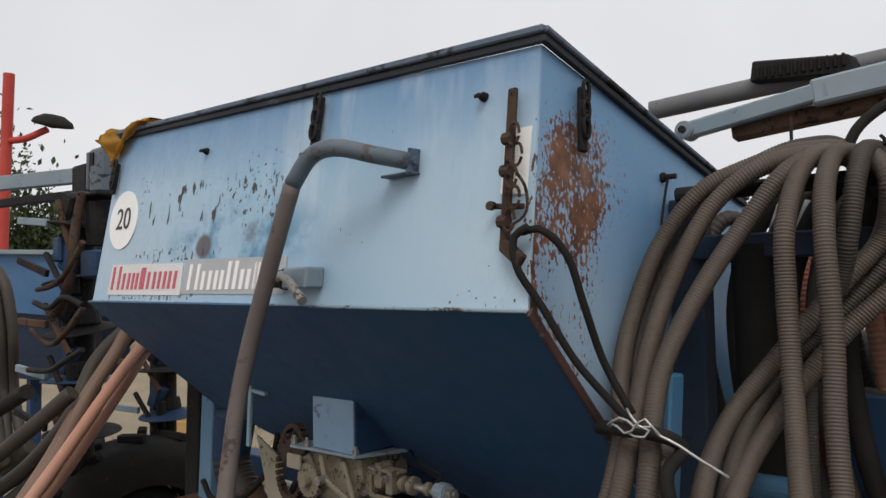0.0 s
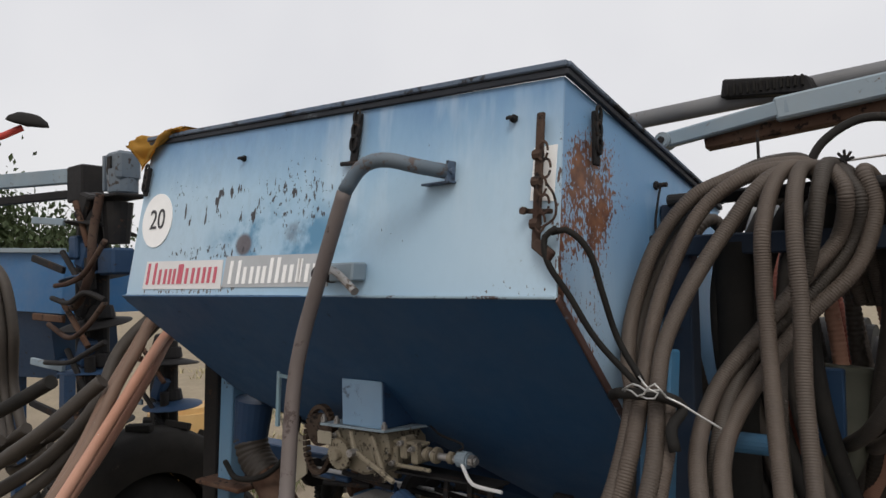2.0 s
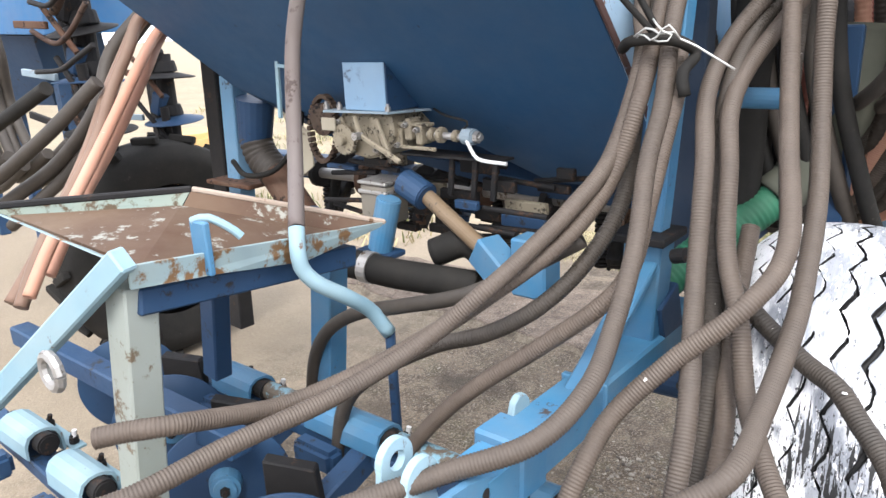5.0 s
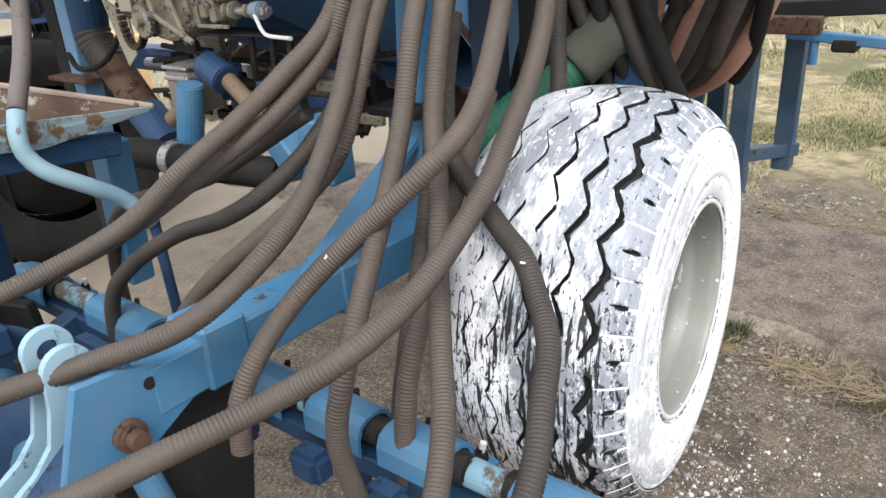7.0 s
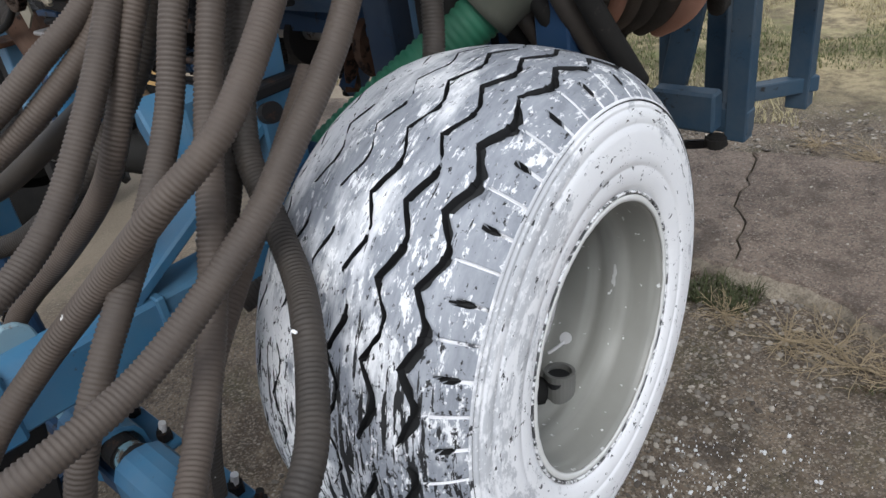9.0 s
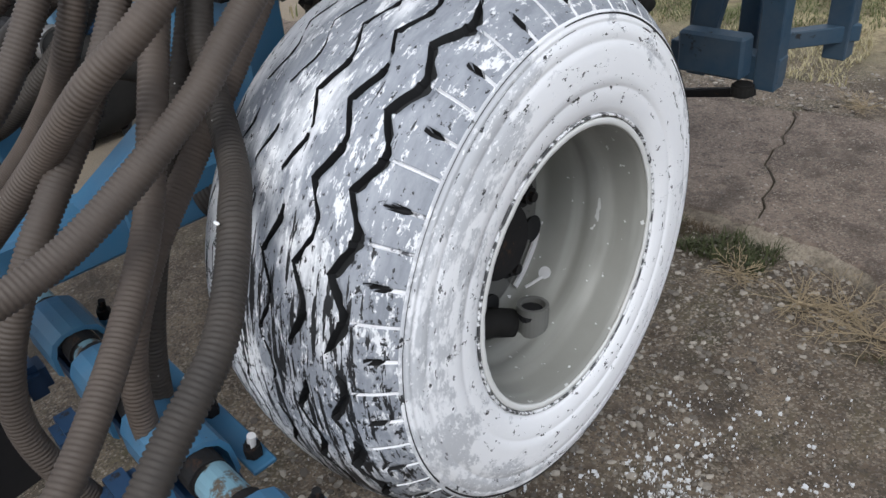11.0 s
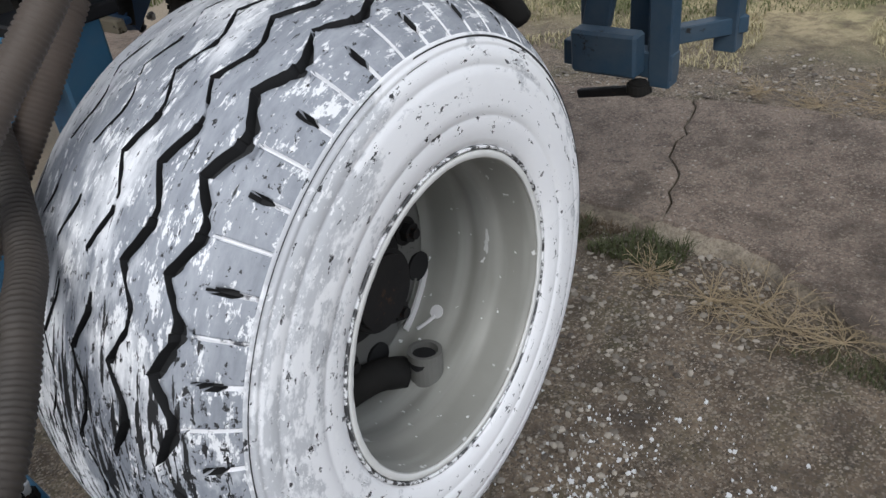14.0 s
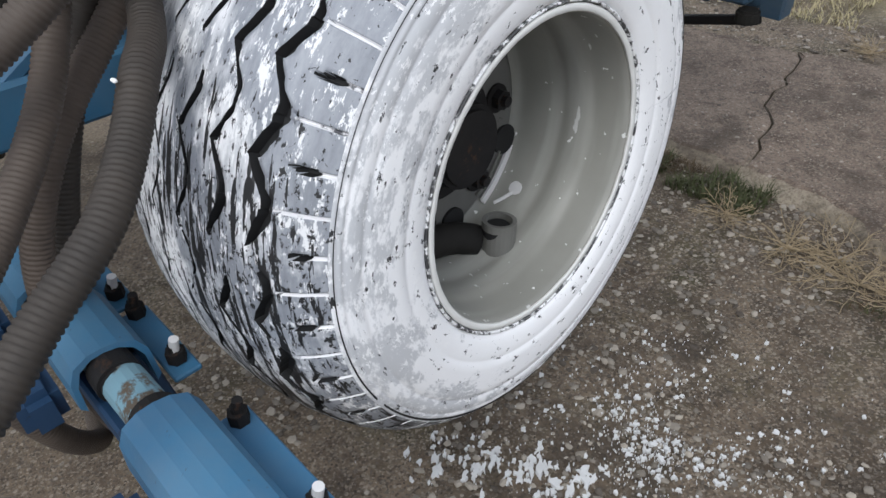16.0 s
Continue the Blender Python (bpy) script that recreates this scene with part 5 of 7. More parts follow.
# upright post, collar and brace
part("post", bar((-0.585, 1.275, 0.90), (-0.575, 1.285, 1.135), 0.085, 0.075, 0.004), FRAME_BLUE, frame_thing)
part("post", bar((-0.572, 1.29, 1.15), (-0.548, 1.31, 1.62), 0.060, 0.052, 0.004), FRAME_BLUE, frame_thing, "upper blue post")
part("post_collar", box((-0.64, 1.215, 1.132), (-0.515, 1.345, 1.15), 0.003), DARK_STEEL, frame_thing)
part("collar_cap", rod((-0.50, 1.235, 1.115), (-0.47, 1.225, 1.125), 0.016, n=16), DARK_STEEL, frame_thing)
part("brace", bar((-0.565, 1.25, 1.085), (-0.565, 0.90, 0.885), 0.052, 0.02, 0.004), FRAME_BLUE, frame_thing)
for k, (y, z) in enumerate(((1.16, 0.99), (1.20, 1.06), (1.11, 0.94))):
    part("bolt", hexnut((-0.588, y, z), (1, 0, 0), 0.011, 0.009), STEEL, frame_thing)
# toolbar across, in front of the wheel
part("toolbar", bar((-1.75, 0.84, 0.667), (0.32, 0.882, 0.644), 0.06, 0.04, 0.004), DARK_BLUE, frame_thing, "dark blue cross toolbar")


def saddle(x, length, y, z, paint, name="clamp_block"):
    """A folded sheet saddle over the toolbar, with its tube, bush and bolts."""
    bm = bmesh.new()
    sec = [(-0.045, 0.0), (-0.043, 0.034), (-0.034, 0.052), (-0.017, 0.060), (0.0, 0.061), (0.017, 0.058), (0.034, 0.048), (0.043, 0.030), (0.045, -0.012)]
    inner = [(a * 0.86, b - 0.007) for a, b in sec][::-1]
    ring = sec + inner
    ends = []
    for s in (-0.5, 0.5):
        ends.append([bm.verts.new((x + s * length, y + a, z + b)) for a, b in ring])
    n = len(ring)
    for k in range(n):
        bm.faces.new((ends[0][k], ends[0][(k + 1) % n], ends[1][(k + 1) % n], ends[1][k]))
    m = len(sec)
    for e in ends:
        for k in range(m - 1):
            bm.faces.new((e[k], e[k + 1], e[n - 2 - k], e[n - 1 - k]))
    ob = part(name, bm, paint, frame_thing, "folded blue sheet saddle clamp")
    part("bush", rod((x + length / 2 - 0.01, y, z + 0.028), (x + length / 2 + 0.028, y, z + 0.027), 0.026, n=18, bevel=0.004), DARK_STEEL, ob)
    part("bush", rod((x - length / 2 - 0.024, y, z + 0.028), (x - length / 2 + 0.01, y, z + 0.028), 0.026, n=18, bevel=0.004), DARK_STEEL, ob)
    part("side_flange", bar((x - length / 2, y + 0.068, z - 0.016), (x + length / 2 + 0.02, y + 0.068, z - 0.018), 0.034, 0.008, 0.002), paint, ob)
    for s in (-0.4, 0.46):
        b = Vector((x + s * length, y + 0.068, z - 0.012))
        part("bolt", hexnut(b, (0, 0, 1), 0.012, 0.016), DARK_STEEL, ob)
        part("bolt_tip", rod(b + Vector((0, 0, 0.014)), b + Vector((0.004, 0.003, 0.034)), 0.006, n=10), STICKER_WHITE if s > 0 else DARK_STEEL, ob)
    part("front_block", bar((x - length * 0.45, y - 0.075, z - 0.03), (x + length * 0.1, y - 0.075, z - 0.03), 0.05, 0.06, 0.012, segs=2), DARK_BLUE, ob)
    return ob


for xx, ln in ((-1.50, 0.16), (-1.10, 0.24), (-0.62, 0.12), (-0.43, 0.13), (-0.262, 0.13), (0.0, 0.17), (0.24, 0.15)):
    saddle(xx, ln, 0.870 + 0.02 * (xx + 0.3), 0.684, FRAME_BLUE)
# a second, nearer bar under the platform
part("toolbar", bar((-2.3, 0.43, 0.635), (-0.98, 0.36, 0.635), 0.06, 0.04, 0.004), DARK_BLUE, frame_thing, "dark blue front toolbar")
for xx in (-1.75, -1.46, -1.18):
    saddle(xx, 0.15, 0.375 - 0.05 * (xx + 1.18), 0.665, PALE_BLUE)
part("worn_tube", rod((-1.62, 0.845, 0.712), (0.30, 0.882, 0.708), 0.024, n=18), worn("flaking_blue_tube", (0.13, 0.27, 0.36), (0.22, 0.36, 0.42), (0.10, 0.08, 0.06), 0.50, 0.55, 12), frame_thing, "flaking pale blue tube")
for k, xx in enumerate((-0.48, -0.28, -0.08)):
    part("opener_shank", bar((xx, 0.90, 0.66), (xx - 0.02, 0.94, 0.36), 0.03, 0.045, 0.003), DARK_BLUE, frame_thing)
# platform tray with its legs
HOSE_BAR = worn("blackish_blue_bar", (0.012, 0.022, 0.042), (0.02, 0.036, 0.065), (0.02, 0.018, 0.016), 0.6, 0.5, 9, 0, 0.1)
LEG_GREY = worn("weathered_grey_leg", (0.22, 0.24, 0.21), (0.30, 0.34, 0.33), (0.12, 0.09, 0.06), 0.55, 0.6, 8)
PALE_LEG = worn("faded_leg_blue", (0.10, 0.23, 0.38), (0.15, 0.29, 0.43), (0.05, 0.05, 0.05), 0.6, 0.5, 8)
tray = under("platform", frame_thing, (-1.3, 0.7, 1.2))
tagged(tray, label="rusty sheet metal step tray with pale blue edges")
A, B, C, D = (-1.110, 0.398, 1.230), (-1.145, 1.060, 1.143), (-1.422, 0.730, 1.262), (-1.690, 0.397, 1.262)
TRAY_RUST = worn("rusty_tray_sheet", (0.060, 0.030, 0.020), (0.135, 0.090, 0.060), (0.27, 0.27, 0.24), 0.57, 0.6, 8, 0.0, 0.15)
TRAY_EDGE = worn("rusty_pale_edge", (0.19, 0.30, 0.36), (0.29, 0.34, 0.31), (0.15, 0.085, 0.04), 0.535, 0.6, 6)
TRAY_MOSS = worn("mossy_pale_edge", (0.14, 0.19, 0.18), (0.20, 0.22, 0.17), (0.07, 0.05, 0.03), 0.55, 0.8, 6)
SA, SB, SC, SD = (-1.150, 0.440, 1.205), (-1.165, 0.985, 1.122), (-1.410, 0.690, 1.228), (-1.645, 0.430, 1.236)
part("tray_sheet", plate([SA, SB, SC, SD], (0, 0, 0.006)), TRAY_RUST, tray, "rust-brown dished sheet")
part("tray_edge", plate([A, B, (-1.146, 1.045, 1.134), (-1.140, 0.80, 1.118), (-1.122, 0.58, 1.160), (-1.115, 0.40, 1.186)], (-0.008, 0, 0), 0.001), TRAY_EDGE, tray, "pale blue front edge with rust stains")
part("tray_edge", plate([(A[0] - 0.009, A[1] + 0.005, A[2] - 0.006), (B[0] - 0.009, B[1] - 0.004, B[2] - 0.006), SB, SA], (0, 0, 0.005)), TRAY_RUST, tray)
part("tray_edge", plate([B, C, SC, SB], (0.004, 0.006, 0), 0.001), TRAY_RUST, tray, "rusty inner wall of the tray")
part("edge_lip", bar(B, C, 0.014, 0.012, 0.003), worn("bare_rusty_lip", (0.30, 0.23, 0.18), (0.36, 0.30, 0.25), (0.12, 0.07, 0.04), 0.58, 0.6, 9), tray, "pale worn lip")
part("tray_edge", plate([C, D, SD, SC], (-0.004, 0.004, 0.004), 0.001), TRAY_MOSS, tray, "mossy pale back edge")
part("edge_lip", bar(C, D, 0.016, 0.014, 0.003), DARK_STEEL, tray)
part("tray_edge", plate([D, A, SA, SD], (0, -0.006, 0), 0.001), TRAY_EDGE, tray)
part("tray_bracket", box((-1.155, 0.548, 1.165), (-1.108, 0.562, 1.268), 0.003), FRAME_BLUE, tray)
part("tray_latch", tube([(-1.15, 0.552, 1.266), (-1.125, 0.57, 1.272), (-1.095, 0.595, 1.25), (-1.082, 0.608, 1.232)], 0.008, 10), PALE_BLUE, tray)
part("bearer", bar((-1.155, 0.42, 1.150), (-1.19, 0.98, 1.075), 0.04, 0.050, 0.004), DARK_BLUE, frame_thing, "dark blue bearer")
part("leg", bar((-1.175, 0.43, 1.18), (-1.245, 0.41, 0.645), 0.07, 0.065, 0.004), LEG_GREY, frame_thing, "pale worn leg")
part("leg", bar((-1.31, 1.02, 1.06), (-1.36, 1.02, 0.68), 0.075, 0.065, 0.004), FRAME_BLUE, frame_thing)
part("leg", bar((-1.40, 0.75, 1.15), (-1.46, 0.75, 0.78), 0.055, 0.05, 0.004), DARK_BLUE, frame_thing)
part("step_rail", bar((-1.11, 0.393, 1.245), (-1.64, 0.245, 0.81), 0.035, 0.045, 0.004), PALE_BLUE, frame_thing, "pale blue sloping step rail")
part("eye_ring", tube([(-1.20 + 0.03 * math.cos(k * math.pi / 5), 0.28, 1.06 + 0.03 * math.sin(k * math.pi / 5)) for k in range(11)], 0.010, 8), STEEL, frame_thing)
part("cross_beam", bar((-2.3, 0.62, 0.74), (-1.2, 0.62, 0.74), 0.06, 0.06, 0.005), DARK_BLUE, frame_thing)
part("hopper_leg", bar((-2.29, 1.50, 1.44), (-2.34, 1.50, 0.72), 0.075, 0.07, 0.004), PALE_LEG, frame_thing)
part("hopper_leg_plate", box((-2.40, 1.40, 1.045), (-2.14, 1.58, 1.06), 0.003), RUST, frame_thing)
part("hopper_leg", bar((-2.42, 1.52, 1.50), (-2.47, 1.52, 0.4), 0.085, 0.07, 0.004), DARK_STEEL, frame_thing)
part("side_peg", rod((-0.50, 1.45, 1.415), (-0.37, 1.45, 1.415), 0.022, n=16, bevel=0.003), FRAME_BLUE, frame_thing, "blue peg with bare end")
part("rear_post", bar((-0.62, 1.62, 0.9), (-0.62, 1.62, 1.95), 0.07, 0.06, 0.004), HOSE_BAR, frame_thing)
part("hose_bar", bar((-0.60, 1.60, 1.845), (0.25, 1.66, 1.845), 0.045, 0.05, 0.004), HOSE_BAR, frame_thing, "dark blue bar carrying the hose loops")
part("hose_bar", rod((-0.62, 1.56, 1.955), (0.3, 1.58, 1.955), 0.016, n=12), DARK_STEEL, frame_thing)
part("rear_beam", bar((-1.6, 2.25, 1.0), (-0.36, 2.25, 1.03), 0.10, 0.10, 0.005), DARK_BLUE, frame_thing)
part("rear_post", bar((-0.32, 1.75, 0.95), (-0.32, 1.75, 1.55), 0.07, 0.07, 0.004), DARK_BLUE, frame_thing)
# coulter bits below the platform
for k, (x, y, z) in enumerate(((-1.02, 0.56, 0.575), (-1.30, 0.63, 0.60), (-1.63, 0.70, 0.60), (-1.96, 0.77, 0.60))):
    disc = bmesh.new()
    c = Vector((x, y, z))
    lathe([(0.002, -0.012), (0.03, -0.011), (0.15, -0.002), (0.152, 0.0), (0.15, 0.004), (0.03, -0.004), (0.002, -0.004)], c, 48, disc)
    bmesh.ops.rotate(disc, verts=disc.verts, cent=c, matrix=Matrix.Rotation(radians(-38), 3, "Z"))
    d_ob = part("opener_disc", disc, DARK_BLUE, frame_thing, "dark blue seed opener disc", smooth=True)
    ax = Vector((math.cos(radians(-38)), math.sin(radians(-38)), 0))
    part("disc_hub", rod(c - ax * 0.03, c + ax * 0.035, 0.042, 0.034, 20, bevel=0.008), FRAME_BLUE, d_ob)
    part("hub_bolt", hexnut(c + ax * 0.034, ax, 0.012, 0.010), DARK_STEEL, d_ob)
    part("opener_arm", bar(c - ax * 0.03, (x - 0.02, 0.84, 0.66), 0.05, 0.06, 0.005), DARK_BLUE, frame_thing)
    part("opener_boot", plate([(x - 0.10, y + 0.05, z + 0.16), (x + 0.02, y + 0.09, z + 0.16), (x + 0.04, y + 0.10, z - 0.10), (x - 0.02, y + 0.08, z - 0.16), (x - 0.10, y + 0.05, z - 0.06)], (-0.02, 0.03, 0), 0.004), DARK_STEEL, frame_thing)

# ---- metering unit ----
meter = thing("metering_unit", (-1.45, 1.45, 1.02), "cream cast seed metering unit under a pale blue box", "metering unit")
METER_TAN = worn("greasy_cast_metal", (0.30, 0.26, 0.19), (0.15, 0.125, 0.09), (0.035, 0.028, 0.02), 0.55, 0.55, 22, 0.1)
# one sheet box: sides coloured dark for their shade, front left pale
part("top_box", box((-1.507, 1.310, 1.366), (-1.347, 1.60, 1.500), 0.003), DARK_BLUE, meter, "sheet box sides, their shade painted in dark blue")
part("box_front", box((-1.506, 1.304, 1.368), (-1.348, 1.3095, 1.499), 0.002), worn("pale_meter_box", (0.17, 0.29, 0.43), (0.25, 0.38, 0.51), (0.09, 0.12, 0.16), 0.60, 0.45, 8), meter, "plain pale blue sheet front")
part("top_plate", plate([(-1.592, 1.295, 1.358), (-1.335, 1.295, 1.362), (-1.30, 1.52, 1.352), (-1.60, 1.52, 1.352)], (0, 0, 0.007), 0.001), GREY_BLUE, meter, "thin greasy top flange")
for bx in (-1.585, -1.530, -1.342):
    part("bolt", hexnut((bx, 1.305, 1.367), (0, 0, 1), 0.009, 0.014), STEEL, meter)
body = bmesh.new()
plate([(-1.555, 1.325, 1.354), (-1.355, 1.325, 1.358), (-1.345, 1.325, 1.30), (-1.372, 1.325, 1.245), (-1.45, 1.325, 1.225), (-1.515, 1.325, 1.235), (-1.545, 1.325, 1.30)], (0, 0.17, 0), 0.008, body)
part("housing", body, METER_TAN, meter, "cast tan housing")
for x0, x1, z0, z1 in ((-1.54, -1.50, 1.345, 1.24), (-1.415, -1.385, 1.350, 1.235)):
    part("housing_rib", bar((x0, 1.318, z0), (x1, 1.318, z1), 0.012, 0.014, 0.002), METER_TAN, meter)
part("side_tab", box((-1.592, 1.284, 1.308), (-1.535, 1.292, 1.345), 0.002), CREAM, meter, "small cream tab")
gear = bmesh.new()
pts = []
for k in range(60):
    r = 0.046 if k % 2 else 0.040
    a = math.pi * k / 30
    pts.append((-1.512 + r * math.cos(a), 1.292, 1.284 + r * math.sin(a)))
plate(pts, (0, 0.012, 0), 0, gear)
part("gear", gear, METER_TAN, meter, "toothed cast gear")
part("gear_hub", rod((-1.512, 1.294, 1.284), (-1.512, 1.272, 1.284), 0.016, n=14, bevel=0.002), METER_TAN, meter)
part("lever_arm", bar((-1.470, 1.30, 1.352), (-1.435, 1.285, 1.300), 0.012, 0.016, 0.003), METER_TAN, meter)
part("lever_arm", bar((-1.435, 1.285, 1.302), (-1.300, 1.295, 1.235), 0.012, 0.014, 0.003), METER_TAN, meter)
part("lever_arm", bar((-1.395, 1.31, 1.345), (-1.335, 1.30, 1.230), 0.012, 0.018, 0.003), METER_TAN, meter)
part("lever_pin", rod((-1.437, 1.29, 1.301), (-1.437, 1.262, 1.301), 0.011, n=12), STEEL, meter)
for x0, x1, z0, z1 in ((-1.375, -1.335, 1.262, 1.318), (-1.325, -1.300, 1.285, 1.345), (-1.285, -1.262, 1.275, 1.330)):
    part("bearing", box((x0, 1.345, z0), (x1, 1.40, z1), 0.005), METER_TAN, meter)
part("bracket_bar", box((-1.385, 1.350, 1.325), (-1.245, 1.385, 1.334), 0.002), METER_TAN, meter)
part("bracket_bar", box((-1.350, 1.342, 1.262), (-1.215, 1.352, 1.272), 0.002), METER_TAN, meter)
for bx, bz in ((-1.355, 1.302), (-1.312, 1.330), (-1.272, 1.318), (-1.345, 1.272), (-1.545, 1.332), (-1.40, 1.258)):
    part("bolt", hexnut((bx, 1.345 if bx > -1.38 else 1.318, bz), (0, -1, 0), 0.008, 0.012), STEEL, meter)
part("shaft", rod((-1.33, 1.375, 1.303), (-1.10, 1.375, 1.300), 0.010, n=14), STEEL, meter)
for x, r in ((-1.245, 0.019), (-1.215, 0.022), (-1.165, 0.016)):
    part("collar", rod((x - 0.009, 1.375, 1.303), (x + 0.009, 1.375, 1.302), r, n=18, bevel=0.003), METER_TAN, meter)
part("adjuster", rod((-1.140, 1.375, 1.304), (-1.100, 1.372, 1.304), 0.022, n=14, bevel=0.004), GREY_BLUE, meter)
part("adjuster_nut", hexnut((-1.10, 1.372, 1.304), (1, 0, 0), 0.016, 0.014), STEEL, meter)
part("crank_handle", tube([(-1.115, 1.355, 1.296), (-1.085, 1.345, 1.262), (-1.06, 1.345, 1.250), (-0.985, 1.345, 1.247)], 0.0050, 8), STICKER_WHITE, meter, "bare steel crank")
part("link_rod", tube([(-1.30, 1.45, 1.362), (-1.22, 1.40, 1.352), (-1.12, 1.37, 1.342), (-1.145, 1.372, 1.318)], 0.0035, 6), DARK_STEEL, meter)
part("under_plate", plate([(-1.345, 1.345, 1.243), (-1.03, 1.385, 1.238), (-1.03, 1.45, 1.238), (-1.345, 1.45, 1.243)], (0, 0, 0.006), 0.001), DARK_STEEL, meter, "dark angle plate under the shaft")
for x in (-1.20, -1.12, -1.055):
    part("plate_leg", bar((x, 1.40, 1.238), (x - 0.012, 1.40, 1.13), 0.016, 0.012, 0.002), DARK_STEEL, meter)
part("outlet", box((-1.47, 1.30, 1.04), (-1.37, 1.40, 1.155), 0.005), worn("grey_plastic", (0.16, 0.145, 0.12), (0.22, 0.2, 0.17), (0.07, 0.06, 0.05), 0.62, 0.5, 9), meter, "translucent grey outlet cup")
part("outlet_band", box((-1.475, 1.295, 1.13), (-1.365, 1.405, 1.142), 0.003), STEEL, meter)
part("outlet_band", box((-1.475, 1.295, 1.158), (-1.365, 1.405, 1.168), 0.003), STEEL, meter)
part("elbow", rod((-1.33, 1.34, 1.17), (-1.24, 1.33, 1.135), 0.04, n=18, bevel=0.004), DARK_BLUE, meter)
part("outlet_tube", rod((-1.27, 1.34, 1.15), (-1.02, 1.30, 1.02), 0.022, n=18), worn("tan_tube", (0.14, 0.095, 0.055), (0.20, 0.14, 0.085), (0.06, 0.05, 0.04), 0.62, 0.5, 8), meter, "tan plastic tube")
part("outlet_tube", rod((-1.45, 1.36, 1.06), (-1.55, 1.34, 1.0), 0.026, n=18), worn("tan_tube", (0.14, 0.095, 0.055), (0.20, 0.14, 0.085), (0.06, 0.05, 0.04), 0.62, 0.5, 8), meter)
part("valve_body", bar((-1.04, 1.31, 1.03), (-0.93, 1.28, 0.96), 0.075, 0.085, 0.006), FRAME_BLUE, meter, "bright blue valve body")
part("valve_body", box((-0.93, 1.27, 0.93), (-0.83, 1.35, 1.08), 0.006), FRAME_BLUE, meter)
part("air_duct", tube([(-1.50, 1.18, 0.955), (-1.40, 1.20, 0.95), (-1.28, 1.22, 0.94), (-1.17, 1.26, 0.93), (-1.05, 1.30, 0.92)], 0.042, 18), BLACK_RUBBER, meter, "fat black rubber air duct", keep=True)
part("duct_clip", rod((-1.375, 1.203, 0.949), (-1.345, 1.207, 0.947), 0.046, n=20), STEEL, meter)
part("outlet_cylinder", rod((-1.345, 1.29, 1.13), (-1.385, 1.28, 0.975), 0.036, n=20, bevel=0.004), FRAME_BLUE, meter, "bright blue outlet cylinder")
part("cylinder_foot", box((-1.46, 1.24, 0.955), (-1.33, 1.33, 0.972), 0.003), DARK_BLUE, meter)
part("duct_end", rod((-1.60, 1.17, 0.96), (-1.48, 1.185, 0.955), 0.035, n=18), DARK_STEEL, meter)
part("duct_elbow", tube([(-1.20, 1.30, 0.99), (-1.12, 1.34, 1.02), (-1.06, 1.36, 0.98), (-1.0, 1.36, 0.93)], 0.040, 18), BLACK_RUBBER, meter, keep=True)
part("gearbox", box((-1.62, 1.45, 1.02), (-1.50, 1.58, 1.12), 0.006), FRAME_BLUE, meter)
rr = random.Random(8)
for k in range(54):
    x, z = rr.uniform(-1.66, -0.92), rr.uniform(0.97, 1.21)
    y = rr.uniform(1.36, 1.58)
    sx, sz = rr.uniform(0.02, 0.07), rr.uniform(0.02, 0.06)
    if k % 3:
        part("linkage", box((x - sx, y, z - sz / 3), (x + sx, y + 0.02, z + sz / 3), 0.003), (DARK_STEEL, METER_TAN, DARK_BLUE, RUST, DARK_STEEL, DARK_STEEL)[k % 6], meter)
    else:
        part("linkage_rod", rod((x - 0.1, y, z), (x + 0.1, y, z + rr.uniform(-0.03, 0.03)), 0.008, n=10), DARK_STEEL, meter)
CHAIN_RUST = worn("oily_chain_rust", (0.030, 0.019, 0.014), (0.065, 0.038, 0.026), (0.012, 0.010, 0.010), 0.55, 0.75, 16)
drive = bmesh.new()
for k in range(34):
    a = 2 * math.pi * k / 34
    c = Vector((-1.665 + 0.060 * math.cos(a), 1.36 + 0.01 * math.sin(a), 1.297 + 0.098 * math.sin(a)))
    box(c - Vector((0.007, 0.012, 0.007)), c + Vector((0.007, 0.012, 0.007)), 0.002, Matrix.Rotation(-a, 4, "Y"), bm=drive)
part("drive_chain", drive, CHAIN_RUST, meter, "oily rusty roller chain")
part("sprocket", rod((-1.665, 1.352, 1.327), (-1.665, 1.368, 1.327), 0.050, n=20), CHAIN_RUST, meter)
part("chain_guard", plate([(-1.93, 1.42, 1.33), (-1.80, 1.42, 1.27), (-1.80, 1.42, 1.16), (-1.86, 1.42, 1.12)], (0, 0.006, 0)), CREAM, meter)
part("guide_bar", bar((-1.79, 1.31, 1.54), (-1.805, 1.31, 1.33), 0.014, 0.01, 0.001), PALE_BLUE, meter)
part("guide_bar", bar((-1.79, 1.31, 1.49), (-1.72, 1.31, 1.484), 0.012, 0.01, 0.001), PALE_BLUE, meter)
# ---- hoses ----
R = 0.0172


def hose(label, pts, mat=HOSE, r=R, n=12, ribs=0.0058, depth=0.10, group="air hoses", name="corrugated_hose"):
    bm = tube(pts, r, n, ribs=ribs, depth=depth, wobble=0.03)
    return tagged(part(name, bm, mat, None, keep=True), label, "hose", group)


TIED = "dusty brown corrugated air hose tied into a bundle"
LOOP = "dusty brown corrugated air hose looped over a bar"
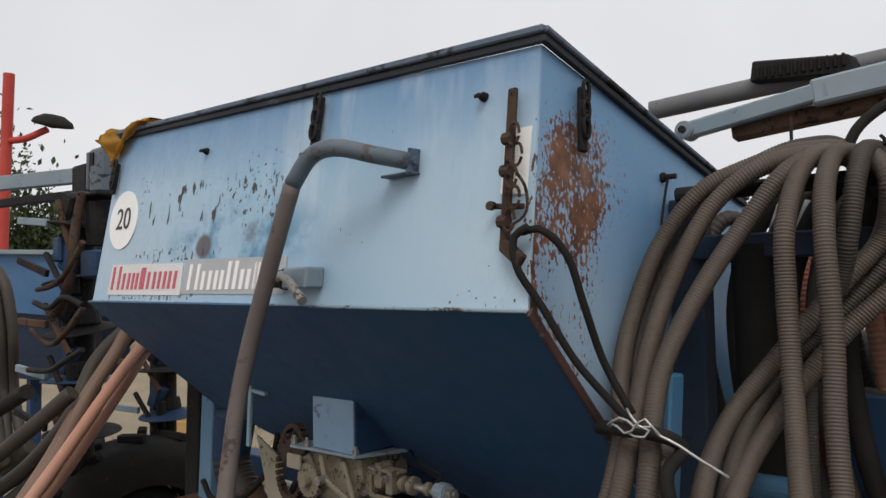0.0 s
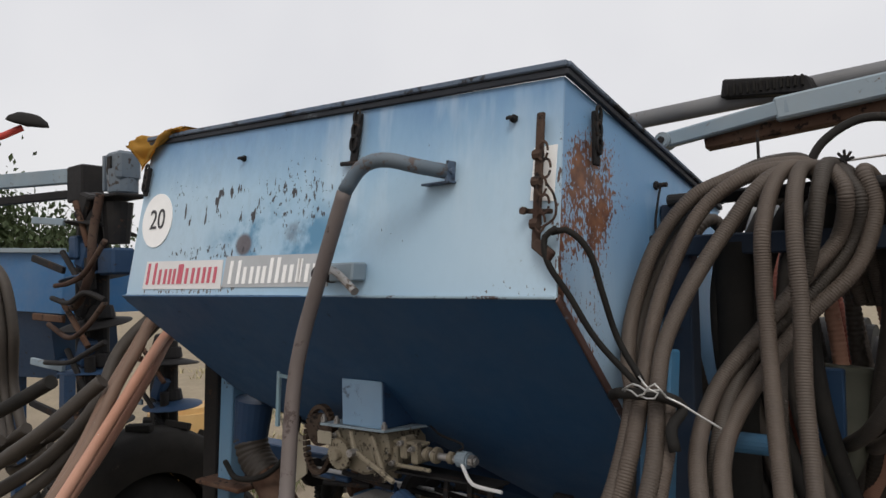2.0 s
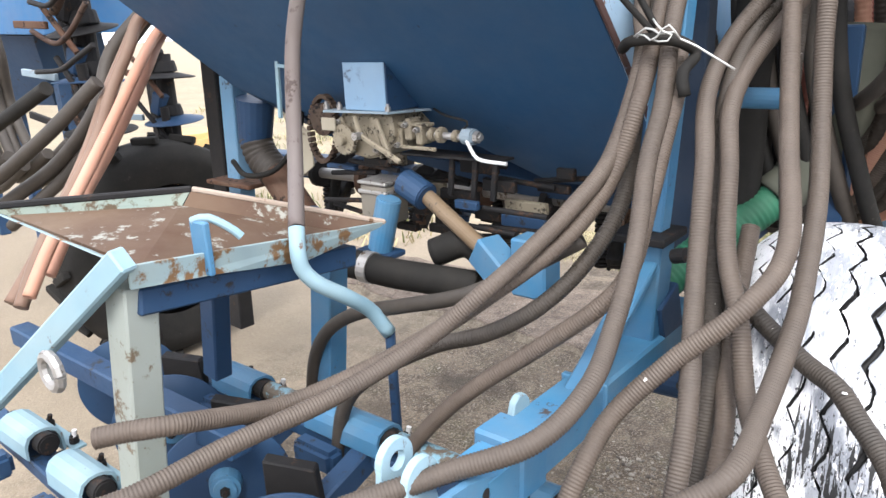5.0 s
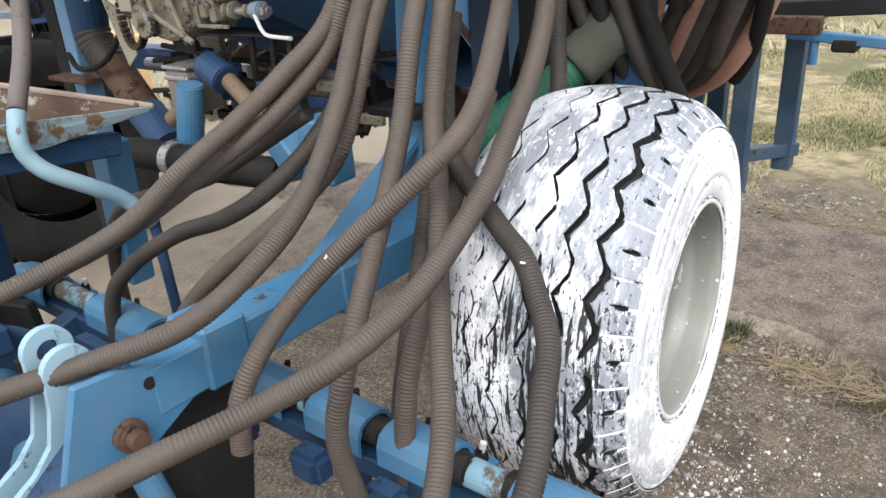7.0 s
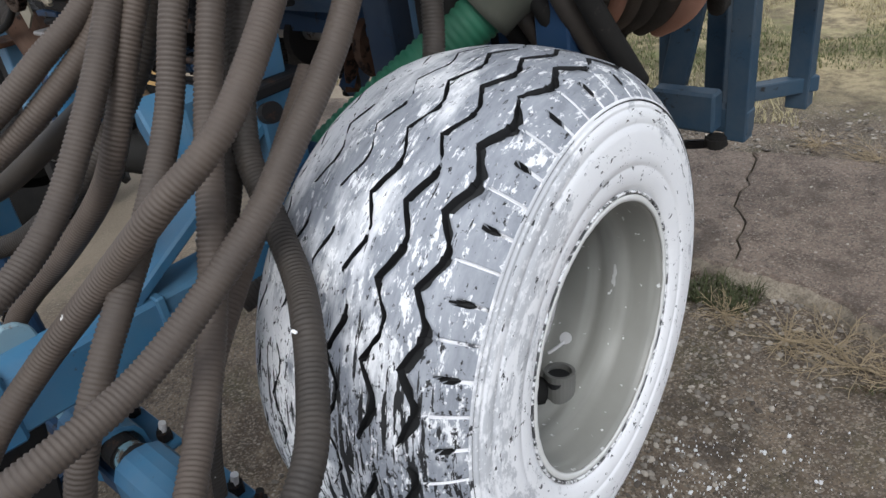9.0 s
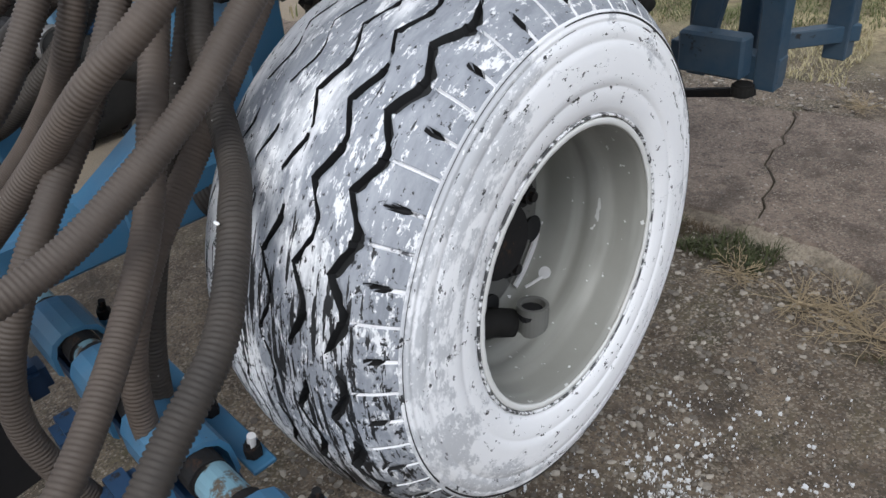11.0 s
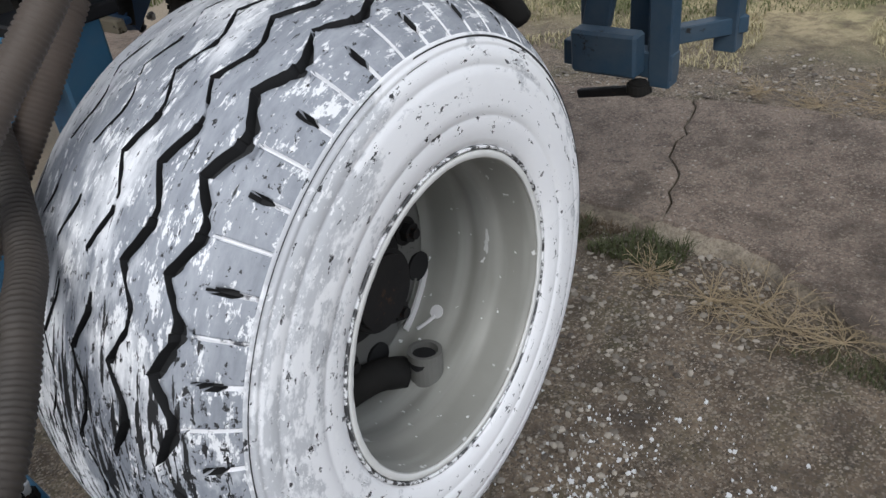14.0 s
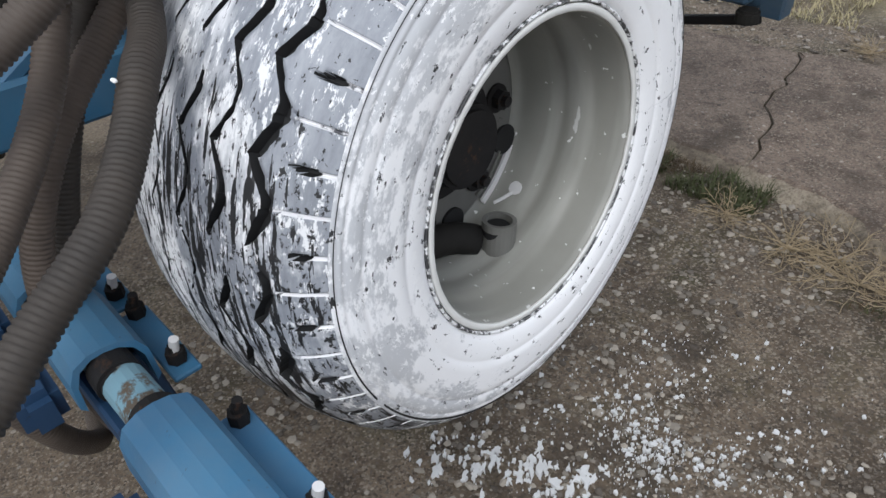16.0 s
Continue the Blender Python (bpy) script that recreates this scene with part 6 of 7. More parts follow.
# tied bundle beside the hopper, sweeping down over the platform
hose(TIED, [(-0.28, 1.72, 1.80), (-0.30, 1.62, 1.99), (-0.36, 1.53, 2.01), (-0.46, 1.48, 1.98), (-0.53, 1.45, 1.94), (-0.60, 1.42, 1.84), (-0.63, 1.36, 1.70), (-0.61, 1.28, 1.60), (-0.565, 1.19, 1.51), (-0.577, 1.09, 1.339), (-0.603, 0.99, 1.26), (-0.637, 0.91, 1.20), (-0.673, 0.82, 1.143), (-0.76, 0.73, 1.05), (-0.820, 0.566, 0.999), (-0.871, 0.389, 0.978), (-0.901, 0.240, 0.961), (-0.958, 0.153, 0.947), (-1.031, 0.099, 0.921)])
hose(TIED, [(-0.25, 1.72, 1.80), (-0.28, 1.62, 1.98), (-0.34, 1.53, 2.0), (-0.42, 1.47, 1.98), (-0.50, 1.43, 1.91), (-0.55, 1.37, 1.78), (-0.565, 1.30, 1.66), (-0.55, 1.21, 1.55), (-0.545, 1.13, 1.43), (-0.57, 1.08, 1.30), (-0.61, 0.97, 1.20), (-0.70, 0.85, 1.11), (-0.79, 0.76, 1.035), (-0.869, 0.668, 0.983), (-0.938, 0.538, 0.956), (-0.942, 0.352, 1.011), (-0.982, 0.286, 1.016), (-1.011, 0.248, 1.013)])
hose(TIED, [(-0.23, 1.72, 1.78), (-0.26, 1.61, 1.97), (-0.32, 1.52, 1.99), (-0.37, 1.45, 1.965), (-0.44, 1.40, 1.86), (-0.49, 1.33, 1.75), (-0.52, 1.26, 1.64), (-0.515, 1.20, 1.55), (-0.50, 1.14, 1.44), (-0.497, 1.073, 1.336), (-0.470, 0.975, 1.212), (-0.457, 0.872, 1.105), (-0.437, 0.747, 1.05), (-0.468, 0.639, 0.998), (-0.57, 0.55, 0.955), (-0.66, 0.43, 0.93), (-0.81, 0.32, 0.86), (-1.07, 0.25, 0.72), (-1.38, 0.16, 0.57)])
hose(TIED, [(-0.27, 1.74, 1.80), (-0.31, 1.64, 2.0), (-0.37, 1.55, 2.02), (-0.47, 1.52, 1.98), (-0.55, 1.48, 1.89), (-0.62, 1.44, 1.76), (-0.625, 1.36, 1.64), (-0.59, 1.25, 1.54), (-0.58, 1.20, 1.40), (-0.565, 1.12, 1.25), (-0.60, 1.04, 1.14), (-0.66, 0.97, 1.06), (-0.75, 0.92, 1.0), (-0.86, 0.88, 0.96), (-0.99, 0.84, 0.88), (-1.08, 0.82, 0.78), (-1.13, 0.82, 0.60)], HOSE_DARK)
hose(TIED, [(-0.51, 1.235, 1.53), (-0.488, 1.17, 1.45), (-0.488, 1.13, 1.38), (-0.485, 1.06, 1.27), (-0.488, 1.0, 1.16), (-0.53, 0.97, 1.09), (-0.63, 0.93, 1.0), (-0.74, 0.88, 0.91), (-0.83, 0.85, 0.82), (-0.92, 0.84, 0.70), (-0.97, 0.85, 0.57)])
hose("grey hose curling under the platform", [(-0.60, 1.03, 1.19), (-0.76, 0.95, 1.09), (-0.85, 0.93, 1.05), (-1.0, 0.93, 1.0), (-1.14, 0.94, 0.95), (-1.27, 0.96, 0.87), (-1.36, 0.98, 0.76), (-1.40, 0.99, 0.62), (-1.41, 1.0, 0.45)], HOSE_DARK, ribs=0)
# loops over the bar that fall past the post
hose(LOOP, [(-0.2, 1.74, 1.7), (-0.24, 1.64, 1.95), (-0.26, 1.55, 1.99), (-0.227, 1.5, 1.934), (-0.248, 1.53, 1.845), (-0.301, 1.5, 1.771), (-0.398, 1.43, 1.637), (-0.454, 1.357, 1.538), (-0.447, 1.22, 1.446), (-0.405, 1.105, 1.335), (-0.382, 1.032, 1.205), (-0.355, 0.953, 1.113), (-0.312, 0.83, 1), (-0.3, 0.76, 0.9), (-0.31, 0.74, 0.8), (-0.31, 0.76, 0.68), (-0.33, 0.8, 0.54), (-0.42, 0.84, 0.42), (-0.58, 0.86, 0.32)])
hose(LOOP, [(-0.18, 1.74, 1.7), (-0.22, 1.66, 1.94), (-0.245, 1.57, 1.99), (-0.208, 1.53, 1.925), (-0.226, 1.55, 1.834), (-0.301, 1.52, 1.728), (-0.387, 1.47, 1.632), (-0.427, 1.387, 1.538), (-0.422, 1.26, 1.446), (-0.41, 1.19, 1.33), (-0.39, 1.13, 1.2), (-0.36, 1.06, 1.09), (-0.33, 0.98, 0.98), (-0.32, 0.92, 0.86), (-0.325, 0.89, 0.74), (-0.33, 0.88, 0.6)], HOSE_DARK)
hose(LOOP, [(-0.15, 1.74, 1.7), (-0.18, 1.64, 1.93), (-0.2, 1.55, 1.98), (-0.181, 1.54, 1.896), (-0.216, 1.52, 1.781), (-0.301, 1.49, 1.686), (-0.366, 1.44, 1.59), (-0.406, 1.323, 1.49), (-0.4, 1.21, 1.42), (-0.37, 1.13, 1.327), (-0.343, 1.06, 1.202), (-0.293, 0.995, 1.1), (-0.257, 0.936, 1), (-0.198, 0.857, 0.933), (-0.134, 0.775, 0.888), (-0.09, 0.7, 0.85), (-0.06, 0.62, 0.8), (-0.05, 0.56, 0.7)])
hose(LOOP, [(-0.25, 1.76, 1.7), (-0.29, 1.64, 1.96), (-0.325, 1.53, 2), (-0.348, 1.455, 1.968), (-0.357, 1.38, 1.867), (-0.357, 1.37, 1.76), (-0.347, 1.35, 1.624), (-0.322, 1.28, 1.48), (-0.29, 1.19, 1.366), (-0.239, 1.031, 1.23), (-0.268, 0.935, 1.155), (-0.355, 0.875, 1.065), (-0.422, 0.802, 0.98), (-0.436, 0.722, 0.915), (-0.445, 0.68, 0.85), (-0.45, 0.67, 0.77)])
hose(LOOP, [(-0.23, 1.78, 1.7), (-0.26, 1.66, 1.96), (-0.305, 1.54, 2), (-0.306, 1.435, 1.947), (-0.299, 1.38, 1.847), (-0.289, 1.365, 1.692), (-0.284, 1.34, 1.547), (-0.264, 1.29, 1.397), (-0.235, 1.19, 1.27), (-0.215, 1.06, 1.165), (-0.209, 0.99, 1.113), (-0.207, 0.84, 1.035), (-0.205, 0.697, 1.01), (-0.272, 0.62, 0.962), (-0.322, 0.495, 0.945), (-0.42, 0.36, 0.9), (-0.58, 0.25, 0.83)])
hose(LOOP, [(-0.21, 1.78, 1.70), (-0.24, 1.66, 1.96), (-0.262, 1.54, 2.0), (-0.268, 1.47, 1.95), (-0.28, 1.45, 1.85), (-0.30, 1.47, 1.78), (-0.36, 1.50, 1.64), (-0.37, 1.50, 1.45), (-0.36, 1.48, 1.28), (-0.33, 1.40, 1.1), (-0.34, 1.2, 0.98), (-0.40, 1.05, 0.92)], HOSE_DARK)
hose("dark corrugated hose with a white fleck before the wheel", [(-0.40, 1.20, 1.33), (-0.38, 1.14, 1.22), (-0.345, 1.095, 1.14), (-0.293, 1.07, 1.095), (-0.199, 1.025, 1.045), (-0.138, 0.985, 1.03), (-0.095, 0.947, 1.0), (-0.045, 0.893, 0.968), (-0.012, 0.82, 0.935), (0.015, 0.76, 0.905), (0.03, 0.69, 0.87), (0.02, 0.60, 0.83)], HOSE_DARK)
hose(LOOP, [(-0.35, 1.22, 1.20), (-0.335, 1.12, 1.10), (-0.32, 1.03, 1.02), (-0.285, 0.93, 0.94), (-0.28, 0.87, 0.84), (-0.285, 0.85, 0.72), (-0.31, 0.86, 0.56), (-0.40, 0.88, 0.44), (-0.55, 0.90, 0.34)], HOSE)
part("white_fleck", box((-0.127, 0.957, 1.037), (-0.119, 0.961, 1.040), 0.001), STICKER_BRIGHT, None).name = "paint_fleck"
tagged(bpy.data.objects["paint_fleck"], "fleck of white paint stuck to a hose", "paint fleck")
# loops on the far side of the bar
rh = random.Random(17)
for k in range(7):
    x = -0.12 + 0.055 * k
    mat = (HOSE_DARK, HOSE, HOSE_DARK, HOSE, HOSE_RED, HOSE_DARK, HOSE)[k]
    hose(("dusty hose loop hanging behind the bar", "faded orange hose loop hanging behind the bar")[mat in (HOSE_PINK, HOSE_RED)],
         [(x - 0.12, 1.78, 1.40), (x - 0.07, 1.72, 1.66), (x - 0.04, 1.64, 1.90), (x, 1.56, 1.985), (x + 0.04, 1.49, 1.93), (x + 0.06, 1.46, 1.78), (x + 0.03 * math.sin(k), 1.50, 1.60), (x - 0.08, 1.56, 1.46), (x - 0.16, 1.72, 1.38), (x - 0.20, 1.90, 1.36), (x - 0.22, 2.05, 1.4)], mat, n=12)
for k in range(5):
    x = -0.50 + 0.05 * k
    hose("dark hose hanging behind the bundle", [(x + 0.15, 1.72, 1.85), (x + 0.06, 1.68, 1.95), (x, 1.64, 1.86), (x - 0.03, 1.62, 1.70), (x - 0.01, 1.64, 1.45), (x + 0.05, 1.70, 1.2), (x + 0.1, 1.8, 1.0)], (BLACK_RUBBER, HOSE_DARK)[k % 2], 0.02, 12, ribs=0)
for k, (x, mat) in enumerate(((-0.256, HOSE_PINK), (-0.225, HOSE), (-0.19, HOSE_DARK), (-0.106, HOSE_PINK), (-0.15, HOSE_DARK), (-0.30, HOSE_DARK))):
    lab = "faded orange hose behind the wheel" if mat is HOSE_PINK else "dusty brown hose behind the wheel"
    hose(lab, [(x + 0.16, 1.82, 1.80), (x + 0.10, 1.86, 1.55), (x + 0.04, 1.92, 1.36), (x, 1.95, 1.252), (x - 0.05, 1.97, 1.15), (x - 0.13, 2.05, 1.06), (x - 0.26, 2.2, 0.98)], mat, 0.024, 12)
hose("black cable arched above the hose bar", [(-0.32, 1.6, 1.99), (-0.29, 1.62, 2.06), (-0.22, 1.66, 2.11), (-0.14, 1.68, 2.10), (-0.08, 1.7, 2.05)], BLACK_RUBBER, 0.010, 10, ribs=0)
hose("thick dusty hose rising from the bar", [(-0.14, 1.60, 1.97), (-0.12, 1.62, 2.03), (-0.08, 1.66, 2.12), (-0.05, 1.7, 2.25), (-0.02, 1.75, 2.4)], HOSE, 0.024, 14)
# the tie
tie = thing("bundle_tie", (-0.51, 1.16, 1.5), "black strap and twisted wire tying the hose bundle", "strap")
part("strap", tube([(-0.62, 1.22, 1.53), (-0.58, 1.165, 1.545), (-0.53, 1.14, 1.55), (-0.485, 1.16, 1.545), (-0.465, 1.20, 1.52), (-0.47, 1.15, 1.49), (-0.46, 1.14, 1.45)], 0.011, 8), BLACK_RUBBER, tie, keep=True)
part("loop_cord", tube([(-0.665, 1.07, 1.86), (-0.63, 1.075, 1.862), (-0.60, 1.10, 1.82), (-0.59, 1.13, 1.74), (-0.575, 1.16, 1.65), (-0.53, 1.165, 1.57)], 0.0065, 10), BLACK_RUBBER, tie, "black cord looped on the catch bar", keep=True)
part("loop_cord", tube([(-0.53, 1.155, 1.56), (-0.60, 1.12, 1.65), (-0.64, 1.085, 1.74), (-0.668, 1.06, 1.80), (-0.675, 1.06, 1.85), (-0.65, 1.065, 1.868)], 0.0065, 10), BLACK_RUBBER, tie, keep=True)
wirebm = tube([(-0.56, 1.14, 1.555), (-0.53, 1.13, 1.57), (-0.50, 1.125, 1.557), (-0.485, 1.13, 1.565), (-0.47, 1.135, 1.548), (-0.45, 1.14, 1.54), (-0.42, 1.15, 1.52), (-0.385, 1.17, 1.495)], 0.0022, 6)
tube([(-0.52, 1.128, 1.585), (-0.50, 1.12, 1.565), (-0.48, 1.125, 1.555), (-0.495, 1.12, 1.545), (-0.52, 1.125, 1.55)], 0.0020, 6, bm=wirebm)
tube([(-0.565, 1.15, 1.545), (-0.54, 1.125, 1.56), (-0.515, 1.12, 1.548), (-0.49, 1.12, 1.575), (-0.47, 1.13, 1.55)], 0.0018, 6, bm=wirebm)
part("twist_wire", wirebm, WIRE, tie, "twisted bright wire", keep=True)
# fat green hose and cloth bag above the wheel
g = [(-0.68, 1.34, 0.89), (-0.59, 1.47, 0.99), (-0.51, 1.57, 1.07), (-0.43, 1.67, 1.15), (-0.35, 1.77, 1.23)]
hose("fat green ribbed suction hose behind the post", g, HOSE_GREEN, 0.047, 24, ribs=0.014, depth=0.07, group="")
sleeve = tube([(-0.43, 1.67, 1.15), (-0.38, 1.72, 1.21), (-0.33, 1.76, 1.30), (-0.30, 1.79, 1.42), (-0.29, 1.80, 1.55)], 0.062, 20, wobble=0.3)
tagged(part("cloth_sleeve", sleeve, CLOTH_GREY, None, keep=True), "grey cloth sleeve wrapped over the green hose", "cloth sleeve")
duct2 = tube([(-0.50, 1.64, 0.85), (-0.50, 1.64, 1.1), (-0.49, 1.63, 1.5), (-0.49, 1.62, 1.85)], 0.045, 20)
tagged(part("grey_duct", duct2, BLACK_RUBBER, None, keep=True), "upright dark grey duct beside the blue post", "duct")
# star knobs on the bar
for x in (-0.345, -0.235):
    kn = thing("star_knob", (x, 1.56, 1.97), "small dark star-shaped knob on the hose bar", "knob", "star knobs")
    b2 = rod((x, 1.56, 1.96), (x, 1.56, 2.012), 0.004, n=8)
    for j in range(5):
        a = math.pi * j / 4
        rod((x, 1.56, 2.008), (x + 0.018 * math.cos(a), 1.555, 2.012 + 0.018 * math.sin(a)), 0.004, 0.003, 6, bm=b2)
    part("knob", b2, DARK_STEEL, kn)
# pale strips added as the sky light in gaps between the black hoses
for k, (x, y) in enumerate(((-0.475, 1.66), (-0.425, 1.66))):
    st = tube([(x + 0.03, y, 1.93), (x + 0.012, y - 0.02, 1.85), (x, y - 0.03, 1.72), (x - 0.004, y - 0.03, 1.58)], 0.010, 8)
    tagged(part("plastic_strip", st, STICKER_GREY, None, keep=True), "pale strip standing in for sky light between black hoses", "strip", "plastic strips")
# ---- auger, rack and background machines ----
auger = thing("auger", (0.3, 2.6, 1.6), "grey-blue loading auger with a black hydraulic motor, passing behind the hopper", "auger")
P0 = Vector((-0.97, 2.46, 2.278))
part("tube", rod((-1.15, 2.56, 2.393), (1.6, 3.06, 2.62), 0.034, n=28), worn("grey_tube", (0.10, 0.105, 0.115), (0.16, 0.165, 0.175), (0.1, 0.08, 0.07), 0.62, 0.45, 8), auger, "plain grey tube", smooth=False)
part("arm", bar(P0, (-0.55, 2.50, 2.345), 0.045, 0.055, 0.006), GREY_BLUE, auger, "grey-blue arm with worn paint")
part("arm", bar((-0.60, 2.50, 2.338), (1.6, 2.90, 2.60), 0.06, 0.08, 0.008), GREY_BLUE, auger)
part("arm_under", bar((-0.85, 2.53, 2.262), (1.6, 2.93, 2.52), 0.07, 0.055, 0.006), RUST, auger, "rusty underside")
part("arm_eye", rod((-0.975, 2.42, 2.277), (-0.975, 2.50, 2.277), 0.030, n=24, bevel=0.005), GREY_BLUE, auger)
part("eye_pin", rod((-0.975, 2.41, 2.277), (-0.975, 2.51, 2.277), 0.012, n=14), DARK_STEEL, auger)
motor = bmesh.new()
plate([(-0.80, 2.55, 2.425), (-0.49, 2.60, 2.405), (-0.515, 2.60, 2.468), (-0.79, 2.55, 2.494)], (0.02, 0.14, 0), 0.006, motor)
mot = part("motor_cover", motor, DARK_STEEL, auger, "black ribbed motor cover")
for k in range(12):
    x = -0.775 + 0.022 * k
    part("rib", box((x, 2.540 + 0.16 * (x + 0.79), 2.43), (x + 0.009, 2.556 + 0.16 * (x + 0.79), 2.47), 0.002), BLACK_RUBBER, mot)
part("auger_post", bar((0.75, 2.72, 0.0), (0.75, 2.72, 2.5), 0.08, 0.08, 0.004), DARK_BLUE, auger)
part("antenna", rod((-0.62, 2.35, 1.9), (-0.62, 2.35, 2.25), 0.005, n=6), DARK_STEEL, auger)
part("guy_wire", tube([(-0.72, 2.3, 2.08), (-0.3, 2.35, 2.12), (0.4, 2.4, 2.14)], 0.004, 6), STEEL, auger)

# rack legs behind the wheel
STAND_BLUE = worn("dull_stand_blue", (0.020, 0.052, 0.092), (0.035, 0.078, 0.125), (0.02, 0.02, 0.02), 0.60, 0.5, 8, 0, 0.25)
rack = under("rear_stand", frame_thing, (-0.35, 2.8, 0.5))
tagged(rack, label="dark blue welded steel stand behind the wheel")
for a, b in (((-0.335, 2.62, 0.545), (-0.325, 2.62, 1.15)), ((-0.47, 2.78, 0.50), (-0.46, 2.78, 1.2)), ((-0.235, 2.80, 0.59), (-0.23, 2.80, 1.15)), ((-0.58, 2.70, 0.52), (-0.57, 2.70, 1.2))):
    part("leg", bar(a, b, 0.06, 0.055, 0.003), STAND_BLUE, rack)
part("rail", bar((-0.62, 2.62, 0.61), (-0.30, 2.62, 0.60), 0.05, 0.07, 0.003), STAND_BLUE, rack)
part("rail", bar((-0.37, 2.64, 0.66), (-0.20, 2.82, 0.66), 0.04, 0.045, 0.003), STAND_BLUE, rack)
part("foot_arm", bar((-0.36, 2.60, 0.535), (-0.60, 2.64, 0.47), 0.022, 0.025, 0.003), DARK_STEEL, rack)
part("link_beam", bar((-0.52, 2.25, 1.10), (-0.52, 2.75, 1.16), 0.08, 0.09, 0.004), STAND_BLUE, rack)
part("top_beam", bar((-0.75, 2.68, 1.17), (-0.12, 2.80, 1.17), 0.08, 0.06, 0.004), STAND_BLUE, rack)
part("rust_plate", box((-0.45, 2.56, 1.08), (-0.12, 2.60, 1.13), 0.003), RUST, rack)
part("tow_fork", bar((-0.23, 2.65, 1.07), (0.30, 2.65, 1.03), 0.035, 0.03, 0.003), FRAME_BLUE, rack)
part("back_beam", bar((-0.30, 2.66, 1.135), (0.25, 2.74, 1.16), 0.06, 0.05, 0.004), DARK_STEEL, rack)
part("fork_pin", rod((-0.15, 2.65, 0.98), (-0.15, 2.65, 1.09), 0.014, n=12), FRAME_BLUE, rack)
part("buffer", box((-0.10, 2.63, 1.02), (-0.03, 2.70, 1.06), 0.006), BLACK_RUBBER, rack)
part("foot_block", box((-0.56, 2.53, 0.585), (-0.37, 2.59, 0.70), 0.008), STAND_BLUE, rack, "scuffed blue block")
part("gusset", plate([(-0.60, 2.66, 0.66), (-0.52, 2.66, 0.66), (-0.42, 2.66, 1.1), (-0.50, 2.66, 1.1)], (0, 0.03, 0), 0.003), STAND_BLUE, rack)
part("foot_pad", rod((-0.37, 2.55, 0.54), (-0.37, 2.55, 0.575), 0.03, n=16, bevel=0.006), BLACK_RUBBER, rack)


# stacked disc openers of the folded wing
def disc_stack(x, y, z0, z1, n, label):
    st = thing("disc_gang", (x, y, 0), label, "disc gang", "disc gangs")
    part("spindle", rod((x, y, z0), (x, y, z1), 0.045, n=16), DARK_STEEL, st)
    rnd = random.Random(int(z0 * 100))
    for k in range(n):
        z = z0 + (z1 - z0) * (k + 0.5) / n
        bm = lathe([(0.03, -0.02), (0.065, -0.016), (0.145, 0.004), (0.148, 0.009), (0.143, 0.011), (0.06, -0.004), (0.03, -0.006)], (0, 0, 0), 28)
        m = Matrix.Translation((x + rnd.uniform(-0.04, 0.04), y, z)) @ Matrix.Rotation(radians(90 + rnd.uniform(-9, 9)), 4, "Y") @ Matrix.Rotation(rnd.uniform(-0.2, 0.2), 4, "Z")
        bmesh.ops.transform(bm, matrix=m, verts=bm.verts)
        d = part("disc", bm, DARK_BLUE if k % 2 else DARK_STEEL, st, smooth=True)
        part("spacer", rod((x, y, z + 0.02), (x, y, z + 0.075), 0.07, 0.06, 16, bevel=0.004), DARK_STEEL, d)
        part("arm", bar((x - 0.02, y - 0.03, z - 0.03), (x - 0.24, y + 0.06, z - 0.05 + rnd.uniform(-0.05, 0.05)), 0.03, 0.045), DARK_STEEL, st)
        part("boot", bar((x - 0.02, y - 0.05, z + 0.03), (x + 0.02, y - 0.04, z + 0.14), 0.075, 0.07, 0.012), (DARK_STEEL, DARK_BLUE)[k % 2], st)
        part("lever", bar((x - 0.05, y - 0.12, z + 0.02), (x - 0.24 - rnd.uniform(0, 0.06), y - 0.15, z + rnd.uniform(0.0, 0.09)), 0.018, 0.03, 0.003), (DARK_STEEL, GREY_BLUE, RUST)[k % 3], st)
        part("tie_rod", rod((x + 0.12, y - 0.10, z - 0.09), (x + 0.05 - rnd.uniform(0, 0.2), y - 0.12, z + 0.10), 0.012, n=8), (RUST, DARK_STEEL)[k % 2], st)
        if k % 2:
            part("spring", rod((x + 0.06, y - 0.06, z - 0.06), (x + 0.07, y - 0.07, z + 0.07), 0.022, n=12), DARK_STEEL, st)
    part("upright", bar((x - 0.25, y + 0.08, 0.0), (x - 0.22, y + 0.06, z1 - 0.05), 0.05, 0.06), DARK_STEEL, st)
    return st


disc_stack(-3.06, 1.36, 1.12, 2.14, 5, "dark steel disc openers stacked on a folded wing")
disc_stack(-3.46, 1.93, 0.85, 1.50, 3, "dark blue disc openers stacked behind the hopper")
HEAD_GREY = worn("dark_grey_blue_paint", (0.075, 0.105, 0.14), (0.13, 0.165, 0.20), (0.04, 0.03, 0.025), 0.58, 0.5, 10)
head = thing("manifold", (-2.87, 1.37, 2.15), "grey-blue seed distributor head on top of a disc gang", "distributor")
part("head_body", rod((-2.85, 1.36, 2.16), (-2.85, 1.36, 2.27), 0.060, 0.060, 14, bevel=0.008), HEAD_GREY, head)
part("head_block", box((-2.905, 1.31, 2.215), (-2.79, 1.41, 2.335), 0.012), HEAD_GREY, head)
part("head_window", box((-2.875, 1.303, 2.24), (-2.845, 1.311, 2.315), 0.001), DARK_STEEL, head)
part("head_post", bar((-2.94, 1.33, 2.18), (-2.94, 1.33, 2.33), 0.018, 0.018), HEAD_GREY, head)
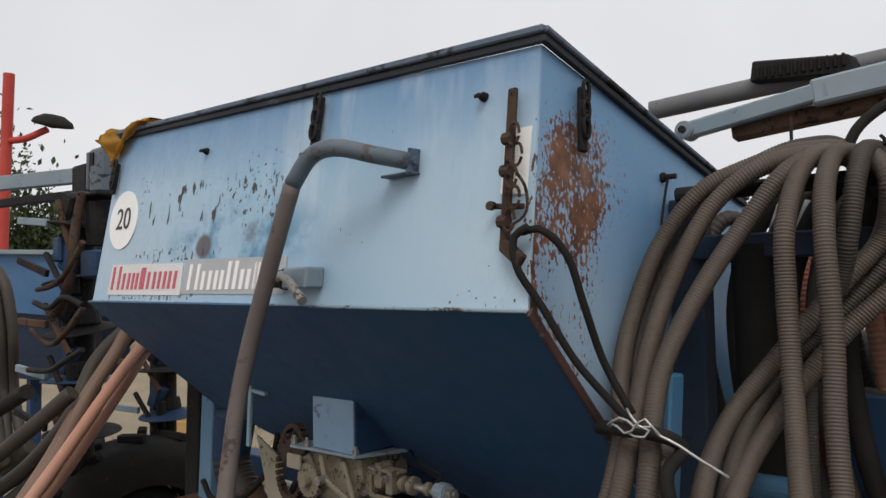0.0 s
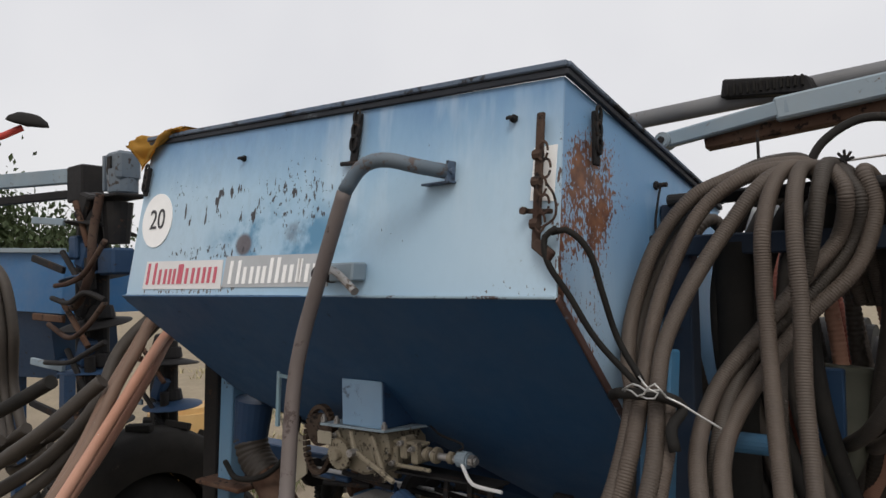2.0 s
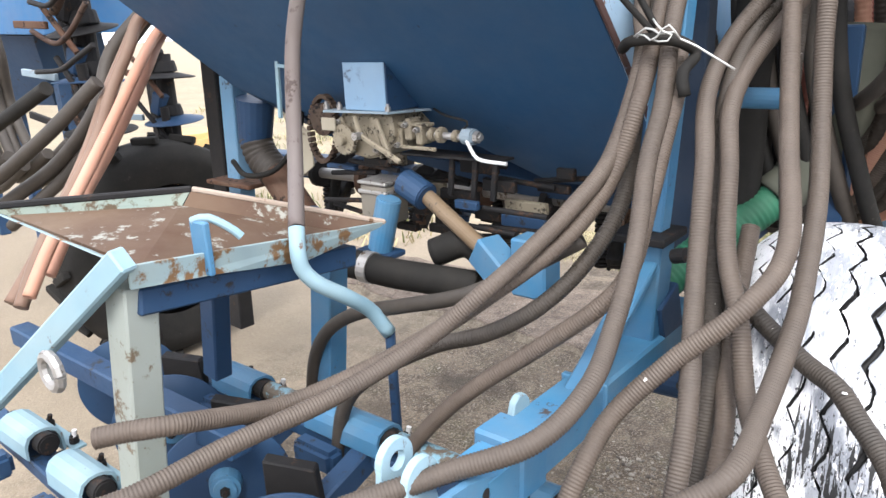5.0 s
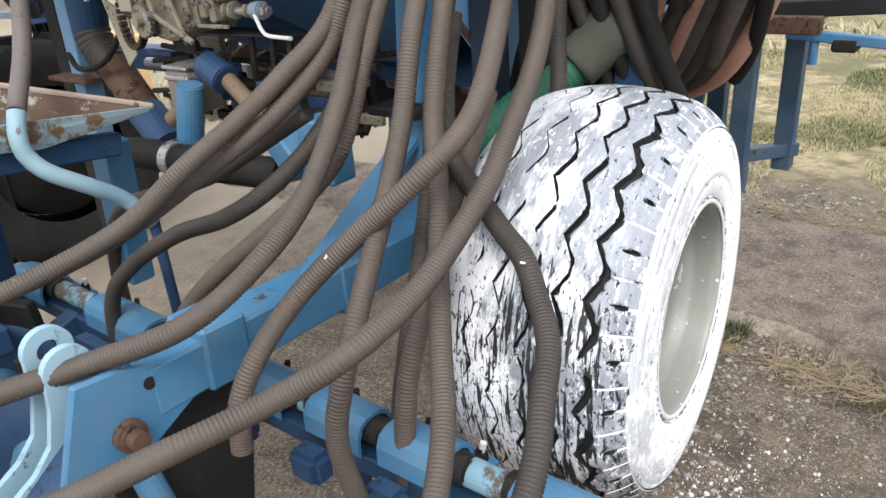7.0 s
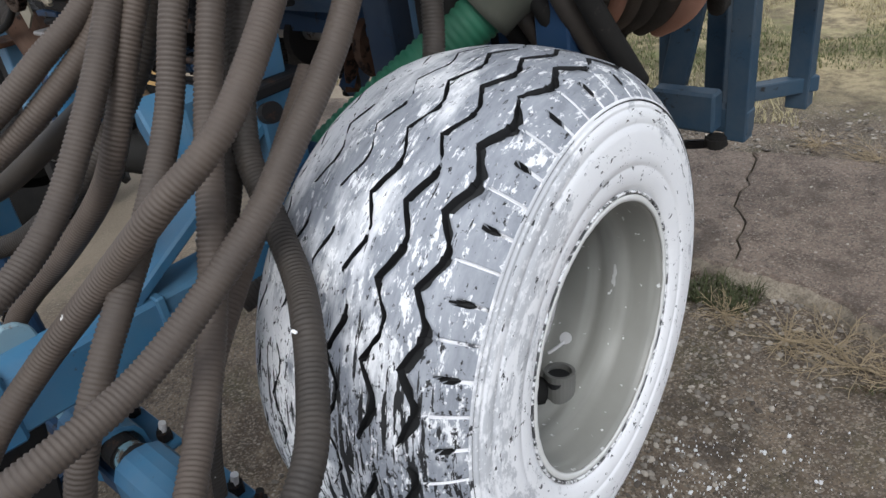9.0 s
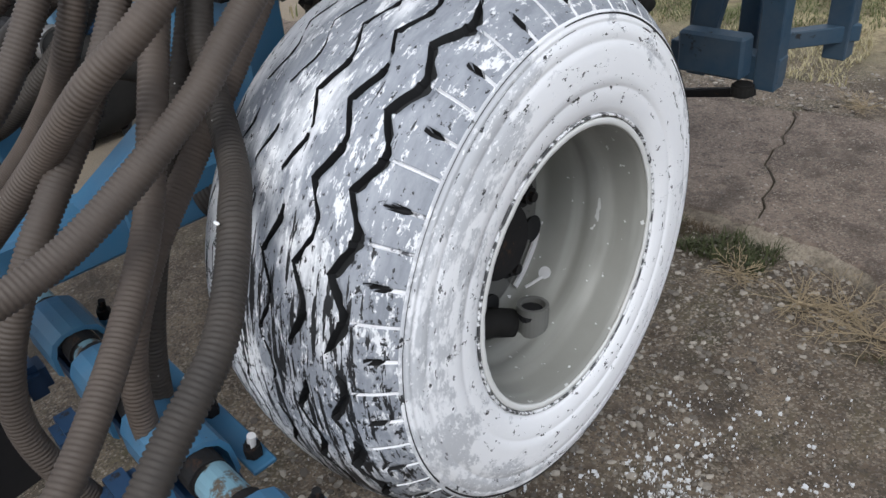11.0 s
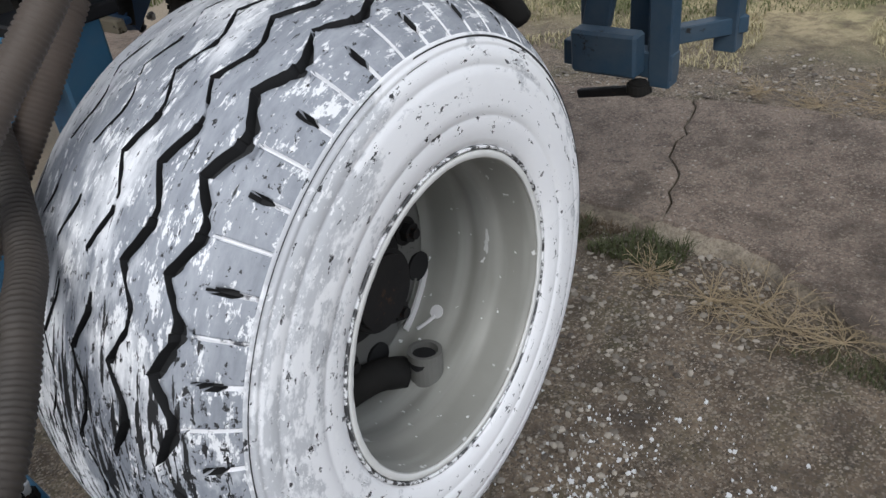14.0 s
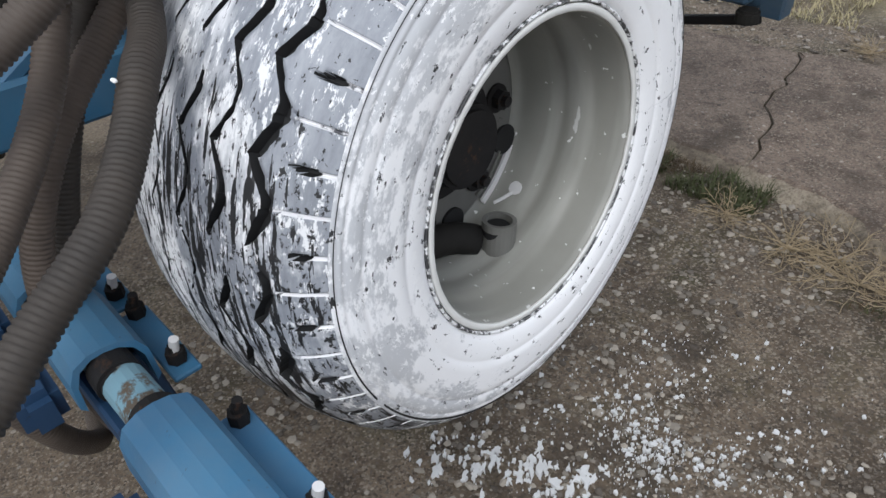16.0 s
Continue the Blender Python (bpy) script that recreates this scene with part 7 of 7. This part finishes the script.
part("head_foot", box((-3.06, 1.29, 2.145), (-2.78, 1.43, 2.16), 0.004), DARK_STEEL, head)
part("head_drum", rod((-2.90, 1.36, 1.96), (-2.90, 1.36, 2.13), 0.050, 0.065, 14), DARK_STEEL, head)
part("lower_block", box((-2.95, 1.30, 1.83), (-2.82, 1.40, 1.94), 0.01), DARK_BLUE, head)
part("side_box", box((-3.12, 1.26, 1.90), (-3.05, 1.32, 2.0), 0.008), DARK_BLUE, head)
part("head_pipe", tube([(-2.88, 1.28, 2.16), (-2.90, 1.26, 2.0), (-2.90, 1.25, 1.85), (-2.96, 1.24, 1.74), (-3.05, 1.25, 1.70)], 0.018, 10), CATCH_RUST, head, keep=True)
part("head_arm", tube([(-2.98, 1.36, 2.15), (-3.12, 1.36, 2.16), (-3.17, 1.36, 2.08), (-3.2, 1.36, 1.8), (-3.19, 1.36, 1.4), (-3.17, 1.36, 1.2)], 0.03, 10), DARK_STEEL, head, keep=True)
for k in range(4):
    z = (1.84, 1.76, 1.62, 1.52)[k]
    part("torn_strap", tube([(-2.72, 1.22, z + (0.12, -0.03, 0.1, 0.05)[k]), (-2.84, 1.2, z), (-2.98, 1.2, z - 0.04), (-3.10 - 0.03 * k, 1.2, z - 0.05 + 0.03 * (k % 3))], 0.011, 6), (CATCH_RUST, DARK_STEEL)[k % 2], head, keep=True)

# orange and brown hoses falling from the hopper's far end
HOSE_BROWN = hose_material("faded_brown_hose", (0.15, 0.085, 0.058), (0.22, 0.135, 0.095), 0.4)
FALL = "smooth faded brown hose falling from the hopper end"
hose("smooth faded orange hose falling from the hopper end", [(-2.42, 1.42, 1.70), (-2.50, 1.35, 1.60), (-2.433, 1.25, 1.531), (-2.383, 1.15, 1.438), (-2.32, 1.0, 1.285), (-2.228, 0.85, 1.159), (-2.16, 0.70, 1.02), (-2.12, 0.6, 0.9)], HOSE_PINK, 0.019, 12, ribs=0)
hose("smooth faded orange hose falling from the hopper end", [(-2.45, 1.45, 1.70), (-2.53, 1.38, 1.58), (-2.46, 1.27, 1.48), (-2.41, 1.17, 1.38), (-2.36, 1.02, 1.22), (-2.28, 0.87, 1.10), (-2.2, 0.7, 0.92)], HOSE_PINK, 0.016, 12, ribs=0)
hose(FALL, [(-2.50, 1.44, 1.74), (-2.60, 1.35, 1.644), (-2.565, 1.25, 1.535), (-2.53, 1.15, 1.414), (-2.42, 1.0, 1.255), (-2.359, 0.9, 1.157), (-2.3, 0.75, 1.0), (-2.26, 0.6, 0.85)], HOSE_BROWN, 0.024, 12, ribs=0)
hose(FALL, [(-2.46, 1.44, 1.74), (-2.56, 1.33, 1.66), (-2.50, 1.23, 1.55), (-2.46, 1.13, 1.43), (-2.37, 0.99, 1.26), (-2.31, 0.88, 1.16), (-2.26, 0.72, 1.0), (-2.2, 0.6, 0.85)], HOSE_BROWN, 0.021, 12, ribs=0)
hose("dark smooth hose falling from the hopper end", [(-2.56, 1.40, 1.72), (-2.653, 1.25, 1.543), (-2.648, 1.15, 1.345), (-2.785, 1.05, 1.162), (-2.973, 0.95, 1.033), (-3.15, 0.9, 0.95)], HOSE_DARK, 0.027, 12, ribs=0)
hose("dark smooth hose falling from the hopper end", [(-2.58, 1.42, 1.70), (-2.66, 1.28, 1.52), (-2.67, 1.18, 1.33), (-2.75, 1.08, 1.14), (-2.90, 0.98, 1.0), (-3.05, 0.93, 0.9)], HOSE_DARK, 0.024, 12, ribs=0)
hose("dark hose sagging between the machines", [(-4.3, 1.2, 1.45), (-3.9, 1.1, 1.25), (-3.5, 1.05, 1.22), (-3.2, 1.05, 1.3), (-2.9, 1.1, 1.42)], BLACK_RUBBER, 0.028, 10, ribs=0)
hose("dark hose sagging between the machines", [(-3.6, 0.8, 0.95), (-3.1, 0.85, 1.05), (-2.7, 0.95, 1.25), (-2.5, 1.1, 1.45)], HOSE_DARK, 0.026, 10, ribs=0)


def spare_tyre():
    sp = thing("tractor_tyre", (-3.33, 1.70, 0.55), "black dirty lugged tyre of the far wheel", "tyre")
    bm = lathe([(0.33, -0.10), (0.44, -0.13), (0.52, -0.12), (0.535, -0.09), (0.545, 0), (0.535, 0.09), (0.52, 0.12), (0.44, 0.13), (0.33, 0.10)], (-3.34, 1.72, 0.56), 64)
    part("tyre", bm, BLACK_RUBBER, sp, smooth=True)
    for k in range(34):
        a = 2 * math.pi * k / 34
        s = 1 if k % 2 else -1
        c = Vector((-3.34 + s * 0.055, 1.72 + 0.553 * math.cos(a), 0.56 + 0.553 * math.sin(a)))
        rot = Matrix.Rotation(a, 4, "X") @ Matrix.Rotation(s * 0.5, 4, "Y")
        part("lug", box(c - Vector((0.065, 0.018, 0.020)), c + Vector((0.065, 0.018, 0.020)), 0.005, rot), BLACK_RUBBER, sp)
    part("rim", lathe([(0.33, -0.10), (0.31, -0.09), (0.30, 0.05), (0.02, 0.06)], (-3.34, 1.72, 0.56), 40), BLACK_RUBBER, sp, smooth=True)


spare_tyre()

# second hopper further off
FAR_BLUE = worn("far_hopper_blue", (0.03, 0.12, 0.28), (0.05, 0.165, 0.34), (0.03, 0.03, 0.03), 0.62, 0.5, 8)
h2 = thing("far_hopper", (-6.2, 2.6, 0), "second blue seed hopper standing further off", "hopper")
part("panel", plate([(-7.3, 1.55, 1.72), (-4.85, 2.0, 1.62), (-4.80, 2.0, 2.02), (-7.3, 1.5, 2.13)], (0.1, 0.6, 0), 0.004), FAR_BLUE, h2)
part("rim", bar((-7.3, 1.48, 2.14), (-4.80, 1.99, 2.03), 0.05, 0.03), GREY_BLUE, h2)
part("bottom", plate([(-7.3, 1.56, 1.72), (-5.05, 2.01, 1.62), (-5.35, 2.2, 1.15), (-6.9, 1.9, 1.15)], (0.1, 0.4, 0.05)), DARK_BLUE, h2)
for k in range(3):
    part("leg", bar((-5.2 - 0.8 * k, 2.2, 0), (-5.2 - 0.8 * k, 2.2, 1.3), 0.08, 0.08), DARK_BLUE, h2)
for k in range(8):
    x, y = -4.66 + 0.035 * k, 1.22 + 0.045 * k
    lo = 1.0 - 0.05 * (k % 3)
    hose("dark hose loop hanging on the far hopper", [(x - 0.50, y + 0.1, 1.2), (x - 0.36, y, 1.7), (x - 0.22, y - 0.04, 1.92), (x - 0.06, y - 0.06, 1.93 - 0.02 * (k % 2)), (x + 0.06, y - 0.05, 1.80), (x + 0.11, y - 0.03, 1.55), (x + 0.10 - 0.02 * (k % 4), y, 1.25), (x + 0.22 + 0.06 * (k % 3), y - 0.02, lo), (x + 0.55, y - 0.05, lo - 0.02), (x + 0.85, y - 0.02, lo + 0.12)], HOSE_DARK, 0.028, 10, ribs=0, group="far hoses")
fb = thing("far_beam", (-4.6, 1.9, 0), "grey-blue folding arm on a dark post between the machines", "arm")
part("arm", bar((-5.6, 1.65, 2.50), (-4.35, 1.95, 2.47), 0.06, 0.09, 0.004), GREY_BLUE, fb)
part("arm_lower", bar((-5.6, 1.65, 2.36), (-4.30, 1.95, 2.36), 0.05, 0.05, 0.004), DARK_STEEL, fb)
part("joint", box((-4.47, 1.86, 2.30), (-4.28, 2.0, 2.52), 0.01), DARK_STEEL, fb)
part("post", bar((-4.38, 1.95, 0.0), (-4.36, 1.93, 2.40), 0.08, 0.09, 0.004), DARK_STEEL, fb)

# red lamp mast
mast = thing("lamp_mast", (-8.3, 2.75, 0), "red steel mast with a black dish lamp on an arm", "lamp mast")
part("pole", rod((-8.45, 2.68, 0), (-8.28, 2.72, 4.05), 0.055, n=14), RED, mast, "red painted pole")
part("arm", tube([(-8.3, 2.72, 3.35), (-8.1, 2.82, 3.36), (-8.0, 2.92, 3.42), (-7.95, 2.98, 3.46)], 0.035, 10), RED, mast, keep=True)
lampm = lathe([(0.02, 0.09), (0.10, 0.08), (0.18, 0.03), (0.20, -0.015), (0.05, -0.04), (0.01, -0.05)], (0, 0, 0), 28)
bmesh.ops.transform(lampm, matrix=Matrix.Translation((-7.92, 3.02, 3.52)) @ Matrix.Rotation(radians(-70), 4, "Y") @ Matrix.Rotation(radians(15), 4, "X"), verts=lampm.verts)
part("lamp_dish", lampm, BLACK_RUBBER, mast, "black dish lamp", smooth=True)

# yellow drum glimpsed between the machines
dr = thing("plastic_drum", (-5.2, 3.1, 0), "pale yellow plastic drum on the dirt", "drum")
part("drum_body", rod((-5.2, 3.1, 0), (-5.2, 3.1, 0.85), 0.28, 0.27, 24, bevel=0.04), SACK, dr, smooth=False)


def tree(x, y, h, r, seed, label):
    rnd = random.Random(seed)
    t = thing("tree", (x, y, 0), label, "tree", "far trees")
    bm = bmesh.new()
    tube([(x, y, -0.05), (x + 0.1, y, h * 0.3), (x, y + 0.1, h * 0.6), (x + 0.05, y, h * 0.85)], 0.05 * h * 0.5, 8, step=0.4, bm=bm)
    tips = []
    for k in range(16):
        a = rnd.uniform(0, 6.28)
        z0 = h * rnd.uniform(0.25, 0.75)
        d = r * rnd.uniform(0.45, 0.9)
        tip = Vector((x + math.cos(a) * d, y + math.sin(a) * d, z0 + h * rnd.uniform(0.05, 0.28)))
        tube([(x, y, z0), ((x + tip.x) / 2, (y + tip.y) / 2, (z0 + tip.z) / 2 + 0.1), tip], 0.05, 5, step=0.4, bm=bm)
        tips.append(tip)
    part("trunk", bm, BARK, t, keep=True)
    verts, faces = [], []
    for tip in tips:
        for k in range(420):
            v = Vector((rnd.gauss(0, 1), rnd.gauss(0, 1), rnd.gauss(0, 0.75)))
            c = tip + v * r * 0.26
            s = rnd.uniform(0.06, 0.13)
            m = Euler((rnd.uniform(0, 6), rnd.uniform(0, 6), rnd.uniform(0, 6))).to_matrix()
            i = len(verts)
            for q in ((-s, 0, 0), (0, -s * 0.5, 0.02), (s, 0, 0), (0, s * 0.5, 0.02)):
                verts.append(tuple(c + m @ Vector(q)))
            faces.append((i, i + 1, i + 2, i + 3))
    me = bpy.data.meshes.new("crown")
    off = PLACE[t]
    me.from_pydata([(a - off.x, b - off.y, c - off.z) for a, b, c in verts], [], faces)
    me.materials.append(LEAF)
    ob = new("crown", me)
    ob.parent = t


tree(-23.0, 8.8, 4.3, 2.2, 1, "dense green tree beyond the yard")
tree(-26.0, 7.0, 5.0, 2.6, 2, "dense green tree beyond the yard")
tree(-22.0, 5.6, 6.6, 2.4, 3, "tall green tree beyond the yard")


# ---- rear row units and more hoses, seen below and beside the hopper ----
def row_unit(x, y, seed):
    """A seed opener arm of the rear bar: arm, spring, boot, disc and feed hose."""
    rnd = random.Random(seed)
    u = thing("row_unit", (x, y, 0.3), "dark dirty seed opener unit on the rear bar", "opener unit", "row units")
    part("arm", bar((x, y, 0.98), (x + 0.03, y - 0.16, 0.84), 0.05, 0.06), (DARK_STEEL, DARK_BLUE)[seed % 2], u)
    coil = [(x - 0.04 + 0.022 * math.cos(k * 1.05), y - 0.10 + 0.022 * math.sin(k * 1.05), 0.80 + 0.0028 * k) for k in range(72)]
    part("spring", tube(coil, 0.0085, 5, step=0.012), DARK_STEEL, u, keep=True)
    part("bracket", box((x - 0.05, y - 0.02, 0.93), (x + 0.06, y + 0.08, 1.06), 0.006), (DARK_BLUE, DARK_STEEL)[seed % 2], u)
    part("feed_hose", tube([(x, y + 0.02, 1.22), (x + rnd.uniform(-0.05, 0.05), y - 0.08, 1.08), (x + 0.02, y - 0.12, 0.95), (x + 0.04, y - 0.16, 0.84)], 0.022, 10), (BLACK_RUBBER, HOSE_DARK, RUST)[seed % 3], u, keep=True)
    for k in range(3):
        z = rnd.uniform(0.8, 1.08)
        part("bolt", hexnut((x + rnd.uniform(-0.05, 0.06), y - 0.03, z), (0, -1, 0), 0.013, 0.012), STEEL, u)


for k in range(8):
    row_unit(-2.25 + 0.215 * k, 2.02 + 0.03 * (k % 3), k)
rb = thing("rear_toolbar", (-1.4, 2.1, 0.9), "dark blue toolbar carrying the rear seed openers", "toolbar")
part("beam", bar((-3.0, 2.08, 0.98), (-0.55, 2.08, 0.98), 0.10, 0.10, 0.005), DARK_BLUE, rb)
part("upper_beam", bar((-2.4, 2.12, 1.16), (-0.5, 2.12, 1.18), 0.08, 0.09, 0.005), DARK_STEEL, rb)
part("drive_shaft", rod((-2.4, 1.80, 1.03), (-0.72, 1.80, 1.05), 0.022, n=14), STEEL, rb)
for k in range(6):
    x = -2.2 + 0.27 * k
    part("hanger", bar((x, 1.82, 1.03), (x + 0.03, 2.05, 1.14), 0.03, 0.05), RUST if k % 2 else DARK_STEEL, rb)
    part("sprocket", rod((x - 0.012, 1.80, 1.03), (x + 0.012, 1.80, 1.03), 0.055 + 0.012 * (k % 3), n=22), RUST if k % 2 else DARK_STEEL, rb)
fan = thing("fan_housing", (-0.35, 2.2, 1.0), "dark steel fan housing behind the hose rack", "fan housing")
part("scroll", rod((-0.78, 2.28, 1.42), (-0.30, 2.30, 1.42), 0.22, 0.22, 40, bevel=0.02), DARK_STEEL, fan, smooth=False)
part("guard", rod((-0.31, 2.30, 1.42), (-0.27, 2.30, 1.42), 0.17, 0.15, 40, bevel=0.01), DARK_STEEL, fan)
part("neck", bar((-0.55, 2.2, 1.2), (-0.55, 2.1, 0.95), 0.22, 0.18, 0.01), DARK_STEEL, fan)
rc = random.Random(44)
for k in range(10):
    x, y = -0.62 + 0.062 * k, 1.82 + 0.05 * (k % 4)
    mat = (HOSE_DARK, HOSE, BLACK_RUBBER, HOSE_RED, HOSE, HOSE_PINK, HOSE_DARK)[k % 7]
    lab = {HOSE_RED: "faded red hose hanging behind the rack", HOSE_PINK: "faded orange hose hanging behind the rack"}.get(mat, "dark hose hanging behind the rack")
    hose(lab, [(x + 0.10, y + 0.15, 1.5), (x + 0.06, y + 0.1, 1.78), (x + 0.02, y, 1.92), (x - 0.03, y - 0.05, 1.84), (x - 0.05 + 0.05 * rc.random(), y - 0.06, 1.6), (x - 0.02 + 0.04 * rc.random(), y - 0.02, 1.36), (x - 0.06, y + 0.08, 1.18), (x - 0.16, y + 0.3, 1.04), (x - 0.25, y + 0.55, 0.98)], mat, 0.019, 10, ribs=0.012, group="rack hoses")
red = thing("red_hydraulic_block", (-0.30, 1.95, 1.9), "red painted hydraulic block behind the hoses", "hydraulic block")
part("block", box((-0.42, 1.95, 1.72), (-0.36, 2.05, 2.0), 0.006), RED, red)
part("block", box((-0.12, 1.80, 1.78), (0.05, 1.92, 2.10), 0.006), RED, red)
duct3 = thing("feed_pipe", (-2.1, 1.45, 0.9), "brown ribbed feed pipe with a blue neck under the hopper", "feed pipe")
part("neck", rod((-2.17, 1.50, 1.36), (-2.20, 1.50, 1.20), 0.07, 0.06, 20), DARK_BLUE, duct3)
part("ribbed_pipe", tube([(-2.20, 1.50, 1.22), (-2.17, 1.50, 1.15), (-2.10, 1.50, 1.09)], 0.062, 18, ribs=0.022, depth=0.08), HOSE_DARK, duct3, keep=True)
part("lower_pipe", rod((-2.11, 1.50, 1.10), (-1.92, 1.48, 0.93), 0.058, n=20), RUST, duct3)
part("end_neck", rod((-1.94, 1.485, 0.945), (-1.80, 1.46, 0.86), 0.062, 0.055, 20), DARK_BLUE, duct3)
part("cable_loop", tube([(-2.24, 1.42, 1.14), (-2.14, 1.40, 1.10), (-2.0, 1.42, 1.13), (-1.90, 1.45, 1.24), (-1.92, 1.5, 1.36)], 0.010, 8), BLACK_RUBBER, duct3, keep=True)
